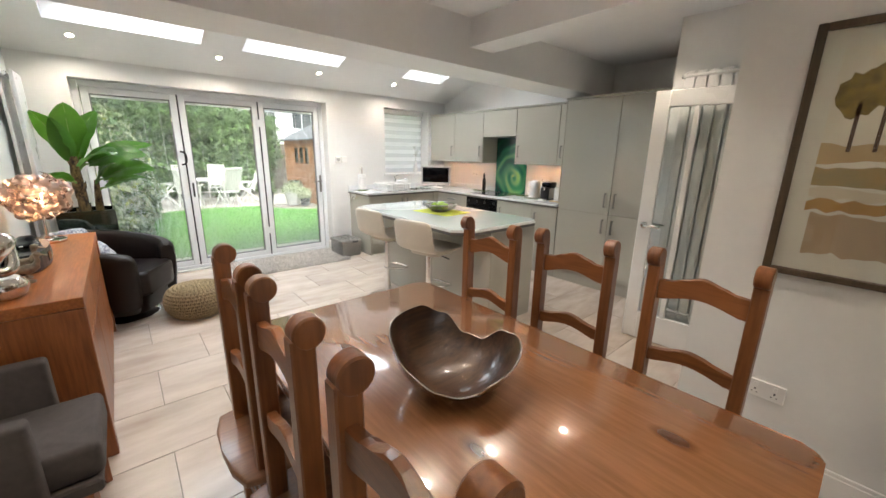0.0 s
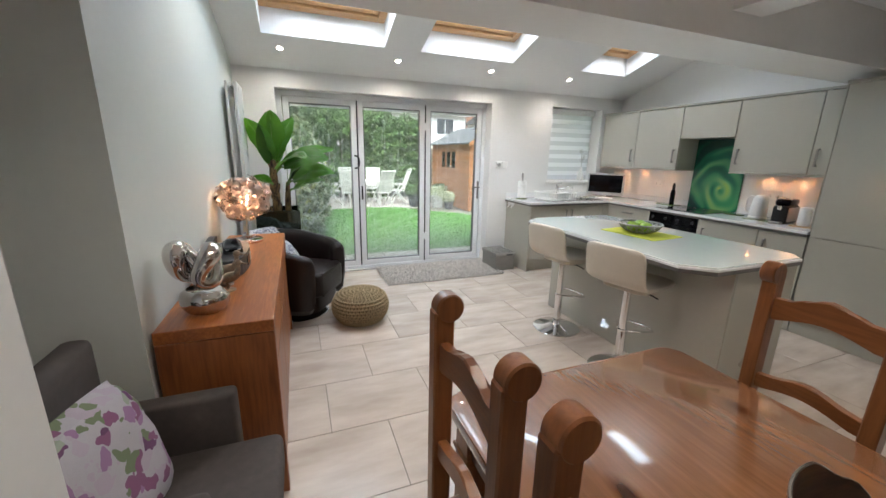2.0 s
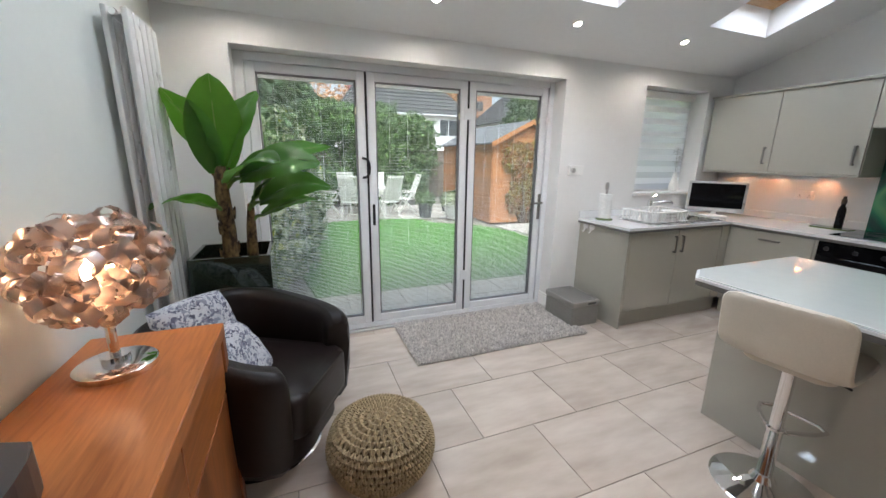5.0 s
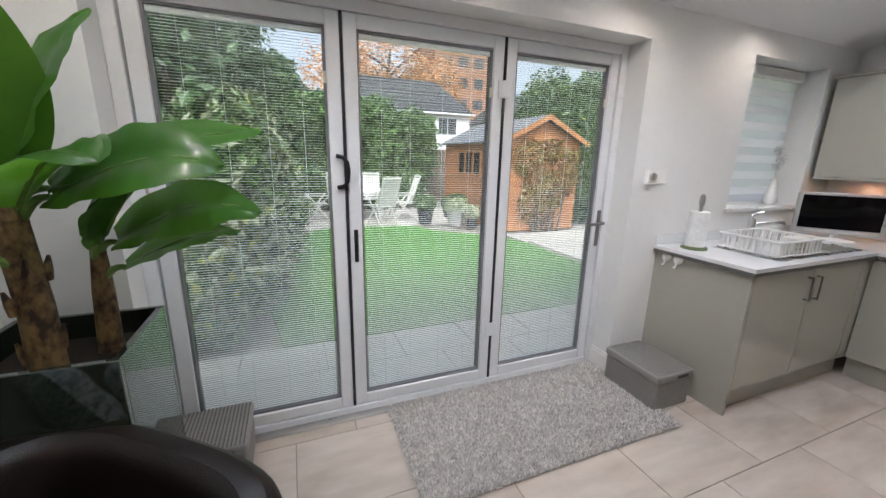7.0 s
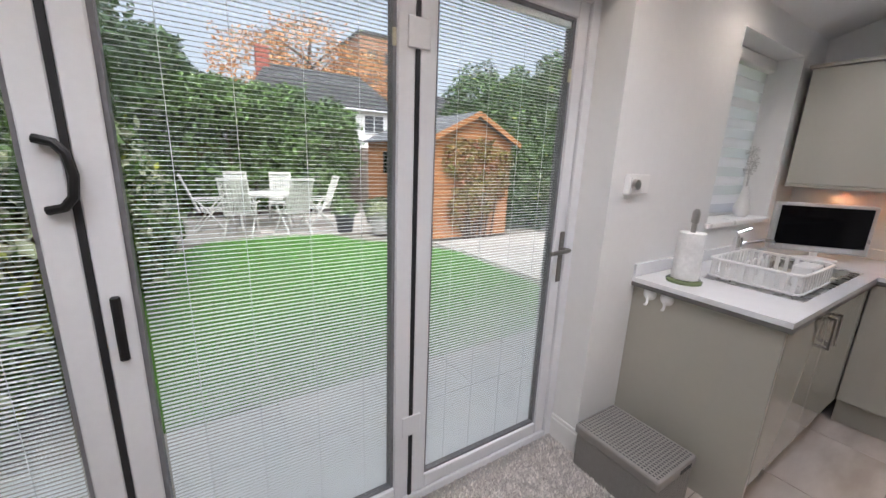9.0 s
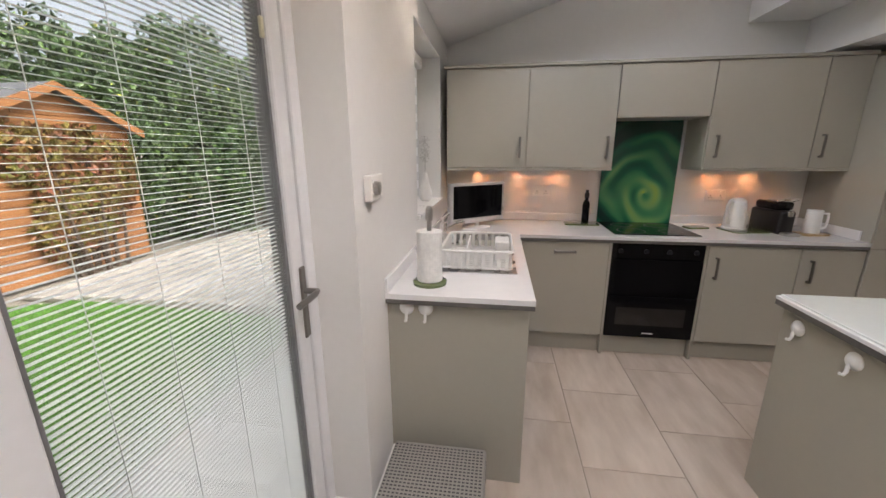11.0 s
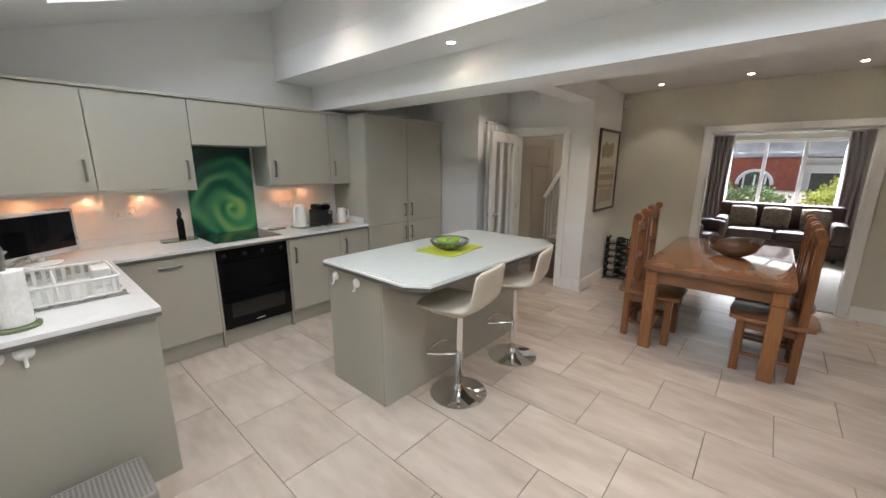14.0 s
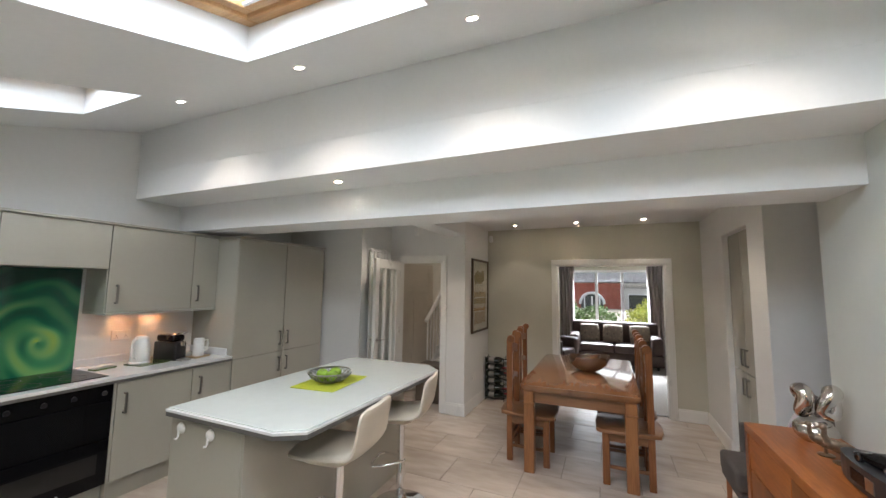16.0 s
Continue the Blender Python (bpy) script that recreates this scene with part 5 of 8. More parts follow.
part("knot", bm, DARK_CHROME, sc, smooth=True)

# two bronze birds
BRONZE = material("bronze_bird", (0.34, 0.26, 0.19), 0.3, 0.85, scale=30, vary=0.2)
for x, y, rz, s in ((-0.345, 2.57, -12, 1.1), (-0.37, 2.66, -4, 1.25)):
    bd = thing("bird_ornament", pose(x, y, QZ, 0, 0, rz), "small bronze long-necked bird ornament", "ornament", "bird ornaments")
    bm = bmesh.new()
    bmesh.ops.create_uvsphere(bm, u_segments=18, v_segments=12, radius=1, matrix=pose(0, 0, 0.055 * s, 0, -20, 0) @ Matrix.Diagonal((0.055 * s, 0.019 * s, 0.023 * s, 1)))
    tube(bm, [(0.035 * s, 0, 0.068 * s), (0.048 * s, 0, 0.095 * s), (0.046 * s, 0, 0.118 * s)], 0.01, 10, radii=[0.015 * s, 0.009 * s, 0.008 * s])
    bmesh.ops.create_uvsphere(bm, u_segments=12, v_segments=8, radius=0.013 * s, matrix=Matrix.Translation((0.05 * s, 0, 0.123 * s)))
    rod(bm, (0.058 * s, 0, 0.122 * s), (0.085 * s, 0, 0.117 * s), 0.005 * s, 0.001, 8)
    part("body", bm, BRONZE, bd, smooth=True)
    part("base", lathe(bmesh.new(), [(0.028 * s, 0), (0.03 * s, 0.006), (0.008, 0.012), (0.006, 0.036 * s)], 16), BRONZE, bd, smooth=True)

# leather tub chair
LEATHER = material("dark_brown_leather", (0.015, 0.0095, 0.0085), 0.36, scale=9, vary=0.2, fine=120, bump=0.25, bump_scale=260, spec=0.35)
ac = thing("tub_chair", pose(-0.08, 4.24, 0, 0, 0, -30), "dark brown leather swivel tub chair", "armchair")
part("base", lathe(bmesh.new(), [(0.27, 0), (0.275, 0.006), (0.26, 0.018), (0.05, 0.03), (0.045, 0.08), (0.0, 0.08)], 40), CHROME, ac, "round chrome swivel base", smooth=True)


def tub(r_in, r_out, z0, top, a0=48):
    """A curved back and arms, open towards +x."""
    bm = bmesh.new()
    seg, rings = 32, []
    for i in range(seg + 1):
        a = radians(a0 + (360 - 2 * a0) * i / seg)
        k = math.sin(math.pi * i / seg)
        z1 = top - 0.14 + 0.14 * k ** 0.8
        sq = 1 / max(abs(math.cos(a)) ** 4 + abs(math.sin(a)) ** 4, 0.5) ** 0.25
        ring = []
        mid_r, hw = (r_in + r_out) / 2, (r_out - r_in) / 2
        prof = [(-hw, z0), (-hw * 1.02, z1 - 0.08), (-hw * 0.9, z1 - 0.03), (-hw * 0.45, z1), (hw * 0.45, z1), (hw * 0.95, z1 - 0.035), (hw * 1.05, z1 - 0.10), (hw * 0.85, z0)]
        for dr, z in prof:
            r = (mid_r + dr) * sq
            ring.append(bm.verts.new((r * math.cos(a), r * math.sin(a), z)))
        rings.append(ring)
    n_ = len(rings[0])
    for lo, hi in zip(rings, rings[1:]):
        for j in range(n_):
            k = (j + 1) % n_
            bm.faces.new((lo[j], lo[k], hi[k], hi[j]))
    bm.faces.new(rings[0][::-1])
    bm.faces.new(rings[-1])
    bmesh.ops.recalc_face_normals(bm, faces=bm.faces)
    return bm


subdiv(part("shell", tub(0.28, 0.40, 0.085, 0.745, 38), LEATHER, ac, smooth=True))
bm = bmesh.new()
prism(bm, [(x + 0.06, y) for x, y in rounded(0.60, 0.50, 0.07, 6)], 0.24, 0.45, bevel=0.035, seg=4)
part("seat", bm, LEATHER, ac, "plump leather seat cushion", smooth=True)
part("front_panel", prism(bmesh.new(), [(x + 0.05, y) for x, y in rounded(0.50, 0.50, 0.1, 5)], 0.085, 0.239, bevel=0.01), LEATHER, ac, smooth=True)
part("maker_tag", boxes((0.205, 0.212, -0.30, -0.26, 0.14, 0.155)), GREYTEXT, ac)


def patterned(name, base, blobs, scale, gap=0.45):
    """Printed cloth: irregular spots of several colours on a base."""
    mat = material(name, base, 0.85, scale=12, vary=0.05, fine=300, bump=0.2, bump_scale=600)
    n, l = mat.node_tree.nodes, mat.node_tree.links
    b = n["Principled BSDF"]
    src = b.inputs["Base Color"].links[0].from_socket
    co = n.new("ShaderNodeTexCoord")
    ns = n.new("ShaderNodeTexNoise")
    ns.inputs["Scale"].default_value = scale * 0.8
    vm = n.new("ShaderNodeVectorMath")
    vm.operation = "MULTIPLY_ADD"
    l.new(ns.outputs["Color"], vm.inputs[0])
    vm.inputs[1].default_value = (0.08, 0.08, 0.08)
    l.new(co.outputs["Object"], vm.inputs[2])
    l.new(co.outputs["Object"], ns.inputs["Vector"])
    vo = n.new("ShaderNodeTexVoronoi")
    vo.inputs["Scale"].default_value = scale
    l.new(vm.outputs[0], vo.inputs["Vector"])
    pick = n.new("ShaderNodeValToRGB")
    pick.color_ramp.interpolation = "CONSTANT"
    pick.color_ramp.elements[0].color = (*blobs[0], 1)
    pick.color_ramp.elements[1].position, pick.color_ramp.elements[1].color = 0.999, (*blobs[-1], 1)
    for i, c in enumerate(blobs[1:], 1):
        pick.color_ramp.elements.new(i / len(blobs)).color = (*c, 1)
    l.new(vo.outputs["Color"], pick.inputs["Fac"])
    lim = n.new("ShaderNodeMath")
    lim.operation = "LESS_THAN"
    l.new(vo.outputs["Distance"], lim.inputs[0])
    lim.inputs[1].default_value = gap
    mx = n.new("ShaderNodeMix")
    mx.data_type = "RGBA"
    l.new(lim.outputs[0], mx.inputs[0])
    l.new(src, mx.inputs[6])
    l.new(pick.outputs["Color"], mx.inputs[7])
    l.new(mx.outputs[2], b.inputs["Base Color"])
    return mat


CUSH_BW = patterned("grey_print_cloth", (0.50, 0.51, 0.54), [(0.06, 0.06, 0.09), (0.22, 0.23, 0.28), (0.12, 0.12, 0.17), (0.42, 0.43, 0.46)], 46, 0.52)
CUSH_TULIP = patterned("tulip_print_cloth", (0.44, 0.42, 0.45), [(0.13, 0.05, 0.12), (0.30, 0.17, 0.30), (0.16, 0.20, 0.11), (0.42, 0.36, 0.42), (0.22, 0.09, 0.17), (0.30, 0.34, 0.26)], 21, 0.55)


def cushion(m, mat, label, w=0.4, h=0.13):
    c = part("cushion", soft(bmesh.new(), w, w, h, 0.42, None, 16, 0.012), mat, smooth=True)
    c.matrix_world = m
    return tagged(c, label, "cushion")


TC = pose(-0.08, 4.24, 0, 0, 0, -30)
cushion(TC @ pose(-0.20, -0.10, 0.63, 0, 66, -12), CUSH_BW, "grey and white printed cushion on the leather chair", 0.36)
cushion(TC @ pose(0.02, -0.15, 0.55, 18, 58, 30), CUSH_BW, "grey and white butterfly-print cushion on the leather chair", 0.31)

# knitted pouffe
JUTE = material("jute_cord", (0.42, 0.32, 0.18), 0.9, scale=60, vary=0.25, fine=250, bump=0.4, bump_scale=300, island=0.15)
pf = thing("pouffe", pose(0.445, 3.87, 0), "round knitted jute pouffe on the tiled floor", "pouffe")
bm = bmesh.new()


def pouf_point(u, a):
    """u runs from the top's middle down to the floor."""
    if u < 0.42:
        r, z = 0.205 * (u / 0.42) ** 0.9, 0.262 - 0.022 * (u / 0.42) ** 3
    else:
        t = (u - 0.42) / 0.58
        r, z = 0.205 + 0.035 * math.sin(math.pi * t) - 0.03 * t ** 3, 0.24 - 0.235 * t
    return Vector((r * math.cos(a), r * math.sin(a), z))


for row in range(15):
    u = 0.05 + row * 0.94 / 14
    count = max(8, int(48 * min(1, 0.12 + u * 1.9)))
    for k in range(count):
        a = 2 * math.pi * (k + 0.5 * (row % 2)) / count
        p0, p1 = pouf_point(u - 0.042, a), pouf_point(min(u + 0.034, 1), a)
        out_ = (Vector((p0.x, p0.y, 0.1 if u > 0.4 else 2.0))).normalized()
        s = 2 * math.pi * max(p0.xy.length, 0.02) / count * 0.26
        sd = Vector((-math.sin(a), math.cos(a), 0)) * s
        for sg in (-1, 1):
            tube(bm, [p0 + sd * sg * 1.5, (p0 + p1) / 2 + sd * sg + out_ * 0.011, p1 + sd * sg * 0.2], 0.005, 5, radii=[0.004, 0.0088, 0.005])
part("knitting", bm, JUTE, pf, smooth=True)["kind"] = "stuff"
# core takes a darker jute colour, painting in the shade between stitches
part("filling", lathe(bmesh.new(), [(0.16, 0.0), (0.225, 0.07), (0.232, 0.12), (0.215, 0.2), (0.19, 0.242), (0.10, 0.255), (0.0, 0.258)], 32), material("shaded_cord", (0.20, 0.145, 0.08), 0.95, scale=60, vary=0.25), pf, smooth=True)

# grey fabric chair in the alcove
FABRIC = material("grey_brown_fabric", (0.085, 0.072, 0.066), 0.9, scale=40, vary=0.15, fine=400, bump=0.3, bump_scale=700)
fc = thing("fabric_armchair", pose(-0.42, 1.79, 0), "grey-brown fabric carver chair in the alcove", "armchair")
part("seat", prism(bmesh.new(), [(x + 0.03, y) for x, y in rounded(0.53, 0.40, 0.03, 4)], 0.33, 0.46, bevel=0.025, seg=3), FABRIC, fc, smooth=True)
part("seat_rail", boxes((-0.22, 0.28, -0.22, 0.22, 0.28, 0.33), bevel=0.008), FABRIC, fc)
part("backrest", boxes((-0.29, -0.21, -0.25, 0.25, 0.25, 0.90), bevel=0.025, seg=3), FABRIC, fc, smooth=True)
for s in (-1, 1):
    part("arm", boxes((-0.23, 0.155, s * 0.235 - 0.035, s * 0.235 + 0.035, 0.28, 0.645), bevel=0.018, seg=3), FABRIC, fc, smooth=True)
    for x in (-0.24, 0.24):
        part("leg", rod(bmesh.new(), (x, s * 0.2, 0.28), (x * 1.02, s * 0.21, 0.0), 0.024, 0.016, 4), CHERRY_Z, fc, "tapered wooden leg")
cushion(pose(-0.55, 1.74, 0.62, 0, 72, -10), CUSH_TULIP, "purple tulip-print cushion on the grey chair", 0.40, 0.14)


# tall column radiators
RAD = material("radiator_enamel", (0.62, 0.62, 0.60), 0.3, scale=5, vary=0.03)


def column_radiator(m, count, pitch, gap, layers, z0, z1, label):
    """Flat upright columns in one or two layers on header pipes. layers: (near, far) from the wall."""
    r = thing("radiator", m, label, "radiator", "column radiators")
    for near, far in layers:
        for i in range(count):
            part("column", boxes((i * pitch, (i + 1) * pitch - gap, -far, -near, z0, z1), bevel=0.006, seg=2), RAD, r, smooth=True)
    yc = -(layers[0][0] + layers[-1][1]) / 2
    for z in (z0 + 0.04, z1 - 0.03):
        header = part("header", rod(bmesh.new(), (-0.012, yc, z), (count * pitch + 0.004, yc, z), 0.017, None, 16), RAD, r)
        part("end_cap", rod(bmesh.new(), (-0.022, yc, z), (-0.0121, yc, z), 0.013, 0.0165, 16), CHROME, header)
        part("bracket", boxes((count * pitch / 2 - 0.01, count * pitch / 2 + 0.01, -layers[0][0], 0, z - 0.01, z + 0.01)), RAD, r)
    for x in (0.03, count * pitch - 0.04):
        valve = part("valve", lathe(bmesh.new(), [(0.008, z0 - 0.07), (0.016, z0 - 0.06), (0.016, z0 - 0.02), (0.011, z0)], 14, Matrix.Translation((x, yc, 0))), CHROME, r)
        part("pipe", rod(bmesh.new(), (x, yc, 0.0), (x, yc, z0 - 0.07), 0.007, None, 10), CHROME, valve)
    return r


column_radiator(pose(XW, 4.43, 0, 0, 0, 90), 5, 0.075, 0.016, ((0.03, 0.052), (0.098, 0.122)), 0.20, 2.02, "tall pale grey double column radiator on the sage wall")
column_radiator(pose(3.36, 1.08, 0, 0, 0, -90), 6, 0.075, 0.012, ((0.045, 0.07),), 0.22, 2.06, "tall white column radiator behind the glazed door")

# banana plant in a glossy square planter
DARKGLASS = material("dark_green_mirror", (0.03, 0.045, 0.03), 0.06, 0.3, scale=3, vary=0.1, coat=1.0, rough_vary=0.02)
SOIL = material("potting_soil", (0.03, 0.022, 0.016), 0.95, bump=0.8, bump_scale=80)
PX, PY = -0.205, 4.81
pl = thing("planter", pose(PX, PY, 0), "tall square dark glossy planter with a banana plant", "planter")
hw_, ph_ = 0.20, 0.90
for d in ((-hw_, hw_, -hw_, -hw_ + 0.02), (-hw_, hw_, hw_ - 0.02, hw_), (-hw_, -hw_ + 0.02, -hw_ + 0.021, hw_ - 0.021), (hw_ - 0.02, hw_, -hw_ + 0.021, hw_ - 0.021)):
    part("wall_panel", boxes((d[0], d[1], d[2], d[3], 0, ph_), bevel=0.002), DARKGLASS, pl)
part("soil", boxes((-hw_ + 0.021, hw_ - 0.021, -hw_ + 0.021, hw_ - 0.021, 0.3, ph_ - 0.08)), SOIL, pl)

LEAF = material("banana_leaf", (0.050, 0.136, 0.019), 0.35, scale=5, vary=0.2, second=(0.022, 0.075, 0.013), fine=30, coat=0.15)
n, l = LEAF.node_tree.nodes, LEAF.node_tree.links
tlc = n.new("ShaderNodeBsdfTranslucent")
tlc.inputs["Color"].default_value = (0.16, 0.42, 0.03, 1)
mixs = n.new("ShaderNodeMixShader")
mixs.inputs[0].default_value = 0.35
l.new(n["Principled BSDF"].outputs[0], mixs.inputs[1])
l.new(tlc.outputs[0], mixs.inputs[2])
l.new(mixs.outputs[0], n["Material Output"].inputs["Surface"])
STEM = material("banana_stem", (0.26, 0.17, 0.07), 0.7, scale=18, vary=0.3, second=(0.04, 0.022, 0.014), fine=60, bump=0.8, bump_scale=40, stretch=(1, 1, 0.6), span=(0.42, 0.58))
STALKG = material("leaf_stalk", (0.16, 0.28, 0.06), 0.4, scale=10, vary=0.15)
bp_ = thing("banana_plant", pose(PX - 0.035, PY, ph_ - 0.08), "banana plant with broad glossy leaves in the planter", "plant")
part("trunk", tube(bmesh.new(), [(0.02, -0.05, -0.02), (0.025, -0.05, 0.2), (0.015, -0.05, 0.42), (0.02, -0.05, 0.56)], 0.05, 12, radii=[0.042, 0.038, 0.036, 0.028]), STEM, bp_, smooth=True)
part("trunk", tube(bmesh.new(), [(0.12, 0.06, -0.02), (0.13, 0.06, 0.2), (0.14, 0.05, 0.34)], 0.03, 10, radii=[0.034, 0.028, 0.018]), STEM, bp_, smooth=True)
bm = bmesh.new()
for k in range(16):
    a, z = rng.uniform(0, 6.28), rng.uniform(0.0, 0.52)
    p = Vector((0.02 + 0.036 * math.cos(a), -0.05 + 0.036 * math.sin(a), z))
    tube(bm, [p, p + Vector((0.2 * math.cos(a), 0.2 * math.sin(a), 1.0)) * 0.03, p + Vector((0.3 * math.cos(a), 0.3 * math.sin(a), 1.5)) * 0.045], 0.01, 5, radii=[0.014, 0.012, 0.004])
part("bract", bm, STEM, bp_, smooth=True)


def banana_leaf(root, tip_dir, length, width, droop, stalk, fold=0.35, twist=0.0):
    """A blade with a midrib, curved down along its length."""
    root, d = Vector(root), Vector(tip_dir).normalized()
    side_ = d.cross(Vector((0, 0, 1)))
    side_ = side_.normalized() if side_.length > 0.05 else Vector((1, 0, 0))
    side_ = (Matrix.Rotation(twist, 3, d) @ side_).normalized()
    upv = side_.cross(d).normalized()
    p, mid_, nL = root.copy(), [], 18
    st_pts = []
    for i in range(7):
        st_pts.append(root + d * stalk * i / 6 + Vector((0, 0, 0.02 * math.sin(i / 6 * 3))))
    part("leaf_stalk", tube(bmesh.new(), st_pts, 0.01, 7, radii=[0.014 - 0.001 * i for i in range(7)]), STALKG, bp_, smooth=True)
    p = st_pts[-1].copy()
    dd = d.copy()
    bm = bmesh.new()
    prev = None
    for i in range(nL + 1):
        t = i / nL
        wd_ = width / 2 * (math.sin(math.pi * min(1, t * 0.93 + 0.07)) ** 0.6) * (1 if t < 0.98 else 0.3)
        row = []
        for j in (-4, -3, -2, -1, 0, 1, 2, 3, 4):
            s = j / 4
            rip = 0.012 * noise.noise(Vector((t * 7, s * 3, length * 10 + width)))
            row.append(bm.verts.new(p + side_ * wd_ * s + upv * (abs(s) * wd_ * fold * (1 - 0.6 * t) - 0.35 * fold * wd_ * s * s + rip)))
        if prev:
            for a_, b_2, c_, d_ in zip(prev, prev[1:], row[1:], row):
                bm.faces.new((a_, b_2, c_, d_))
        prev = row
        mid_.append(p.copy())
        dd = (dd + Vector((0, 0, -droop / nL * (0.3 + 1.4 * t)))).normalized()
        upv = side_.cross(dd).normalized()
        p = p + dd * length / nL
    ob = part("leaf", bm, LEAF, bp_, smooth=True)
    part("midrib", tube(bmesh.new(), [q - upv * 0.002 for q in mid_], 0.005, 5, radii=[0.007 * (1 - 0.8 * i / nL) for i in range(nL + 1)]), STALKG, ob, smooth=True)


banana_leaf((0.02, -0.05, 0.46), (0.03, -0.20, 1.0), 0.50, 0.27, 0.5, 0.06, 0.2, 0.15)
banana_leaf((0.02, -0.05, 0.46), (0.85, 0.1, 0.50), 0.54, 0.24, 0.6, 0.10, 0.4, 0.45)
banana_leaf((0.04, -0.05, 0.44), (0.72, -0.25, 0.45), 0.46, 0.30, 0.9, 0.10, 0.35, 0.7)
banana_leaf((0.13, 0.05, 0.30), (0.7, -0.15, 0.5), 0.44, 0.27, 1.1, 0.08, 0.35, 0.6)
banana_leaf((0.02, -0.05, 0.46), (-0.28, -0.15, 0.95), 0.42, 0.25, 0.9, 0.1, 0.4, 0.4)
banana_leaf((0.13, 0.05, 0.30), (0.45, -0.35, 0.7), 0.38, 0.27, 1.1, 0.10, 0.35, 0.5)
banana_leaf((0.13, 0.05, 0.28), (0.3, -0.35, 0.8), 0.34, 0.20, 1.2, 0.08, 0.3, 0.9)
banana_leaf((0.02, -0.05, 0.46), (0.25, 0.1, 0.9), 0.46, 0.30, 1.0, 0.1, 0.35, 0.3)
banana_leaf((0.13, 0.05, 0.22), (0.55, 0.05, 0.35), 0.34, 0.18, 0.8, 0.08, 0.3, 0.3)
banana_leaf((0.02, -0.05, 0.42), (0.45, -0.45, 0.55), 0.42, 0.24, 1.2, 0.08, 0.35, 0.4)
banana_leaf((0.02, -0.06, 0.30), (-0.4, -0.45, 0.35), 0.34, 0.17, 1.2, 0.08, 0.3, 0.3)

# shaggy rug
RUG = material("grey_shag_pile", (0.74, 0.70, 0.65), 0.95, scale=30, vary=0.3, second=(0.46, 0.425, 0.39), fine=160, island=0.4)
rg = thing("rug", pose(1.625, 5.03, 0), "grey-beige shaggy rug before the folding doors", "rug")
part("backing", boxes((-0.75, 0.75, -0.375, 0.375, 0.0, 0.012), bevel=0.003), RUG, rg)
verts, faces = [], []
for k in range(26000):
    x, y = rng.uniform(-0.755, 0.755), rng.uniform(-0.38, 0.38)
    a, lean, h = rng.uniform(0, 6.28), rng.uniform(0.2, 1.0), rng.uniform(0.014, 0.03)
    wx, wy = 0.0055 * math.cos(a + 1.57), 0.0055 * math.sin(a + 1.57)
    i = len(verts)
    verts += [(x - wx, y - wy, 0.010), (x + wx, y + wy, 0.010), (x + h * lean * math.cos(a), y + h * lean * math.sin(a), 0.010 + h * 0.75)]
    faces.append((i, i + 1, i + 2))
me = bpy.data.meshes.new("tufting")
me.from_pydata(verts, [], faces)
me.materials.append(RUG)
pile = new("tufting", me)
pile.parent = rg
pile["kind"] = "stuff"

# grey plastic storage boxes
GREYBOX = material("grey_woven_plastic", (0.28, 0.265, 0.245), 0.5, scale=10, vary=0.06)


def storage_box(m, w, d, h, label):
    b = thing("storage_box", m, label, "storage box", "grey storage boxes")
    body = part("body", boxes((-w / 2 + 0.008, w / 2 - 0.008, -d / 2 + 0.008, d / 2 - 0.008, 0, h - 0.05), bevel=0.01, seg=2), GREYBOX, b)
    lid = part("lid", boxes((-w / 2, w / 2, -d / 2, d / 2, h - 0.05, h), bevel=0.012, seg=2), GREYBOX, b, "flat lid with rows of small holes")
    bm = bmesh.new()
    for i in range(int(w / 0.016) - 1):
        for j in range(int(d / 0.016) - 1):
            x, y = -w / 2 + 0.02 + i * 0.016, -d / 2 + 0.02 + j * 0.016
            box(bm, x - 0.003, x + 0.003, y - 0.005, y + 0.005, h - 0.0002, h + 0.0008)
    part("hole_pattern", bm, SLOT, lid)["kind"] = "stuff"
    bm = bmesh.new()
    for z in np.arange(0.03, h - 0.06, 0.014):
        for x in np.arange(-w / 2 + 0.03, w / 2 - 0.02, 0.024):
            for s in (-1, 1):
                box(bm, x - 0.009, x + 0.009, s * (d / 2 - 0.008) - 0.002, s * (d / 2 - 0.008) + 0.002, z - 0.0045, z + 0.0045)
        for y in np.arange(-d / 2 + 0.03, d / 2 - 0.02, 0.024):
            for s in (-1, 1):
                box(bm, s * (w / 2 - 0.008) - 0.002, s * (w / 2 - 0.008) + 0.002, y - 0.009, y + 0.009, z - 0.0045, z + 0.0045)
    part("weave", bm, GREYBOX, body)["kind"] = "stuff"
    part("grip", boxes((w / 2 - 0.05 - 0.09, w / 2 - 0.05, -d / 2 - 0.001, -d / 2 + 0.002, h - 0.035, h - 0.015), bevel=0.0005), SLOT, lid)


storage_box(pose(2.47, 4.985, 0, 0, 0, 0), 0.30, 0.40, 0.232, "grey woven-look plastic storage box by the door")
storage_box(pose(0.05, 5.19, 0, 0, 0, 0), 0.29, 0.32, 0.232, "grey woven-look plastic storage box beside the planter")

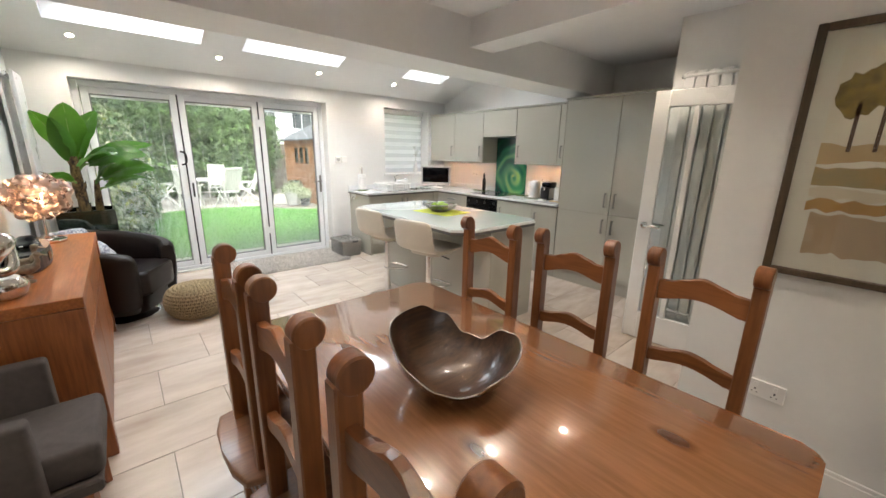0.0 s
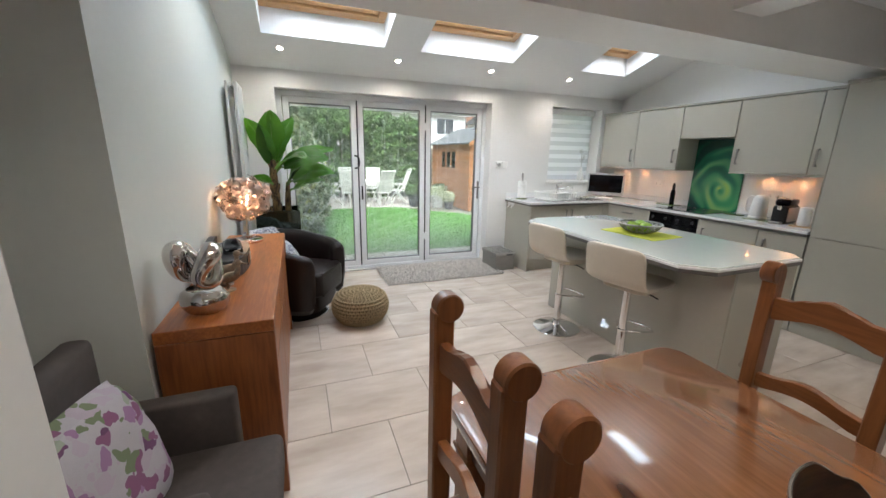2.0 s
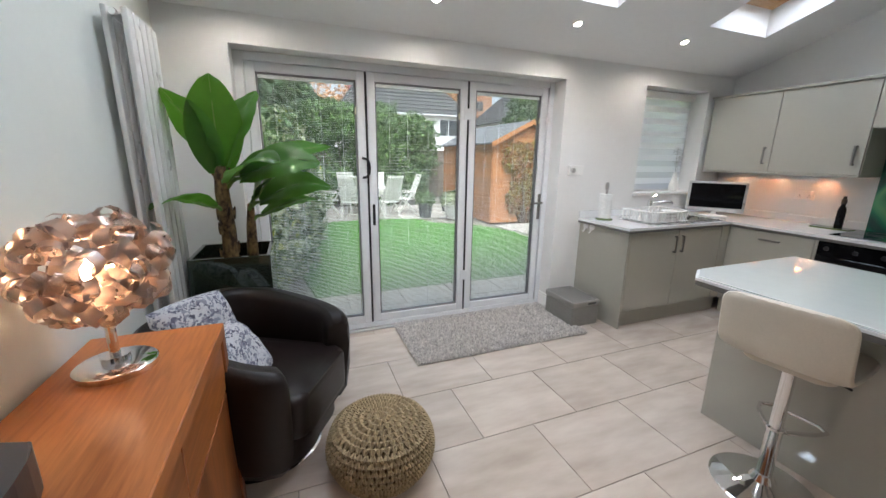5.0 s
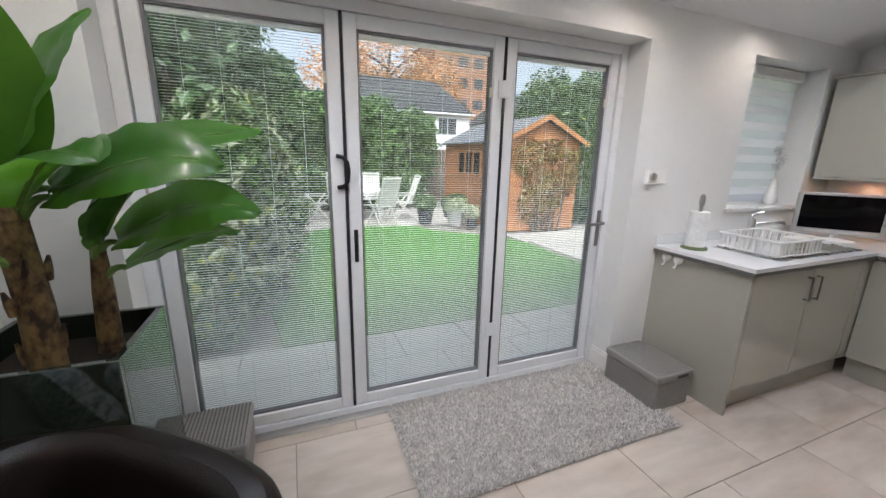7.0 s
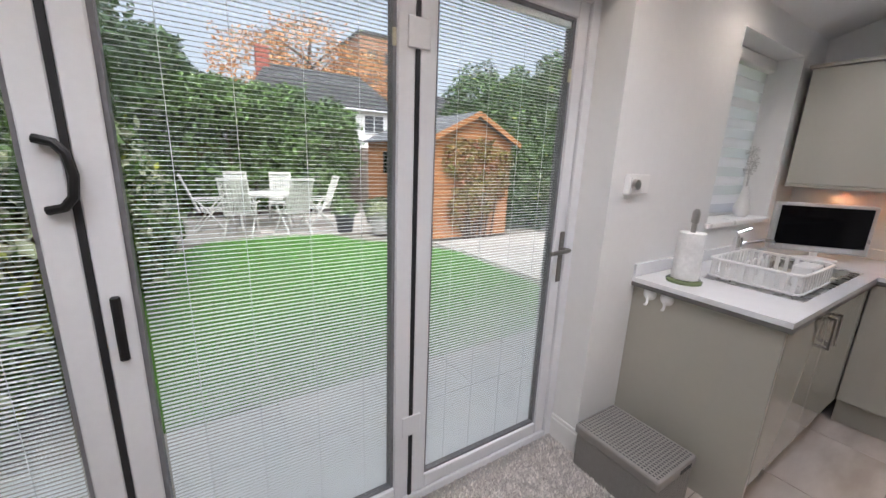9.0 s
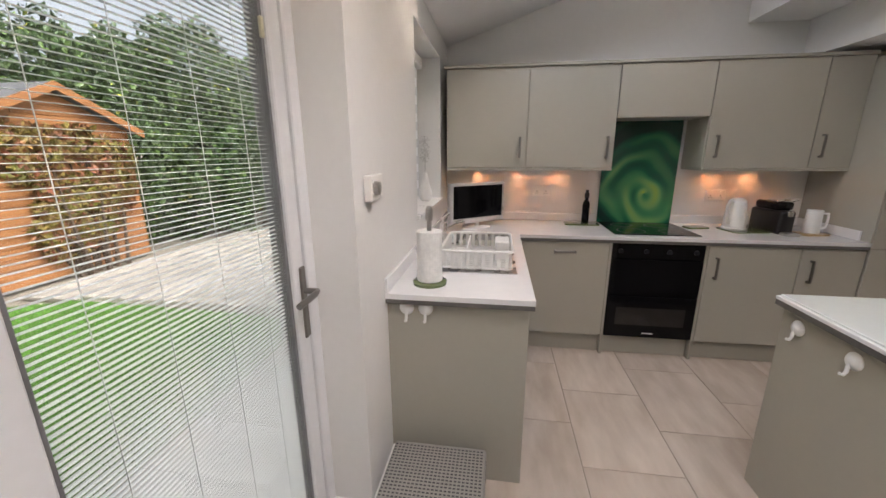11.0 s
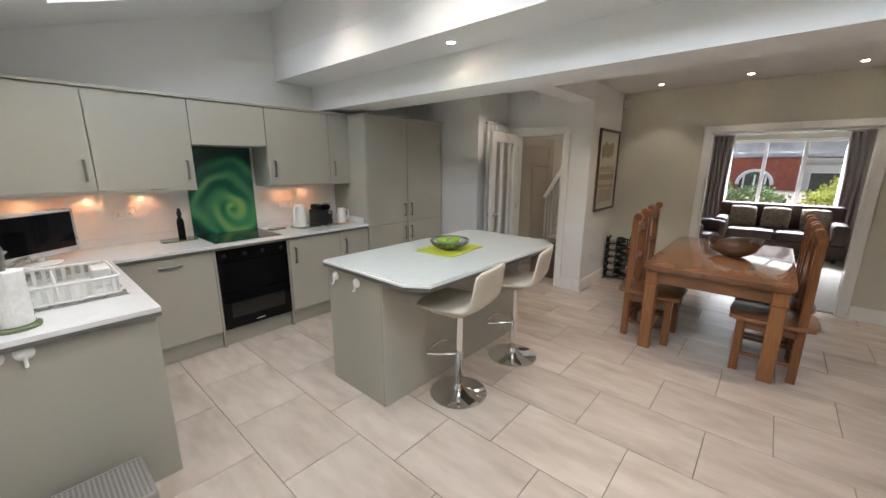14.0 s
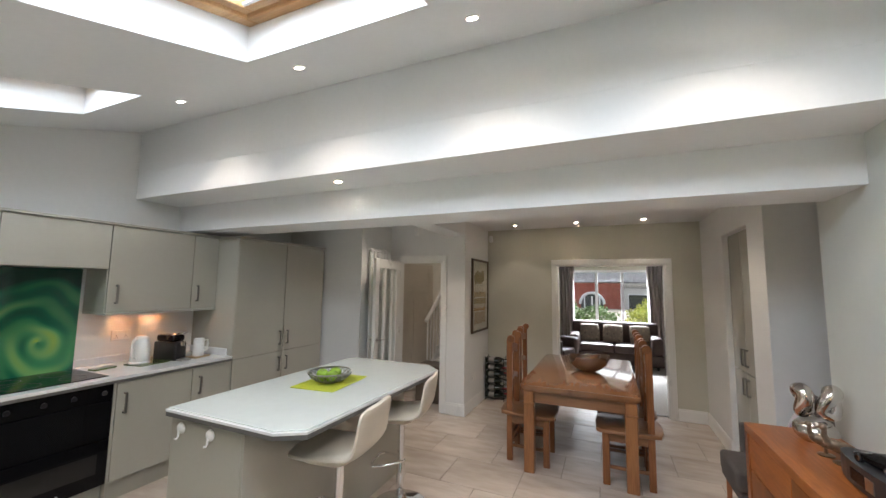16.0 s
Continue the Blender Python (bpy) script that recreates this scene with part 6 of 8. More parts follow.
# ---- folding doors ----
BLIND = material("white_blind_slat", (0.93, 0.94, 0.95), 0.35, scale=3, vary=0.02)
n, l = BLIND.node_tree.nodes, BLIND.node_tree.links
thru, both_ = n.new("ShaderNodeBsdfTranslucent"), n.new("ShaderNodeMixShader")
thru.inputs["Color"].default_value, both_.inputs[0].default_value = (0.95, 0.96, 0.97, 1), 0.2
l.new(n["Principled BSDF"].outputs[0], both_.inputs[1])
l.new(thru.outputs[0], both_.inputs[2])
l.new(both_.outputs[0], n["Material Output"].inputs["Surface"])
FY0, FY1 = 5.375, 5.44
fd = thing("door_1", I4, "white folding glass doors to the garden, closed", "door", "", "structure")
bm = bmesh.new()
FX0, FX1, FZ1 = DX0 + 0.001, DX1 - 0.001, DZ - 0.001
part("door_frame", frame_x(bm, FX0, FX1, FY0 - 0.006, FY1 + 0.03, 0.0, FZ1, 0.055, 0.004), UPVC, fd, "white aluminium outer frame")
lx = [FX0 + 0.056, 0.694, 1.543, FX1 - 0.056]
LZ0, LZ1, ST = 0.058, FZ1 - 0.058, 0.062
for i, (a, b) in enumerate(zip(lx, lx[1:])):
    a, b = a + 0.0075, b - 0.0075
    leaf = part("door_leaf", frame_x(bmesh.new(), a, b, FY0, FY1, LZ0, LZ1, ST, 0.004), UPVC, fd, "white framed glazed leaf")
    part("gasket", frame_x(bmesh.new(), a + ST - 0.001, b - ST + 0.001, FY0 + 0.012, FY1 - 0.012, LZ0 + ST - 0.001, LZ1 - ST + 0.001, 0.0125, 0.001), LEAD, leaf)
    for y in (FY0 + 0.016, FY1 - 0.020):
        g = part("pane", boxes((a + ST + 0.0112, b - ST - 0.0112, y, y + 0.004, LZ0 + ST + 0.0112, LZ1 - ST - 0.0112)), PANE, leaf)
        g.visible_shadow = False
    bm = bmesh.new()
    z = LZ0 + ST + 0.02
    ym = (FY0 + FY1) / 2
    x0, x1 = a + ST + 0.02, b - ST - 0.02
    tl_ = Matrix.Rotation(radians(1), 4, "X")
    while z < LZ1 - ST - 0.04:
        edges_ = [[bm.verts.new(tl_ @ Vector((x, k * 0.0056, -0.0009 * k * k)) + Vector((0, ym, z))) for x in (x0, x1)] for k in (-1, 0, 1)]
        for lo, hi in zip(edges_, edges_[1:]):
            bm.faces.new((lo[0], lo[1], hi[1], hi[0]))
        z += 0.0118
    part("blind_slats", bm, BLIND, leaf, "fine white slats of the blind between the panes")["kind"] = "stuff"
    for t in (0.14, 0.36, 0.62, 0.86):
        x = x0 + (x1 - x0) * t
        part("blind_cord", rod(bmesh.new(), (x, ym - 0.007, LZ0 + ST + 0.015), (x, ym - 0.007, LZ1 - ST - 0.02), 0.0009, None, 5), BLIND, leaf)
    part("blind_head", boxes((a + ST + 0.013, b - ST - 0.013, ym - 0.009, ym + 0.009, LZ1 - ST - 0.034, LZ1 - ST - 0.013)), BLIND, leaf)
    part("blind_slider", boxes((b - ST - 0.014, b - ST - 0.002, FY0 + 0.006, FY0 + 0.016, 1.75, 1.80), bevel=0.002), material("cream_plastic", (0.62, 0.58, 0.42), 0.4), leaf)
for x in lx[1:3]:
    part("joint_seal", boxes((x - 0.0072, x + 0.0072, FY0 - 0.0015, FY1 - 0.004, LZ0, LZ1)), GASKET, fd, "black seal between the leaves")
dh = part("pull_handle", tube(bmesh.new(), [(0.650, FY0 - 0.012, 1.28), (0.680, FY0 - 0.02, 1.287), (0.698, FY0 - 0.024, 1.31), (0.704, FY0 - 0.025, 1.355), (0.698, FY0 - 0.024, 1.40), (0.680, FY0 - 0.02, 1.423), (0.650, FY0 - 0.012, 1.43)], 0.010, 8), BLACK, fd, "black D-shaped pull", smooth=True)
part("catch", boxes((0.722, 0.742, FY0 - 0.012, FY0 + 0.001, 0.90, 1.07), bevel=0.004), BLACK, fd, "black flush catch")
lv = part("lever_plate", boxes((FX1 - 0.098, FX1 - 0.068, FY0 - 0.008, FY0 + 0.001, 0.88, 1.12), bevel=0.004), HANDLE, fd, "satin nickel lock plate")
part("lever", tube(bmesh.new(), [(FX1 - 0.083, FY0 - 0.008, 1.04), (FX1 - 0.083, FY0 - 0.05, 1.04), (FX1 - 0.11, FY0 - 0.055, 1.04), (FX1 - 0.20, FY0 - 0.052, 1.036)], 0.010, 10), HANDLE, lv, smooth=True)
for z in (0.35, 1.75):
    part("hinge", boxes((lx[2] - 0.04, lx[2] + 0.04, FY0 - 0.008, FY0 - 0.001, z, z + 0.09), bevel=0.003), UPVC, fd)
part("threshold", boxes((FX0, FX1, FY0 - 0.05, FY1 + 0.05, -0.004, 0.018), bevel=0.003), STEEL, fd)

# ---- hall doorway, its glazed door and what lies beyond ----
bm = bmesh.new()
for y0, y1 in ((0.500, 0.518),):
    box(bm, HX0 - 0.07, HX0, y0, y1, 0, HZ, 0.003)
    box(bm, HX1, HX1 + 0.07, y0, y1, 0, HZ, 0.003)
    box(bm, HX0 - 0.07, HX1 + 0.07, y0, y1, HZ, HZ + 0.07, 0.003)
box(bm, HX0 - 0.001, HX0 + 0.022, 0.365, 0.501, 0, HZ)
box(bm, HX1 - 0.022, HX1 + 0.001, 0.365, 0.501, 0, HZ)
box(bm, HX0, HX1, 0.365, 0.501, HZ - 0.022, HZ + 0.001)
structure("trim_hall_doorway", bm, WHITE, "white gloss architrave of the hall doorway", "trim")


def lever_handle(parent, m):
    hnd = part("door_handle", lathe(bmesh.new(), [(0.026, 0), (0.026, 0.008), (0.012, 0.012), (0.011, 0.045), (0, 0.045)], 20, m), CHROME, parent, "chrome lever handle", smooth=True)
    part("lever", tube(bmesh.new(), [m @ Vector(p) for p in ((0, 0, 0.04), (0.02, 0, 0.052), (0.06, 0.003, 0.05), (0.12, -0.004, 0.046))], 0.009, 8), CHROME, hnd, smooth=True)


dr = thing("door_2", pose(3.225, 0.505, 0.006, 0, 0, 96), "white glazed interior door standing open by the radiator", "door", "", "structure")
DW, DH, DT = 0.70, 1.92, 0.038
bm = bmesh.new()
for d in ((0, 0.10, 0, DH), (DW - 0.10, DW, 0, DH), (0.10, DW - 0.10, DH - 0.115, DH), (0.10, DW - 0.10, 0, 0.22), (DW / 2 + 0.06, DW / 2 + 0.095, 0.22, DH - 0.115), (DW / 2 - 0.14, DW / 2 - 0.125, 0.22, DH - 0.115)):
    box(bm, d[0], d[1], -DT / 2, DT / 2, d[2], d[3], 0.004)
part("leaf", bm, WHITE, dr)
for a, b in ((0.10, DW / 2 - 0.14), (DW / 2 - 0.125, DW / 2 + 0.06), (DW / 2 + 0.095, DW - 0.10)):
    g = part("pane", boxes((a, b, -0.003, 0.003, 0.22, DH - 0.115)), PANE, dr)
    g.visible_shadow = False
for s in (1, -1):
    lever_handle(dr, Matrix.Translation((DW - 0.05, s * DT / 2, 0.94)) @ Matrix.Rotation(radians(-90 * s), 4, "X") @ Matrix.Rotation(radians(180), 4, "Z"))
for z in (0.2, 0.95, 1.7):
    part("hinge", rod(bmesh.new(), (-0.004, 0.02, z), (-0.004, 0.02, z + 0.09), 0.006, None, 10), CHROME, dr)

# hall: walls, floor, inner door, stairs
HALLWALL = material("hall_wall_paint", (0.64, 0.60, 0.52), 0.6, scale=1.5, vary=0.02, fine=30)
structure("wall_hall_far", boxes((2.401, 5.0, -2.75, -2.6, 0, 2.6), (4.85, 5.0, -2.6, 0.37, 0, 2.6), (2.401, 2.50, -2.6, -0.52, 0, 2.6)), HALLWALL, "cream painted hall walls", "wall")
structure("ceiling_hall", boxes((2.401, 5.0, -2.75, -0.651, 2.45, 2.6)), CEIL, "white hall ceiling", "ceiling")
CREAMDOOR = material("cream_door_paint", (0.56, 0.49, 0.40), 0.4, scale=3, vary=0.04)


def panel_door(name, m, w, h, mat, label):
    d = thing(name, m, label, "door", "", "structure")
    bm = bmesh.new()
    st_ = 0.10
    for x0, x1, z0, z1 in ((0, st_, 0, h), (w - st_, w, 0, h), (st_, w - st_, 0, 0.2), (st_, w - st_, h - 0.12, h), (st_, w - st_, h - 0.42, h - 0.34), (w / 2 - 0.045, w / 2 + 0.045, 0.2, h - 0.42)):
        box(bm, x0, x1, -0.02, 0.02, z0, z1, 0.003)
    part("leaf", bm, mat, d)
    part("door_panel", boxes((st_, w - st_, -0.008, 0.008, 0.2, h - 0.12)), mat, d)
    for s in (1, -1):
        lever_handle(d, Matrix.Translation((w - 0.06, s * 0.02, 0.95)) @ Matrix.Rotation(radians(-90 * s), 4, "X") @ Matrix.Rotation(radians(180), 4, "Z"))
    return d


panel_door("door_3", pose(3.50, 0.05, 0.004, 0, 0, 249), 0.72, 1.93, CREAMDOOR, "cream panelled hall door standing half open")
STAIRW = WHITE
stt = thing("staircase", I4, "white painted staircase with round balusters", "stairs")
for i in range(9):
    y = -2.35 + i * 0.235
    part("step", boxes((2.52, 3.12, y, y + 0.25, 0.0, 1.75 - i * 0.185), bevel=0.004), STAIRW, stt)
part("string", prism(bmesh.new(), [(-2.45, 1.70), (-2.45, 2.02), (-0.15, 0.22), (-0.15, 0.0), (-0.35, 0.0)], 3.12, 3.15, Matrix(((0, 0, 1, 0), (1, 0, 0, 0), (0, 1, 0, 0), (0, 0, 0, 1)))), STAIRW, stt)
for i in range(20):
    y = -2.35 + i * 0.11
    zb = 1.93 - i * 0.0862
    part("baluster", rod(bmesh.new(), (3.135, y, zb), (3.135, y, min(zb + 0.80, 2.42)), 0.014, 0.014, 8), STAIRW, stt)
part("handrail", tube(bmesh.new(), [(3.135, -2.2, 2.42), (3.135, -2.0, 2.42), (3.135, -0.2, 1.06)], 0.03, 8), STAIRW, stt)
ct = part("hall_chest", boxes((2.62, 3.08, -0.10, 0.22, 0, 0.50), bevel=0.01), material("brown_chest", (0.11, 0.08, 0.055), 0.6, bump=0.2))
tagged(ct, "low brown chest at the foot of the stairs", "chest")

# ---- downlights ----
LIGHTLENS = glow("downlight_lens", (1.0, 0.93, 0.82), 14.0)


def downlight(x, y, z, lean=0.0, watts=16, degrees=95):
    m = pose(x, y, z, lean, 0, 0)
    d = thing("downlight", m, "small round white recessed ceiling downlight, lit", "light", "ceiling downlights")
    part("ring", lathe(bmesh.new(), [(0.036, 0.002), (0.037, -0.003), (0.028, -0.005), (0.024, 0.0)], 24), WHITE, d, smooth=True)
    part("lens", lathe(bmesh.new(), [(0.0, -0.0015), (0.024, -0.0015)], 20), LIGHTLENS, d)
    lamp = spot_lamp("downlight_lamp", (x, y, z - 0.03), watts, (1.0, 0.84, 0.66), degrees, 0.03)
    return d


for x in (-0.08, 1.065, 2.165, 3.27):
    downlight(x, 4.86, slope(4.86) - 0.001, tilt, 4, 150)
for x in (0.08, 1.139, 2.202, 3.284):
    downlight(x, 3.46, slope(3.46) - 0.001, tilt, 5, 130)
downlight(2.39, 2.85, 2.359, 0, 0.6)
for x in (0.16, 0.94, 1.745):
    downlight(x, -0.12, CEIL_D - 0.001, 0, 3.5)
    # unseen row, assumed here to brighten the dining end
    downlight(x, 1.27, CEIL_D - 0.001, 0, 8.5, 115)
downlight(2.88, 1.2, CEIL_D - 0.001, 0, 5.5, 120)
# unseen ceiling lamp and point light, added to brighten the hall
hl = thing("hall_lamp", pose(3.2, -1.2, 2.449), "unseen round ceiling lamp, added to brighten the hall", "light")
bulb_ = new("hall_fill_light", bpy.data.lights.new("hall_fill_light", "POINT"))
bulb_.data.energy, bulb_.data.color, bulb_.data.shadow_soft_size, bulb_.location = 3.5, (1.0, 0.88, 0.74), 0.06, (3.2, -1.2, 2.28)
part("shade", lathe(bmesh.new(), [(0.0, -0.09), (0.08, -0.08), (0.13, -0.04), (0.14, 0.0)], 24), glow("hall_fill_glow", (1.0, 0.85, 0.68), 4.5), hl, smooth=True)

# motion detector and ceiling sensors
for x, y, z, rz in ((2.95, 0.51, 2.33, 180), (2.20, YS, 2.32, 180)):
    pr = thing("alarm_sensor", pose(x, y, z, 0, 0, rz), "small white alarm sensor high on the wall", "sensor", "alarm sensors")
    part("case", boxes((-0.028, 0.028, -0.04, 0, -0.05, 0.05), bevel=0.012, seg=2), WHITE, pr)
    part("lens", boxes((-0.02, 0.02, -0.0425, -0.039, -0.035, 0.0), bevel=0.001), PLASTIC, pr)

# ---- bar stools ----
CREAM = material("cream_leatherette", (0.66, 0.60, 0.50), 0.42, scale=6, vary=0.05, fine=150, bump=0.12, bump_scale=250)


def bar_stool():
    """Faces +x, the back at -x."""
    s = thing("bar_stool", I4, "cream leatherette bar stool on a round chrome base", "stool", "bar stools at the island")
    part("base", lathe(bmesh.new(), [(0.195, 0), (0.197, 0.006), (0.185, 0.012), (0.10, 0.026), (0.05, 0.045), (0.035, 0.075), (0.0, 0.075)], 48), CHROME, s, "polished round chrome base", smooth=True)
    part("column", lathe(bmesh.new(), [(0.03, 0.07), (0.03, 0.30), (0.034, 0.305), (0.034, 0.315), (0.025, 0.32), (0.025, 0.60), (0.06, 0.61), (0.06, 0.618), (0.0, 0.618)], 24), CHROME, s, smooth=True)
    part("footrest", tube(bmesh.new(), [(0.0, 0.035, 0.31), (0.10, 0.10, 0.305), (0.17, 0.12, 0.30), (0.20, 0.09, 0.30), (0.205, 0.0, 0.30), (0.20, -0.09, 0.30), (0.17, -0.12, 0.30), (0.10, -0.10, 0.305), (0.0, -0.035, 0.31)], 0.009, 10), CHROME, s, smooth=True)
    part("lever", tube(bmesh.new(), [(0.02, -0.03, 0.60), (0.05, -0.12, 0.595), (0.07, -0.17, 0.575)], 0.005, 8), BLACK, s, smooth=True)
    bm = bmesh.new()
    prof = []
    for i in range(19):
        t = i / 18
        if t < 0.5:
            u = t / 0.5
            prof.append((0.235 - 0.37 * u, 0.668 - 0.012 * math.sin(u * 3.14) + 0.012 * u, 0.045))
        elif t < 0.68:
            u = (t - 0.5) / 0.18
            a = u * radians(74)
            prof.append((-0.135 - 0.075 * math.sin(a), 0.68 + 0.075 * (1 - math.cos(a)), 0.045 - 0.005 * u))
        else:
            u = (t - 0.68) / 0.32
            prof.append((-0.207 - 0.035 * u, 0.735 + 0.205 * u, 0.038 - 0.008 * u))
    rows = []
    for i, (x, z, th) in enumerate(prof):
        a, b = prof[max(0, i - 1)], prof[min(len(prof) - 1, i + 1)]
        d = Vector((b[0] - a[0], 0, b[1] - a[1])).normalized()
        nv = Vector((d.z, 0, -d.x)) * -1
        t = i / 18
        hw = 0.205 + 0.008 * math.sin(t * 3.14) - (0.02 if i in (0, 18) else 0)
        ring = []
        for s_, top in [(k / 4, 1) for k in range(-4, 5)] + [(k / 4, -1) for k in range(4, -5, -1)]:
            cup = (0.018 * s_ * s_) if t > 0.5 else 0.006 * s_ * s_
            ring.append(bm.verts.new(Vector((x + cup * 0.8, s_ * hw, z)) + nv * (th / 2 * top * (1 - 0.5 * abs(s_) ** 6) * -1)))
        rows.append(ring)
    for lo, hi in zip(rows, rows[1:]):
        for j in range(len(lo)):
            k = (j + 1) % len(lo)
            bm.faces.new((lo[j], lo[k], hi[k], hi[j]))
    bm.faces.new(rows[0][::-1])
    bm.faces.new(rows[-1])
    bmesh.ops.recalc_face_normals(bm, faces=bm.faces)
    seat = subdiv(part("seat_shell", bm, CREAM, s, "one-piece padded seat and back", smooth=True))
    part("under_seat", prism(bmesh.new(), [(x + 0.03, y) for x, y in rounded(0.26, 0.30, 0.05)], 0.618, 0.645, bevel=0.006), CREAM, s, smooth=True)
    return s


one = bar_stool()
copy_thing(one, pose(2.03, 2.455, 0, 0, 0, 12))
one.matrix_world = pose(2.04, 3.155, 0, 0, 0, 8)

# ---- sitting room beyond the south doorway ----
CARPET = material("beige_carpet", (0.46, 0.43, 0.38), 0.95, scale=40, vary=0.12, fine=300, bump=0.5, bump_scale=400)
SY = -4.6
structure("floor_carpet", boxes((-1.6, 3.0, SY - 0.3, -0.601, -0.18, 0.004)), CARPET, "beige carpet of the sitting room", "floor")
VX0, VX1, VZ0, VZ1 = -0.30, 1.38, 0.76, 2.02
structure("wall_living", boxes((-1.7, VX0, SY - 0.25, SY, 0, 2.5), (VX1, 3.1, SY - 0.25, SY, 0, 2.5), (VX0, VX1, SY - 0.25, SY, 0, VZ0), (VX0, VX1, SY - 0.25, SY, VZ1, 2.5),
          (-1.75, -1.6, SY, -0.651, 0, 2.5), (2.40, 2.499, SY, -0.651, 0, 2.5)), WALL_DINING, "taupe painted sitting room walls", "wall")
structure("ceiling_living", boxes((-1.75, 2.4, SY - 0.25, -0.651, 2.45, 2.6)), CEIL, "white sitting room ceiling", "ceiling")
bm = bmesh.new()
box(bm, LX0 - 0.07, LX0, YS, YS + 0.018, 0, LZ, 0.003)
box(bm, LX1, LX1 + 0.07, YS, YS + 0.018, 0, LZ, 0.003)
box(bm, LX0 - 0.07, LX1 + 0.07, YS, YS + 0.018, LZ, LZ + 0.07, 0.003)
box(bm, LX0 - 0.001, LX0 + 0.02, -0.655, YS + 0.001, 0, LZ)
box(bm, LX1 - 0.02, LX1 + 0.001, -0.655, YS + 0.001, 0, LZ)
box(bm, LX0, LX1, -0.655, YS + 0.001, LZ - 0.02, LZ + 0.001)
structure("trim_living_doorway", bm, WHITE, "white gloss architrave of the sitting room doorway", "trim")
structure("trim_threshold", boxes((LX0 + 0.02, LX1 - 0.02, -0.63, -0.585, 0, 0.008), bevel=0.002), EDGE_STRIP, "dark threshold strip in the doorway", "trim")

w2 = thing("window_2", I4, "white framed front window with leaded top lights", "window", "", "structure")
part("window_frame", frame_x(bmesh.new(), VX0, VX1, SY - 0.14, SY - 0.08, VZ0, VZ1, 0.05), UPVC, w2)
wv = (VX1 - VX0) / 3
for i in (1, 2):
    part("mullion", boxes((VX0 + wv * i - 0.03, VX0 + wv * i + 0.03, SY - 0.14, SY - 0.08, VZ0 + 0.05, VZ1 - 0.05), bevel=0.003), UPVC, w2)
for i in range(3):
    a, b = VX0 + wv * i + 0.03, VX0 + wv * (i + 1) - 0.03
    g = part("pane", boxes((max(a, VX0 + 0.05), min(b, VX1 - 0.05), SY - 0.113, SY - 0.107, VZ0 + 0.05, VZ1 - 0.05)), PANE, w2)
    g.visible_shadow = False
    bm = bmesh.new()
    zc = VZ1 - 0.22
    cx = (a + b) / 2
    for p, q in (((a, zc), (cx, VZ1 - 0.06)), ((cx, VZ1 - 0.06), (b, zc)), ((a, VZ1 - 0.06), (cx, zc - 0.10)), ((cx, zc - 0.10), (b, VZ1 - 0.06)), ((cx, VZ1 - 0.06), (cx, zc - 0.1)), ((a, zc - 0.02), (b, zc - 0.02))):
        rod(bm, (p[0], SY - 0.104, p[1]), (q[0], SY - 0.104, q[1]), 0.004, None, 5)
    tube(bm, [(cx + 0.05 * math.cos(t), SY - 0.104, zc + 0.02 + 0.07 * math.sin(t)) for t in np.linspace(0, 6.28, 13)[:-1]], 0.004, 5, True)
    part("leading", bm, LEAD, w2, "grey lead tracery")
part("window_sill", boxes((VX0 - 0.04, VX1 + 0.04, SY - 0.08, SY + 0.06, VZ0 - 0.03, VZ0), bevel=0.004), WHITE, w2)

CURT = material("pewter_curtain", (0.40, 0.36, 0.33), 0.5, scale=20, vary=0.15, fine=200, stretch=(1, 1, 0.2))
for x0, x1 in ((-0.78, -0.22), (1.30, 1.85)):
    cu = thing("curtain", I4, "heavy pewter grey eyelet curtain drawn aside", "curtain", "sitting room curtains")
    bm = bmesh.new()
    nx, rows = 64, []
    for zi in range(12):
        t = zi / 11
        z = 0.04 + 2.06 * t
        row = []
        for i in range(nx + 1):
            u = i / nx
            k = 1 - 0.12 * math.sin(math.pi * t)
            x = (x0 + x1) / 2 + (u - 0.5) * (x1 - x0) * k
            y = SY + 0.14 + 0.045 * math.sin(u * 2 * math.pi * 6.5 + 0.5 * math.sin(t * 3)) + 0.012 * math.sin(u * 40 + t * 5)
            row.append(bm.verts.new((x, y, z)))
        rows.append(row)
    for lo, hi in zip(rows, rows[1:]):
        for a, b, c, d in zip(lo, lo[1:], hi[1:], hi):
            bm.faces.new((a, b, c, d))
    cl = part("cloth", bm, CURT, cu, smooth=True)
    cl.modifiers.new("thick", "SOLIDIFY").thickness = 0.004
    for k in range(6):
        part("ring", tube(bmesh.new(), [(x0 + (k + 0.5) * (x1 - x0) / 6, SY + 0.14 + 0.022 * math.cos(a), 2.12 + 0.022 * math.sin(a)) for a in np.linspace(0, 6.28, 13)[:-1]], 0.004, 5, True), STEEL, cu)
pole = part("curtain_pole", rod(bmesh.new(), (-0.85, SY + 0.14, 2.12), (1.92, SY + 0.14, 2.12), 0.014, None, 12), STEEL)
for x in (-0.85, 1.92):
    part("finial", lathe(bmesh.new(), [(0.0, -0.03), (0.025, -0.015), (0.03, 0.0), (0.025, 0.015), (0, 0.03)], 14, Matrix.Translation((x, SY + 0.14, 2.12))), STEEL, pole, smooth=True)
    part("bracket", boxes((x * 0.94 - 0.01, x * 0.94 + 0.01, SY, SY + 0.14, 2.095, 2.105)), STEEL, pole)
tagged(pole, "steel curtain pole above the front window", "curtain pole")

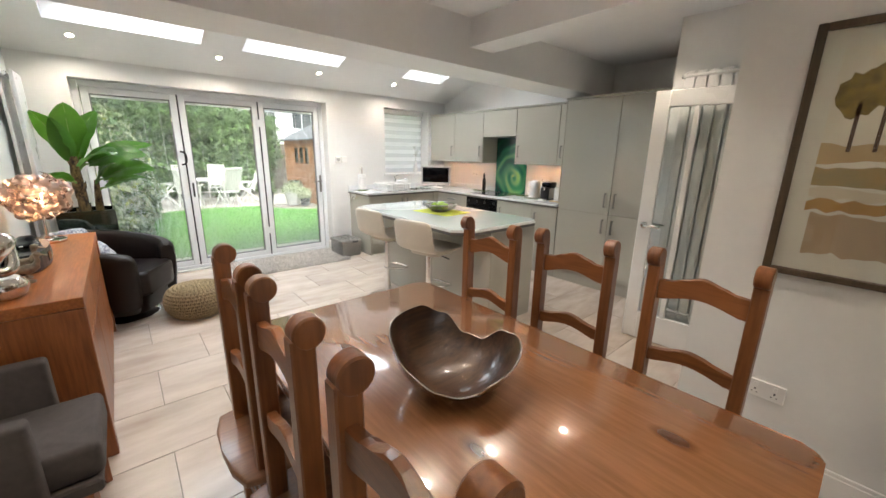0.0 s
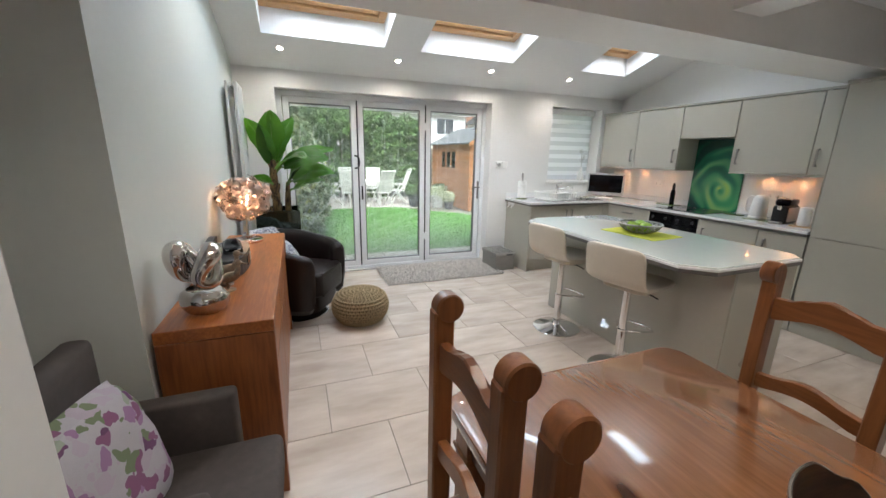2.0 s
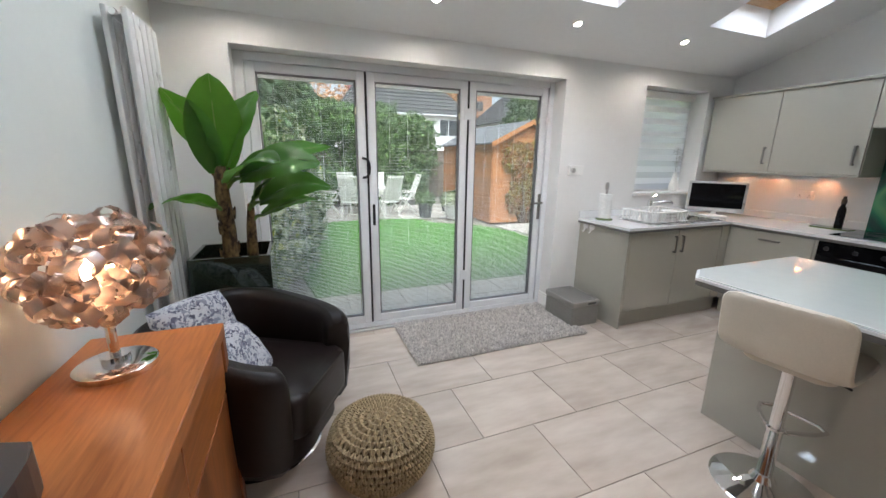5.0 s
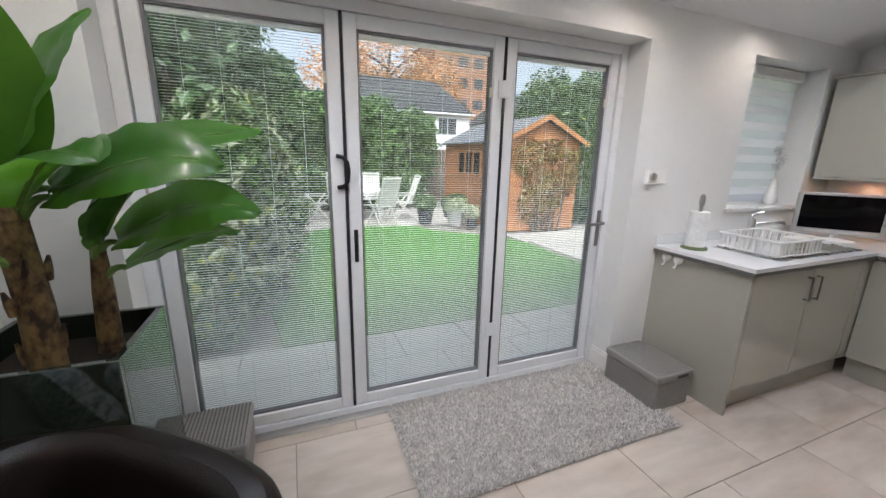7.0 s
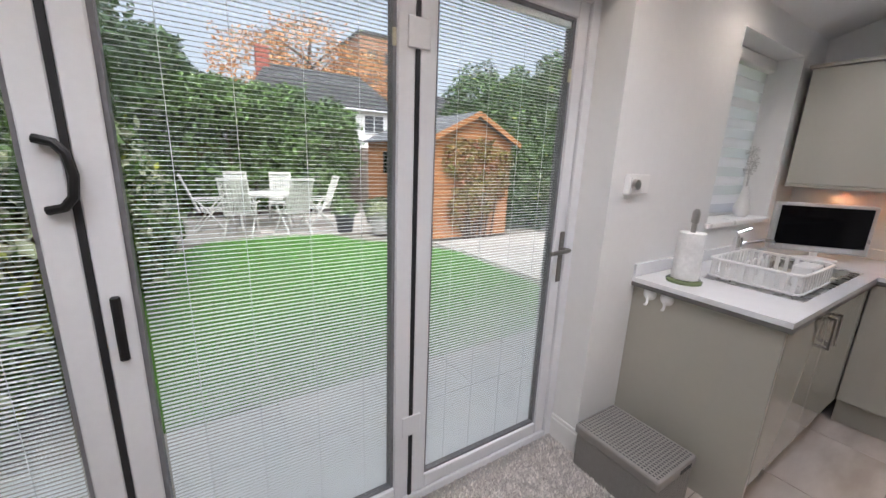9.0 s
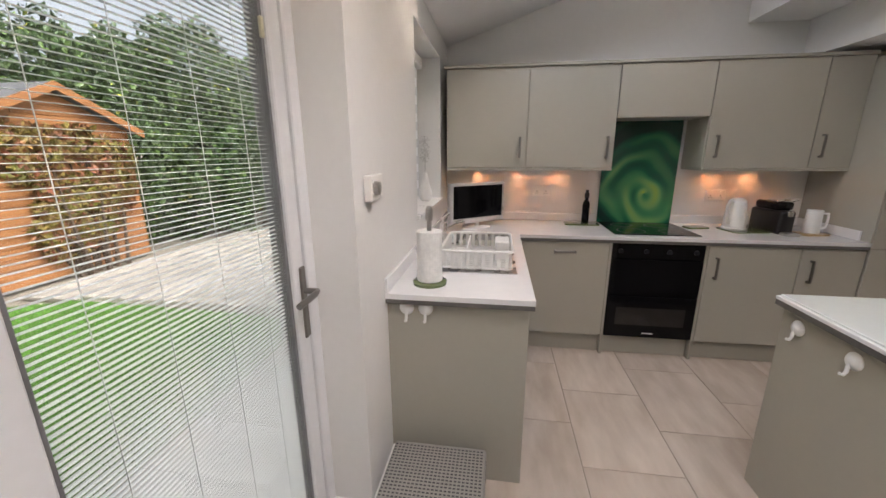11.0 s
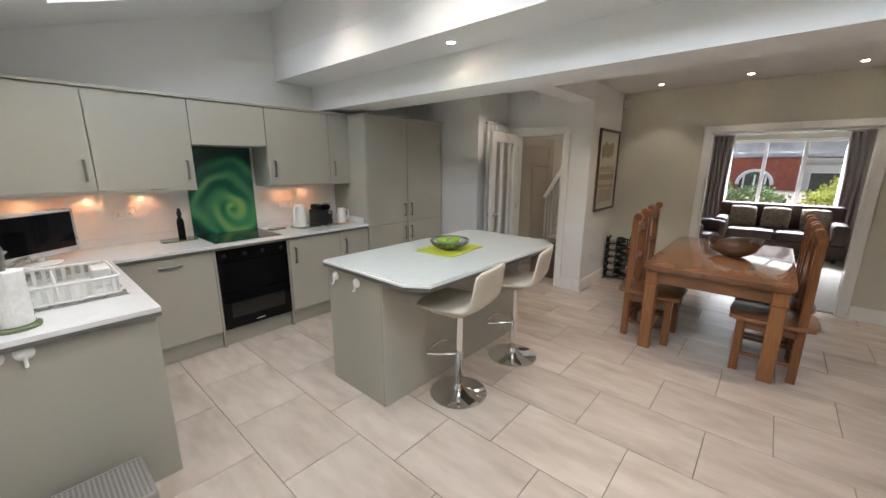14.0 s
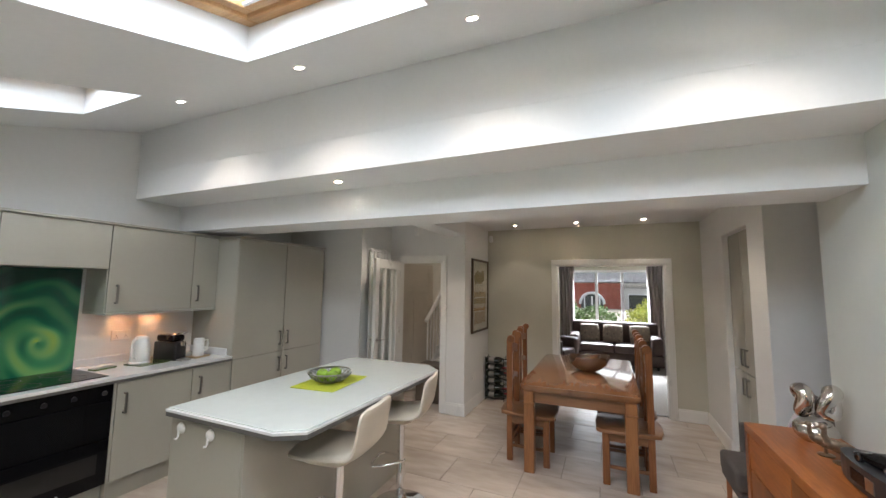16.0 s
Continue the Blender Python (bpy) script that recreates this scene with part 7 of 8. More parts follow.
SOFA = material("dark_brown_sofa", (0.07, 0.04, 0.03), 0.6, scale=12, vary=0.15, fine=150, bump=0.15)
CUSH_GOLD = patterned("bronze_cushion", (0.26, 0.22, 0.17), [(0.16, 0.13, 0.10), (0.32, 0.27, 0.20), (0.21, 0.18, 0.14)], 16, 0.4)


def sofa(m, w, label, seats):
    s = thing("sofa", m, label, "sofa")
    part("base", boxes((-w / 2, w / 2, -0.42, 0.36, 0.06, 0.28), bevel=0.02, seg=2), SOFA, s, smooth=True)
    part("backrest", boxes((-w / 2 + 0.02, w / 2 - 0.02, -0.44, -0.24, 0.28, 0.86), bevel=0.06, seg=4), SOFA, s, smooth=True)
    for sg in (-1, 1):
        part("arm", boxes((sg * (w / 2 - 0.10) - 0.10, sg * (w / 2 - 0.10) + 0.10, -0.42, 0.38, 0.28, 0.62), bevel=0.06, seg=4), SOFA, s, smooth=True)
    iw = (w - 0.42) / seats
    for i in range(seats):
        x = -w / 2 + 0.21 + iw * (i + 0.5)
        part("seat_cushion", boxes((x - iw / 2 + 0.005, x + iw / 2 - 0.005, -0.24, 0.38, 0.282, 0.44), bevel=0.04, seg=4), SOFA, s, smooth=True)
    for sx in (-1, 1):
        for sy in (-0.36, 0.30):
            part("foot", rod(bmesh.new(), (sx * (w / 2 - 0.1), sy, 0.0), (sx * (w / 2 - 0.1), sy, 0.06), 0.025, None, 10), BLACK, s)
    return s


SM = pose(0.48, -3.85, 0.004, 0, 0, 0)
sofa(SM, 1.75, "dark brown velvet sofa under the front window", 2)
for x, r in ((-0.50, 6), (0.02, -4), (0.48, 8)):
    cushion(SM @ pose(x, -0.13, 0.62, -68, 0, r), CUSH_GOLD, "bronze patterned square cushion on the brown sofa", 0.40, 0.14)
AM = pose(1.62, -2.75, 0.004, 0, 0, 70)
sofa(AM, 0.92, "dark brown armchair beside the sitting room doorway", 1)
cushion(AM @ pose(0.0, -0.13, 0.62, -68, 0, 0), CUSH_GOLD, "bronze patterned square cushion on the brown armchair", 0.38, 0.14)

# ---- garden ----
GZ = -0.10
GRASS = material("lawn_soil", (0.11, 0.24, 0.03), 0.9, scale=2.5, vary=0.2, second=(0.06, 0.15, 0.018), fine=50, bump=0.5, bump_scale=80)
PAVE = material("buff_paving", (0.50, 0.45, 0.39), 0.85, scale=4, vary=0.15, fine=60, bump=0.2, bump_scale=90, island=0.1)
GRAVEL = material("garden_ground", (0.30, 0.26, 0.21), 0.95, scale=6, vary=0.2, fine=80, bump=0.5, bump_scale=60)
bm = bmesh.new()
bm.faces.new([bm.verts.new(p) for p in ((-900, 5.6, GZ - 0.05), (900, 5.6, GZ - 0.05), (900, 1500, GZ - 0.05), (-900, 1500, GZ - 0.05))])
bm.faces.new([bm.verts.new(p) for p in ((-900, -900, GZ - 0.05), (900, -900, GZ - 0.05), (900, -4.9, GZ - 0.05), (-900, -4.9, GZ - 0.05))])
structure("ground", bm, GRAVEL, "earth and gravel ground around the house", "ground")
lawn_edge = [(0.30, 6.55), (4.35, 6.55), (4.45, 7.7), (4.5, 9.3), (4.1, 10.1), (3.3, 10.8), (2.9, 11.55), (1.9, 11.75), (0.9, 11.6), (0.45, 10.9), (0.15, 9.5), (0.1, 7.8)]
structure("lawn", prism(bmesh.new(), lawn_edge, GZ - 0.05, GZ), GRASS, "short green garden lawn", "lawn")
verts, faces = [], []
rg_ = random.Random(3)


def inside(x, y, poly):
    hit, j = False, len(poly) - 1
    for i in range(len(poly)):
        (xi, yi), (xj, yj) = poly[i], poly[j]
        if (yi > y) != (yj > y) and x < (xj - xi) * (y - yi) / (yj - yi) + xi:
            hit = not hit
        j = i
    return hit


while len(faces) < 42000:
    x, y = rg_.uniform(0.1, 4.5), rg_.uniform(6.55, 11.75)
    if not inside(x, y, lawn_edge):
        continue
    a, h, ln = rg_.uniform(0, 6.28), rg_.uniform(0.018, 0.042), rg_.uniform(0.0, 0.02)
    i = len(verts)
    c, s = math.cos(a) * 0.004, math.sin(a) * 0.004
    verts += [(x - c, y - s, GZ), (x + c, y + s, GZ), (x - s * 5 * ln * 50, y + c * 5 * ln * 50, GZ + h)]
    faces.append((i, i + 1, i + 2))
BLADE = material("grass_blades", (0.15, 0.40, 0.045), 0.7, scale=3, vary=0.3, second=(0.09, 0.28, 0.03), fine=40, island=0.35)
me = bpy.data.meshes.new("grass")
me.from_pydata(verts, [], faces)
me.materials.append(BLADE)
tagged(new("grass", me), "short green grass blades of the lawn", "grass", "", "stuff")

pv = tagged(new("patio"), "buff stone slabs outside the doors and round the lawn", "patio", "", "structure")
slab_me = {}


def paving(x0, x1, y0, y1, w, d, skip=None):
    y, r = y0, 0
    while y < y1 - 0.01:
        x = x0 - (w / 2 if r % 2 else 0)
        while x < x1 - 0.01:
            a, b = max(x, x0), min(x + w, x1)
            if b - a > 0.05 and not (skip and inside((a + b) / 2, y + d / 2, skip)):
                key = (round(b - a, 2), d)
                if key not in slab_me:
                    bm = boxes((-(b - a) / 2 + 0.005, (b - a) / 2 - 0.005, -d / 2 + 0.005, d / 2 - 0.005, -0.04, 0.0), bevel=0.004)
                    m_ = bpy.data.meshes.new("slab")
                    bm.to_mesh(m_)
                    bm.free()
                    m_.materials.append(PAVE)
                    slab_me[key] = m_
                o = new("slab", slab_me[key])
                o.parent = pv
                o.location = ((a + b) / 2, y + d / 2, GZ + 0.004 + rg_.uniform(-0.002, 0.002))
            x += w
        y += d
        r += 1


paving(-1.5, 8.1, 5.62, 6.52, 0.6, 0.45)
paving(4.5, 9.3, 6.52, 10.12, 0.6, 0.45)
paving(-0.4, 4.7, 11.6, 14.3, 0.6, 0.45, lawn_edge)

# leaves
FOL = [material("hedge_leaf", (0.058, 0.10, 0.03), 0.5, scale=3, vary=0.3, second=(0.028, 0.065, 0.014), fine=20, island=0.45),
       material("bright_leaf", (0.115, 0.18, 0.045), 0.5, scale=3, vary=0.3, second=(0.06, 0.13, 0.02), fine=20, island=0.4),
       material("pale_flower_leaf", (0.42, 0.42, 0.28), 0.6, scale=4, vary=0.2, second=(0.25, 0.30, 0.14), fine=20, island=0.3),
       material("autumn_leaf", (0.58, 0.30, 0.11), 0.6, scale=1, vary=0.3, second=(0.42, 0.19, 0.07), fine=10, island=0.4),
       material("creeper_leaf", (0.20, 0.24, 0.04), 0.5, scale=4, vary=0.3, second=(0.24, 0.08, 0.03), fine=20, island=0.4),
       material("yellow_leaf", (0.50, 0.46, 0.05), 0.5, scale=4, vary=0.3, second=(0.20, 0.28, 0.04), fine=20, island=0.3)]
RED_LEAF = material("red_creeper_leaf", (0.30, 0.07, 0.04), 0.5, scale=4, vary=0.3, second=(0.16, 0.10, 0.03), fine=20, island=0.4)
BARK = material("bark", (0.11, 0.075, 0.05), 0.9, scale=12, vary=0.3, bump=0.6, bump_scale=40, stretch=(1, 1, 0.3))
TWIG = material("dark_twigs", (0.035, 0.04, 0.02), 0.9, scale=12, vary=0.3)


def leaves(clumps, count, size, seed):
    """Folded leaves scattered through ellipsoid clumps (centre, radii), thick near the skin."""
    g = np.random.default_rng(seed)
    vol = np.array([c[3] * c[4] + c[4] * c[5] + c[3] * c[5] for c in clumps])
    which = g.choice(len(clumps), count, p=vol / vol.sum())
    c = np.array(clumps)[which]
    d = g.normal(size=(count, 3))
    d /= np.linalg.norm(d, axis=1)[:, None]
    r = g.uniform(0.55, 1.06, count) ** 0.6
    bumpy = 1 + 0.16 * np.sin(d[:, 0] * 7 + c[:, 0] * 3) * np.sin(d[:, 1] * 6 + c[:, 1]) + 0.1 * np.sin(d[:, 2] * 11 + c[:, 0] * 5)
    p = c[:, :3] + d * c[:, 3:6] * (r * bumpy)[:, None]
    ax = g.normal(size=(count, 3)) + np.array([0, 0, -0.4])
    ax /= np.linalg.norm(ax, axis=1)[:, None]
    sd = np.cross(ax, d + g.normal(size=(count, 3)) * 0.5)
    sd /= np.maximum(np.linalg.norm(sd, axis=1), 1e-3)[:, None]
    nn = np.cross(ax, sd)
    s = (size * g.uniform(0.6, 1.35, count))[:, None]
    v = np.stack([p - ax * s, p + sd * s * 0.5 + nn * s * 0.15, p + ax * s, p - sd * s * 0.5 + nn * s * 0.15], 1).reshape(-1, 3)
    i = np.arange(count) * 4
    f = np.concatenate([np.stack([i, i + 1, i + 2], 1), np.stack([i, i + 2, i + 3], 1)])
    return v, f


def foliage(parent, clumps, count, size, mat, seed, name="crown"):
    v, f = leaves(clumps, count, size, seed)
    me = bpy.data.meshes.new(name)
    me.from_pydata(v.tolist(), [], f.tolist())
    me.materials.append(mat)
    ob = new(name, me)
    ob.parent = parent
    ob["kind"] = "stuff"
    return ob


def shrub(name, base, clumps, count, size, mat, label, seed, extra=(), stems=5, category="shrub"):
    """Clumps are in world metres; stems rise from the base into each clump."""
    t = thing(name, pose(*base), label, category)
    loc = [(c[0] - base[0], c[1] - base[1], c[2] - base[2], *c[3:]) for c in clumps]
    bm = bmesh.new()
    q = random.Random(seed)
    for c in loc:
        for k in range(stems):
            tip = Vector(c[:3]) + Vector((q.uniform(-0.5, 0.5) * c[3], q.uniform(-0.5, 0.5) * c[4], q.uniform(0, 0.7) * c[5]))
            root = Vector((c[0] * 0.6 + q.uniform(-0.1, 0.1), c[1] * 0.6 + q.uniform(-0.1, 0.1), -0.05))
            mid = (root + tip) / 2 + Vector((q.uniform(-0.1, 0.1), q.uniform(-0.1, 0.1), 0.1))
            tube(bm, [root, mid, tip], 0.02, 5, radii=[0.03, 0.018, 0.005])
    part("branches", bm, BARK, t)
    foliage(t, loc, count, size, mat, seed)
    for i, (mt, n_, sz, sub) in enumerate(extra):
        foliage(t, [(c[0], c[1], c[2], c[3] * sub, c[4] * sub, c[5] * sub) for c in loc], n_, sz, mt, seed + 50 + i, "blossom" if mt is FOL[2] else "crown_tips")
    return t


def clump_wall(x0, x1, y0, y1, z0, z1, step, r, seed):
    q = random.Random(seed)
    out = []
    nx, ny, nz = max(1, round((x1 - x0) / step)), max(1, round((y1 - y0) / step)), max(1, round((z1 - z0) / step))
    for i in range(nx):
        for j in range(ny):
            for k in range(nz):
                out.append((x0 + (i + 0.5) * (x1 - x0) / nx + q.uniform(-0.2, 0.2), y0 + (j + 0.5) * (y1 - y0) / ny + q.uniform(-0.2, 0.2),
                            z0 + (k + 0.5) * (z1 - z0) / nz + q.uniform(-0.15, 0.15), r * q.uniform(0.8, 1.2), r * q.uniform(0.8, 1.2), r * q.uniform(0.8, 1.2)))
    return out


shrub("laurel_hedge", (-1.2, 10.5, GZ), clump_wall(-2.2, -0.3, 7.0, 14.5, 0.2, 4.6, 1.25, 0.95, 5), 30000, 0.07, FOL[0], "tall dense dark green laurel hedge beside the lawn", 11, stems=2, category="hedge")
shrub("flowering_shrub", (-0.1, 8.4, GZ), [(-0.15, 7.6, 0.65, 0.5, 0.6, 0.7), (-0.05, 8.5, 0.9, 0.5, 0.6, 0.8), (-0.1, 9.3, 0.8, 0.5, 0.6, 0.8), (-0.2, 8.2, 1.5, 0.5, 0.7, 0.55), (0.2, 9.9, 0.6, 0.45, 0.5, 0.6), (-0.25, 7.3, 1.2, 0.5, 0.5, 0.5), (0.1, 8.7, 0.7, 0.5, 0.6, 0.75)], 12000, 0.055, FOL[1],
      "leafy border shrub with pale flower heads", 21, [(FOL[2], 5000, 0.05, 1.04), (FOL[0], 4000, 0.06, 0.95)])
shrub("variegated_shrub", (0.1, 8.7, GZ), [(0.05, 8.4, 1.45, 0.35, 0.45, 0.42), (0.15, 8.9, 1.25, 0.35, 0.45, 0.45), (-0.1, 8.3, 1.75, 0.35, 0.4, 0.35), (0.2, 9.4, 1.0, 0.35, 0.4, 0.4), (0.0, 7.5, 0.3, 0.4, 0.5, 0.42), (-0.3, 6.9, 0.3, 0.4, 0.45, 0.42), (-0.2, 7.2, 0.8, 0.4, 0.5, 0.42)], 5500, 0.055, FOL[1],
      "variegated shrub with creamy yellow leaf tips", 23, [(FOL[5], 1200, 0.055, 1.02), (FOL[2], 3800, 0.06, 1.05)])
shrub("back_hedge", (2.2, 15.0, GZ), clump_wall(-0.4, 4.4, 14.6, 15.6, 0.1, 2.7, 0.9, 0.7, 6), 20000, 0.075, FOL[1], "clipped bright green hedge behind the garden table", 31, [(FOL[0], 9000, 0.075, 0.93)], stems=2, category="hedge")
shrub("corner_tree", (1.3, 16.0, GZ), [(1.0, 15.6, 2.6, 1.1, 0.7, 0.6), (2.6, 15.8, 2.4, 1.0, 0.7, 0.6), (3.4, 15.6, 2.2, 0.8, 0.7, 0.6), (0.1, 15.6, 3.2, 0.8, 0.7, 0.9)], 12000, 0.07, FOL[0], "loose leafy shrub rising above the hedge", 37, [(FOL[1], 4000, 0.07, 1.0)], category="shrub")
shrub("holly_bush", (7.6, 12.0, GZ), [(7.3, 11.2, 1.3, 0.9, 0.9, 1.4), (8.3, 10.6, 1.2, 1.0, 1.0, 1.3), (7.9, 11.8, 2.6, 1.1, 1.0, 1.1), (6.9, 12.2, 2.6, 0.9, 0.9, 1.0), (9.2, 9.8, 1.5, 1.0, 1.0, 1.5), (8.6, 11.0, 2.9, 1.0, 1.0, 1.0), (9.6, 8.6, 1.5, 0.9, 1.0, 1.6), (9.8, 9.4, 2.9, 1.0, 1.0, 1.1)], 34000, 0.06, FOL[0],
      "dense green bushes beside the garden shed", 41, [(FOL[1], 14000, 0.06, 1.0), (FOL[5], 700, 0.05, 1.03)], category="bush")

# timber shed
SHEDW = wood("orange_shiplap", (0.44, 0.19, 0.065), (0.31, 0.125, 0.042), "x", 5, 0.6, 0.0, 3, 0.12)
FELT = material("roofing_felt", (0.16, 0.16, 0.165), 0.9, bump=0.3)
SX0, SX1, SHY0, SHY1, EAVE, RIDGE = 4.54, 6.44, 10.4, 13.5, 1.90, 2.36
shd = thing("garden_shed", pose(0, 0, GZ), "orange timber shed with a felt gable roof", "shed")
smx = (SX0 + SX1) / 2
for s, x in ((-1, SX0), (1, SX1)):
    w_ = part("wall", boxes((x - 0.02, x + 0.02, SHY0 + 0.01, SHY1, 0, EAVE)), SHEDW, shd)
    for k in range(16):
        part("board", boxes((x + s * 0.02, x + s * 0.036, SHY0, SHY1, k * 0.12, k * 0.12 + 0.113), bevel=0.004), SHEDW, w_)
gw = part("wall", prism(bmesh.new(), [(SX0, 0), (SX1, 0), (SX1, EAVE), (smx, RIDGE), (SX0, EAVE)], 0, 0.04, Matrix(((1, 0, 0, 0), (0, 0, 1, SHY0), (0, 1, 0, 0), (0, 0, 0, 1)))), SHEDW, shd, "gable end wall")
for k in range(20):
    z = k * 0.12
    hw = (SX1 - SX0) / 2 if z < EAVE else max(0.05, (SX1 - SX0) / 2 * (RIDGE - z - 0.12) / (RIDGE - EAVE))
    part("board", boxes((smx - hw, smx + hw, SHY0 - 0.018, SHY0 - 0.001, z, z + 0.113), bevel=0.004), SHEDW, gw)
for s in (-1, 1):
    a = Vector((smx, 0, RIDGE + 0.04))
    b = Vector((smx + s * ((SX1 - SX0) / 2 + 0.14), 0, EAVE - 0.04))
    part("roof", prism(bmesh.new(), [(a.x, a.z), (b.x, b.z), (b.x, b.z + 0.04), (a.x, a.z + 0.04)][::s], SHY0 - 0.16, SHY1 + 0.1, Matrix(((1, 0, 0, 0), (0, 0, 1, 0), (0, 1, 0, 0), (0, 0, 0, 1)))), FELT, shd, "grey felt roof slope")
    part("barge_board", prism(bmesh.new(), [(a.x, a.z - 0.06), (b.x, b.z - 0.06), (b.x, b.z + 0.045), (a.x, a.z + 0.045)][::s], SHY0 - 0.185, SHY0 - 0.161, Matrix(((1, 0, 0, 0), (0, 0, 1, 0), (0, 1, 0, 0), (0, 0, 0, 1)))), SHEDW, shd, "pale barge board")
for k in range(3):
    y = SHY0 + 0.95 + k * 0.42
    wn_ = part("window", boxes((SX0 - 0.045, SX0 - 0.037, y, y + 0.36, 1.15, 1.68)), BLACK_GLASS, shd, "small dark shed window")
    bm = bmesh.new()
    for d in ((y - 0.02, y + 0.02, 1.13, 1.70), (y + 0.34, y + 0.38, 1.13, 1.70), (y + 0.02, y + 0.34, 1.13, 1.17), (y + 0.02, y + 0.34, 1.66, 1.70)):
        box(bm, SX0 - 0.058, SX0 - 0.0365, *d)
    part("frame", bm, SHEDW, wn_)
shrub("creeper", (5.7, 10.3, GZ), [(5.1, 10.32, 1.45, 0.35, 0.06, 0.35), (5.6, 10.32, 1.6, 0.4, 0.06, 0.25), (6.1, 10.32, 1.4, 0.35, 0.06, 0.3), (5.3, 10.32, 0.9, 0.25, 0.05, 0.5), (6.0, 10.32, 1.0, 0.35, 0.05, 0.45), (5.55, 10.32, 0.75, 0.5, 0.05, 0.5), (5.2, 10.32, 0.45, 0.3, 0.05, 0.35)], 3400, 0.06, FOL[4], "autumn-tinted creeper climbing the shed wall", 51, [(RED_LEAF, 1500, 0.06, 1.0)], stems=3, category="climber")

# white slatted garden chairs round an oval table
PALE = material("weathered_white_paint", (0.66, 0.64, 0.58), 0.6, scale=12, vary=0.06)
gt = thing("garden_table", pose(1.95, 12.75, GZ + 0.004), "white oval garden table on crossed legs", "table")
part("tabletop", prism(bmesh.new(), [(0.75 * math.cos(a), 0.5 * math.sin(a)) for a in np.linspace(0, 2 * math.pi, 33)[:-1]], 0.69, 0.72, bevel=0.006), PALE, gt)
for s in (-1, 1):
    for d in (-1, 1):
        part("leg", rod(bmesh.new(), (s * 0.45, -d * 0.32, 0.0), (s * 0.45, d * 0.32, 0.69), 0.025, None, 8), PALE, gt)
part("stretcher", rod(bmesh.new(), (-0.45, 0, 0.345), (0.45, 0, 0.345), 0.018, None, 8), PALE, gt)


def garden_chair():
    c = thing("garden_chair", I4, "white slatted folding garden armchair", "chair", "garden chairs round the table")
    for s in (-1, 1):
        part("front_leg", rod(bmesh.new(), (0.26, s * 0.25, 0.0), (-0.18, s * 0.25, 0.60), 0.018, None, 6), PALE, c)
        part("rear_leg", rod(bmesh.new(), (-0.28, s * 0.23, 0.0), (0.24, s * 0.23, 0.60), 0.018, None, 6), PALE, c)
        part("armrest", boxes((-0.24, 0.28, s * 0.27 - 0.025, s * 0.27 + 0.025, 0.60, 0.625), bevel=0.005), PALE, c)
        part("back_rail", rod(bmesh.new(), (-0.16, s * 0.22, 0.40), (-0.40, s * 0.22, 1.06), 0.018, None, 6), PALE, c)
    for i in range(7):
        x = 0.22 - i * 0.062
        part("seat_slat", boxes((x - 0.024, x + 0.024, -0.225, 0.225, 0.40, 0.415), bevel=0.003), PALE, c)
    for i in range(8):
        y = -0.18 + i * 0.0514
        bm = bmesh.new()
        box(bm, -0.008, 0.008, y - 0.019, y + 0.019, 0.0, 0.60, 0.003, pose(-0.175, 0, 0.45, 0, -20, 0))
        part("back_slat", bm, PALE, c)
    part("top_rail", boxes((-0.415, -0.385, -0.24, 0.24, 1.03, 1.08), bevel=0.006), PALE, c)
    return c


gc = garden_chair()
for x, y, a in ((0.95, 12.75, 5), (1.45, 12.0, 72), (2.35, 11.95, 110), (3.0, 12.6, 178), (1.6, 13.55, -80), (2.4, 13.55, -100)):
    if gc:
        gc.matrix_world = pose(x, y, GZ + 0.004, 0, 0, a)
        keep, gc = gc, None
    else:
        copy_thing(keep, pose(x, y, GZ + 0.004, 0, 0, a))

# pots by the shed
POT = material("pale_stone_pot", (0.42, 0.41, 0.38), 0.8, scale=12, vary=0.12, bump=0.2)
DARKPOT = material("dark_pot", (0.05, 0.05, 0.055), 0.6)
for x, y, r, h, mt, fm, lab, sd in ((3.9, 11.3, 0.22, 0.34, POT, FOL[2], "pale stone pot with silvery foliage on the patio", 61), (4.2, 11.9, 0.20, 0.36, POT, FOL[0], "pale stone pot with a small shrub by the shed", 62),
                                (3.3, 11.7, 0.2, 0.36, DARKPOT, FOL[1], "dark pot with leafy plants on the patio", 63), (4.15, 11.0, 0.15, 0.2, DARKPOT, FOL[2], "small dark pot with pale flowers by the shed", 64), (4.25, 12.6, 0.16, 0.24, DARKPOT, FOL[0], "small dark pot with a green plant by the shed", 65)):
    g = thing("plant_pot", pose(x, y, GZ + 0.004), lab, "plant pot")
    part("pot", lathe(bmesh.new(), [(r * 0.7, 0), (r * 0.72, 0.01), (r, h), (r * 1.06, h), (r * 1.06, h + 0.03), (r * 0.92, h + 0.03), (r * 0.9, h - 0.02), (0, h - 0.02)], 24), mt, g, smooth=True)
    foliage(g, [(0, 0, h + 0.12, r * 1.3, r * 1.3, 0.2)], 420, 0.04, fm, sd, "plant")
bdl = part("garden_kerb", boxes((4.52, 4.60, 6.6, 9.3, GZ - 0.05, GZ + 0.05), bevel=0.01), PAVE)
tagged(bdl, "stone kerb between lawn and patio", "kerb", "", "structure")

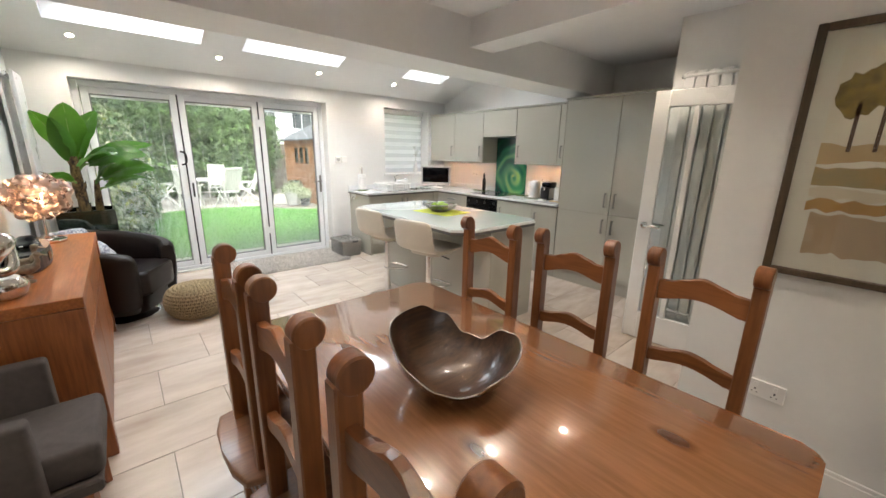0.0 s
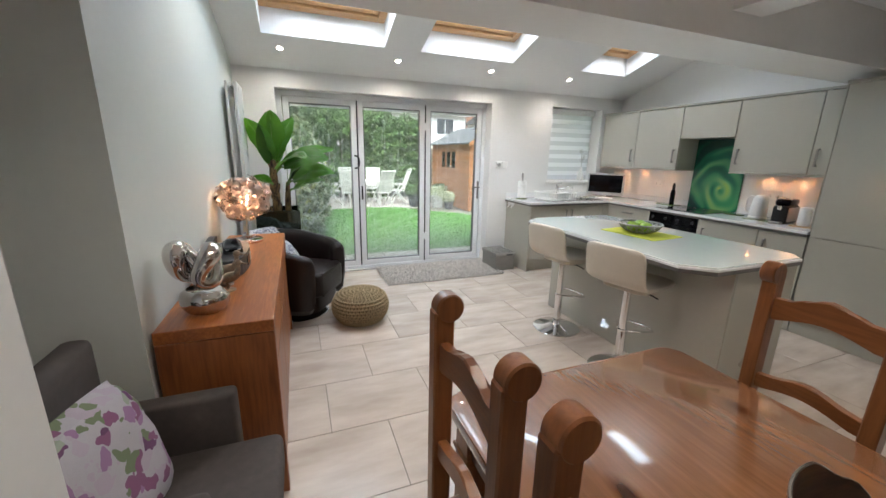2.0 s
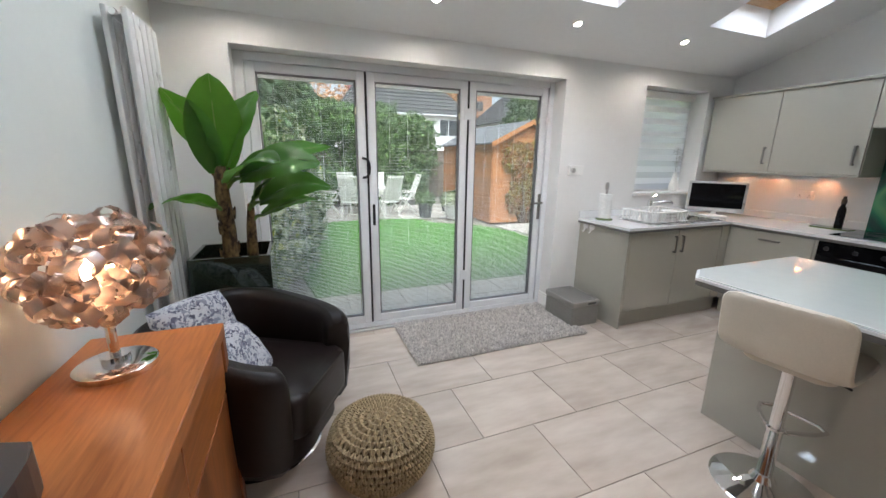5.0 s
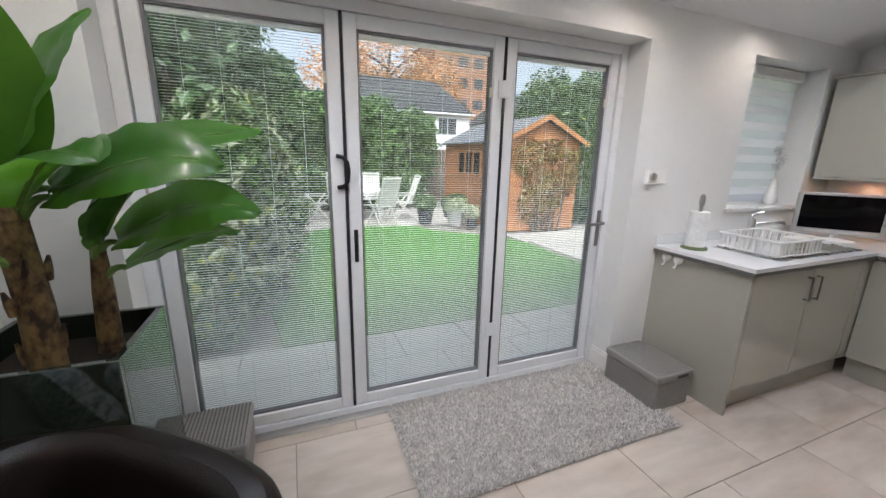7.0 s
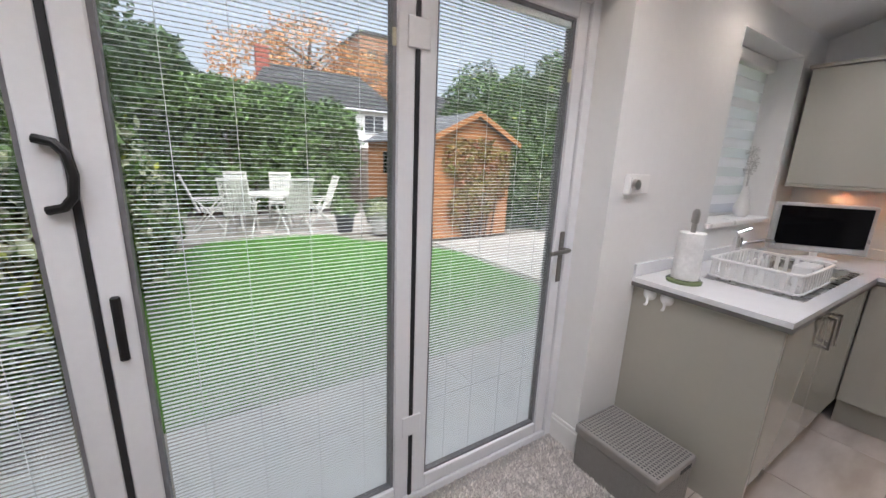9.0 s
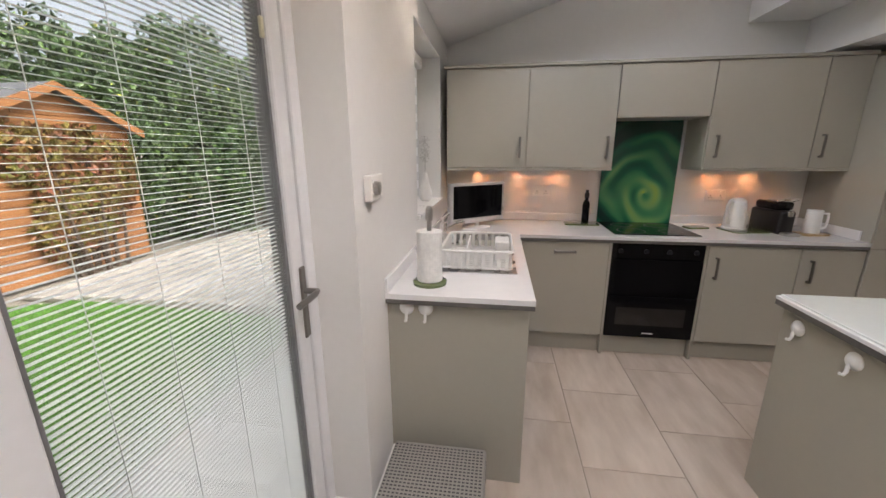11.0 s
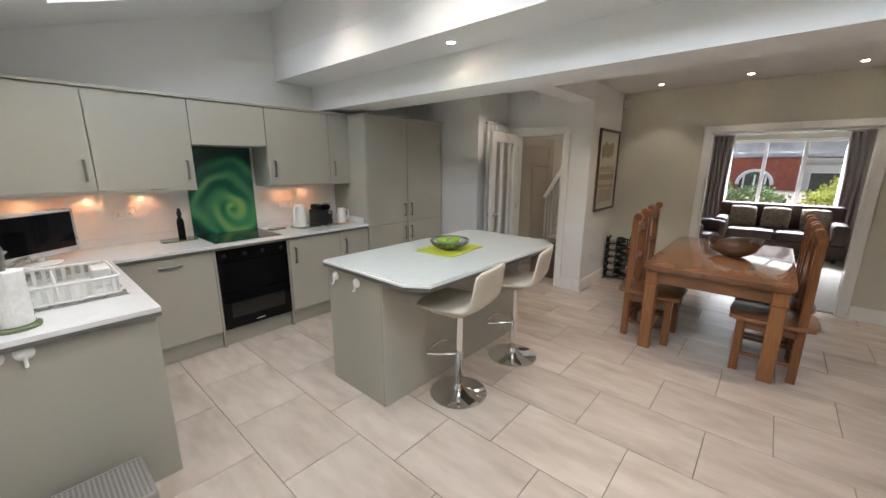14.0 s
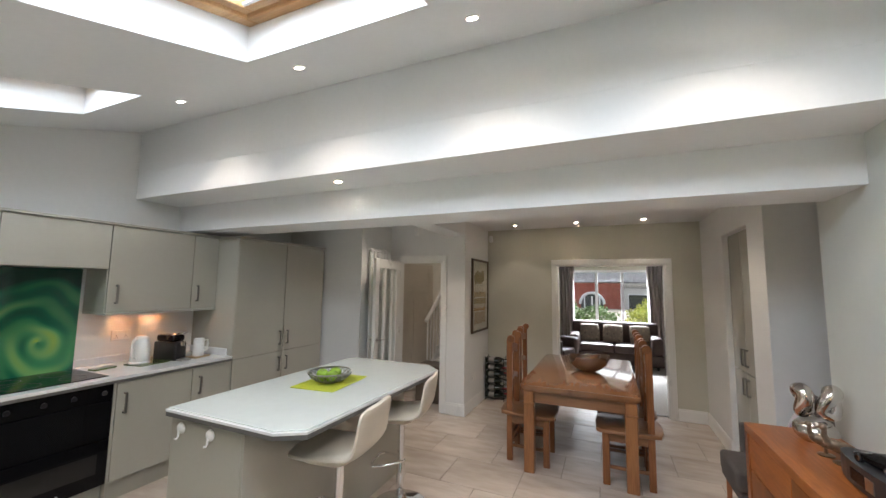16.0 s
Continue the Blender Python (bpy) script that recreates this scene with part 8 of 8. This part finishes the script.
# houses and far tree
REND = material("white_render", (0.66, 0.65, 0.62), 0.8, scale=2, vary=0.05)
ROOFT = material("dark_roof_tile", (0.075, 0.072, 0.075), 0.8, scale=3, vary=0.2, fine=12, bump=0.6, bump_scale=9)
BRICK = material("red_brick", (0.34, 0.10, 0.07), 0.85, scale=5, vary=0.2, fine=14, bump=0.3, bump_scale=12)
DARKWIN = material("dark_window", (0.05, 0.055, 0.06), 0.12, coat=0.3)


def house(m, w, d, eave, ridge, wallmat, label, windows, chimney=True, hip=1.6):
    h = thing("house", m, label, "house")
    part("wall", boxes((-w / 2, w / 2, 0, d, 0, eave)), wallmat, h)
    o = 0.35
    bm = bmesh.new()
    vs = [bm.verts.new(p) for p in ((-w / 2 - o, -o, eave - 0.1), (w / 2 + o, -o, eave - 0.1), (w / 2 + o, d + o, eave - 0.1), (-w / 2 - o, d + o, eave - 0.1), (-w / 2 + hip, d / 2, ridge), (w / 2 - hip, d / 2, ridge))]
    for f in ((0, 1, 5, 4), (1, 2, 5), (2, 3, 4, 5), (3, 0, 4), (3, 2, 1, 0)):
        bm.faces.new([vs[i] for i in f])
    roof = part("roof", bm, ROOFT, h, "dark tiled hipped roof")
    n_ = int((ridge - eave) / 0.32)
    for i in range(n_):
        t = (i + 0.5) / n_
        y, z = -o + (d / 2 + o) * t, eave - 0.1 + (ridge - eave + 0.1) * t
        half = (w / 2 + o) * (1 - t) + (w / 2 - hip) * t
        part("tile_course", boxes((-half, half, y - 0.05, y + 0.05, z, z + 0.05)), ROOFT, roof)
    part("gutter", rod(bmesh.new(), (-w / 2 - o, -o - 0.05, eave - 0.1), (w / 2 + o, -o - 0.05, eave - 0.1), 0.06, None, 8), UPVC, h)
    if chimney:
        part("chimney", boxes((-w / 2 + hip * 0.6, -w / 2 + hip * 0.6 + 0.9, d / 2 - 0.4, d / 2 + 0.3, eave, ridge + 1.1), bevel=0.02), BRICK, roof, "red brick chimney stack")
    for x, z, ww, hh in windows:
        win = part("window", boxes((x - ww / 2, x + ww / 2, -0.03, 0.02, z, z + hh)), DARKWIN, h)
        part("frame", frame_x(bmesh.new(), x - ww / 2 - 0.04, x + ww / 2 + 0.04, -0.07, -0.031, z - 0.04, z + hh + 0.04, 0.07), UPVC, win)
        part("glazing_bar", boxes((x - 0.03, x + 0.03, -0.068, -0.032, z, z + hh)), UPVC, win)
    return h


house(pose(9.2, 33, GZ), 10.5, 8, 5.0, 8.0, REND, "white rendered house with a dark tiled roof beyond the garden", [(3.3, 3.3, 1.6, 1.3), (0.6, 3.3, 1.2, 1.2), (-3, 3.3, 1.6, 1.3)])
house(pose(22.5, 34, GZ), 7.5, 8, 5.0, 7.6, REND, "white rendered neighbouring house with a dark roof", [(-2, 3.3, 1.4, 1.2), (1.6, 3.3, 1.4, 1.2)], False)
tower = thing("brick_flats", pose(27, 62, GZ), "brown brick block of flats far beyond the houses", "building")
part("wall", boxes((-5, 5, 0, 10, 0, 19)), material("brown_brick", (0.33, 0.17, 0.10), 0.85, scale=5, vary=0.2, fine=14, bump=0.3, bump_scale=12), tower)
part("roof", boxes((-5.2, 5.2, -0.2, 10.2, 19, 19.4)), ROOFT, tower)
for i in range(5):
    for j in range(3):
        part("window", boxes((-3.8 + j * 2.8, -2.2 + j * 2.8, -0.05, 0.05, 3 + i * 3.1, 4.5 + i * 3.1)), DARKWIN, tower)
tr = thing("autumn_tree", pose(11.0, 47, GZ), "large tree in orange autumn leaf behind the houses", "tree")
bm = bmesh.new()
tube(bm, [(0, 0, 0), (0.2, 0, 4), (0, 0.2, 8), (0.3, 0, 13)], 0.4, 10, radii=[0.6, 0.45, 0.35, 0.1])
for k in range(14):
    a, z = rg_.uniform(0, 6.28), rg_.uniform(4.5, 11)
    tube(bm, [(0, 0, z), (2 * math.cos(a), 2 * math.sin(a), z + 1.2), (4.2 * math.cos(a), 4.2 * math.sin(a), z + 2.2)], 0.1, 6, radii=[0.2, 0.1, 0.03])
part("trunk", bm, BARK, tr)
foliage(tr, [(0, 0, 11, 4.5, 4, 4), (-5, 0, 9.5, 4, 3.5, 3.5), (5, 0, 9.5, 4, 3.5, 3.2), (-2, 0, 7, 4, 3, 3), (3, -1, 7, 3.5, 3, 3)], 8500, 0.2, FOL[3], 71)

# fence behind the hedges
FENCE = wood("grey_fence_board", (0.16, 0.12, 0.09), (0.10, 0.075, 0.055), "z", 5, 0.8, 0.0, 0, 0.2)
fn = thing("garden_fence", pose(0, 0, GZ), "weathered dark timber fence behind the shrubs", "fence")
bd_me = bpy.data.meshes.new("board")
bm = boxes((-0.072, 0.072, -0.01, 0.01, 0, 1.8), bevel=0.003)
bm.to_mesh(bd_me)
bm.free()
bd_me.materials.append(FENCE)
for i in range(80):
    o = new("board", bd_me)
    o.parent = fn
    o.location = (-1.6 + i * 0.15, 16.4, 0)
for i in range(46):
    o = new("board", bd_me)
    o.parent = fn
    o.location, o.rotation_euler = (10.6, 6.0 + i * 0.15, 0), (0, 0, radians(90))

# street side: brick house and bushes seen through the front window
fh = thing("house", pose(0.77, -30.0, GZ - 1.25, 0, 0, 180), "red brick house with white arched porch across the road", "house")
part("wall", boxes((-1.6, 7.6, 0, 6, 0, 2.9)), REND, fh)
part("gable", boxes((-3.3, 1.2, -0.5, 0.0, 0, 3.35), bevel=0.02), BRICK, fh, "red brick front bay")
part("roof", prism(bmesh.new(), [(-4, 3.4), (8, 3.4), (7, 4.5), (-3, 4.5)], -0.7, 6.3, Matrix(((1, 0, 0, 0), (0, 0, 1, 0), (0, 1, 0, 0), (0, 0, 0, 1)))), material("pale_slate", (0.34, 0.34, 0.36), 0.8, scale=3, vary=0.2), fh)
bm = bmesh.new()
tube(bm, [(-1.0 + 0.95 * math.cos(a), -0.55, 1.55 + 0.95 * math.sin(a)) for a in np.linspace(0, math.pi, 17)], 0.11, 8)
part("arch", bm, UPVC, fh, "white painted porch arch", smooth=True)
part("porch_window", prism(bmesh.new(), [(-1.9, 0.3)] + [(-1.0 - 0.9 * math.cos(a), 1.55 + 0.9 * math.sin(a)) for a in np.linspace(0, math.pi, 15)] + [(-0.1, 0.3)], 0.50, 0.53, Matrix(((1, 0, 0, 0), (0, 0, -1, 0), (0, 1, 0, 0), (0, 0, 0, 1)))), DARKWIN, fh)
for x in (-1.6, -1.0, -0.4):
    part("glazing_bar", boxes((x - 0.05, x + 0.05, -0.60, -0.54, 0.3, 2.2)), UPVC, fh)
for x in (2.6, 5.2):
    wv_ = part("window", boxes((x - 0.8, x + 0.8, -0.04, 0.02, 1.0, 2.4)), DARKWIN, fh)
    part("frame", frame_x(bmesh.new(), x - 0.85, x + 0.85, -0.08, -0.041, 0.95, 2.45, 0.08), UPVC, wv_)
shrub("front_bush", (-1.4, -11.0, GZ), [(-1.6, -11, 0.65, 1.1, 0.8, 0.75), (-2.6, -11.2, 0.7, 0.9, 0.8, 0.8), (-0.8, -11.0, 0.45, 0.7, 0.7, 0.5)], 7000, 0.06, FOL[5], "bright yellow-green bush in the front garden", 81)
shrub("front_hedge", (2.8, -11.5, GZ), [(2.3, -11.4, 0.45, 1.0, 0.7, 0.55), (3.6, -11.5, 0.5, 0.9, 0.7, 0.6), (1.0, -11.6, 0.35, 0.8, 0.7, 0.5)], 5000, 0.06, FOL[1], "green bush in the front garden", 82)
structure("road", boxes((-60, 60, -17.0, -12.6, GZ - 0.06, GZ - 0.03)), material("asphalt", (0.05, 0.05, 0.052), 0.9, scale=6, vary=0.2, fine=90, bump=0.3), "grey asphalt road before the house", "road")

# ---- floor tiles, laid half-bond ----
floor_ob = bpy.data.objects["floor"]
tile_me = {}
TW, TD = 0.613, 0.462


def lay(x0, x1, y0, y1):
    j0 = math.floor((y0 - 2.942) / TD)
    y = 2.942 + j0 * TD
    r = j0
    while y < y1 - 1e-4:
        a, b = max(y, y0), min(y + TD, y1)
        off = 0.3765 if r % 2 == 0 else 0.07
        x = off + math.floor((x0 - off) / TW) * TW
        while x < x1 - 1e-4:
            c, d = max(x, x0), min(x + TW, x1)
            if d - c > 0.012 and b - a > 0.012:
                key = (round(d - c, 3), round(b - a, 3))
                if key not in tile_me:
                    w, h = d - c, b - a
                    bm = boxes((-w / 2 + 0.002, w / 2 - 0.002, -h / 2 + 0.002, h / 2 - 0.002, -0.006, 0.0), bevel=0.0012)
                    tile_me[key] = bpy.data.meshes.new("tile")
                    bm.to_mesh(tile_me[key])
                    bm.free()
                    tile_me[key].materials.append(TILE)
                o = new("tile", tile_me[key])
                o.parent = floor_ob
                o.location = ((c + d) / 2, (a + b) / 2, random.uniform(-0.0004, 0.0))
            x += TW
        y += TD
        r += 1


lay(-1.2, 4.55, -0.585, 5.37)
lay(2.5, 4.85, -2.6, -0.585)
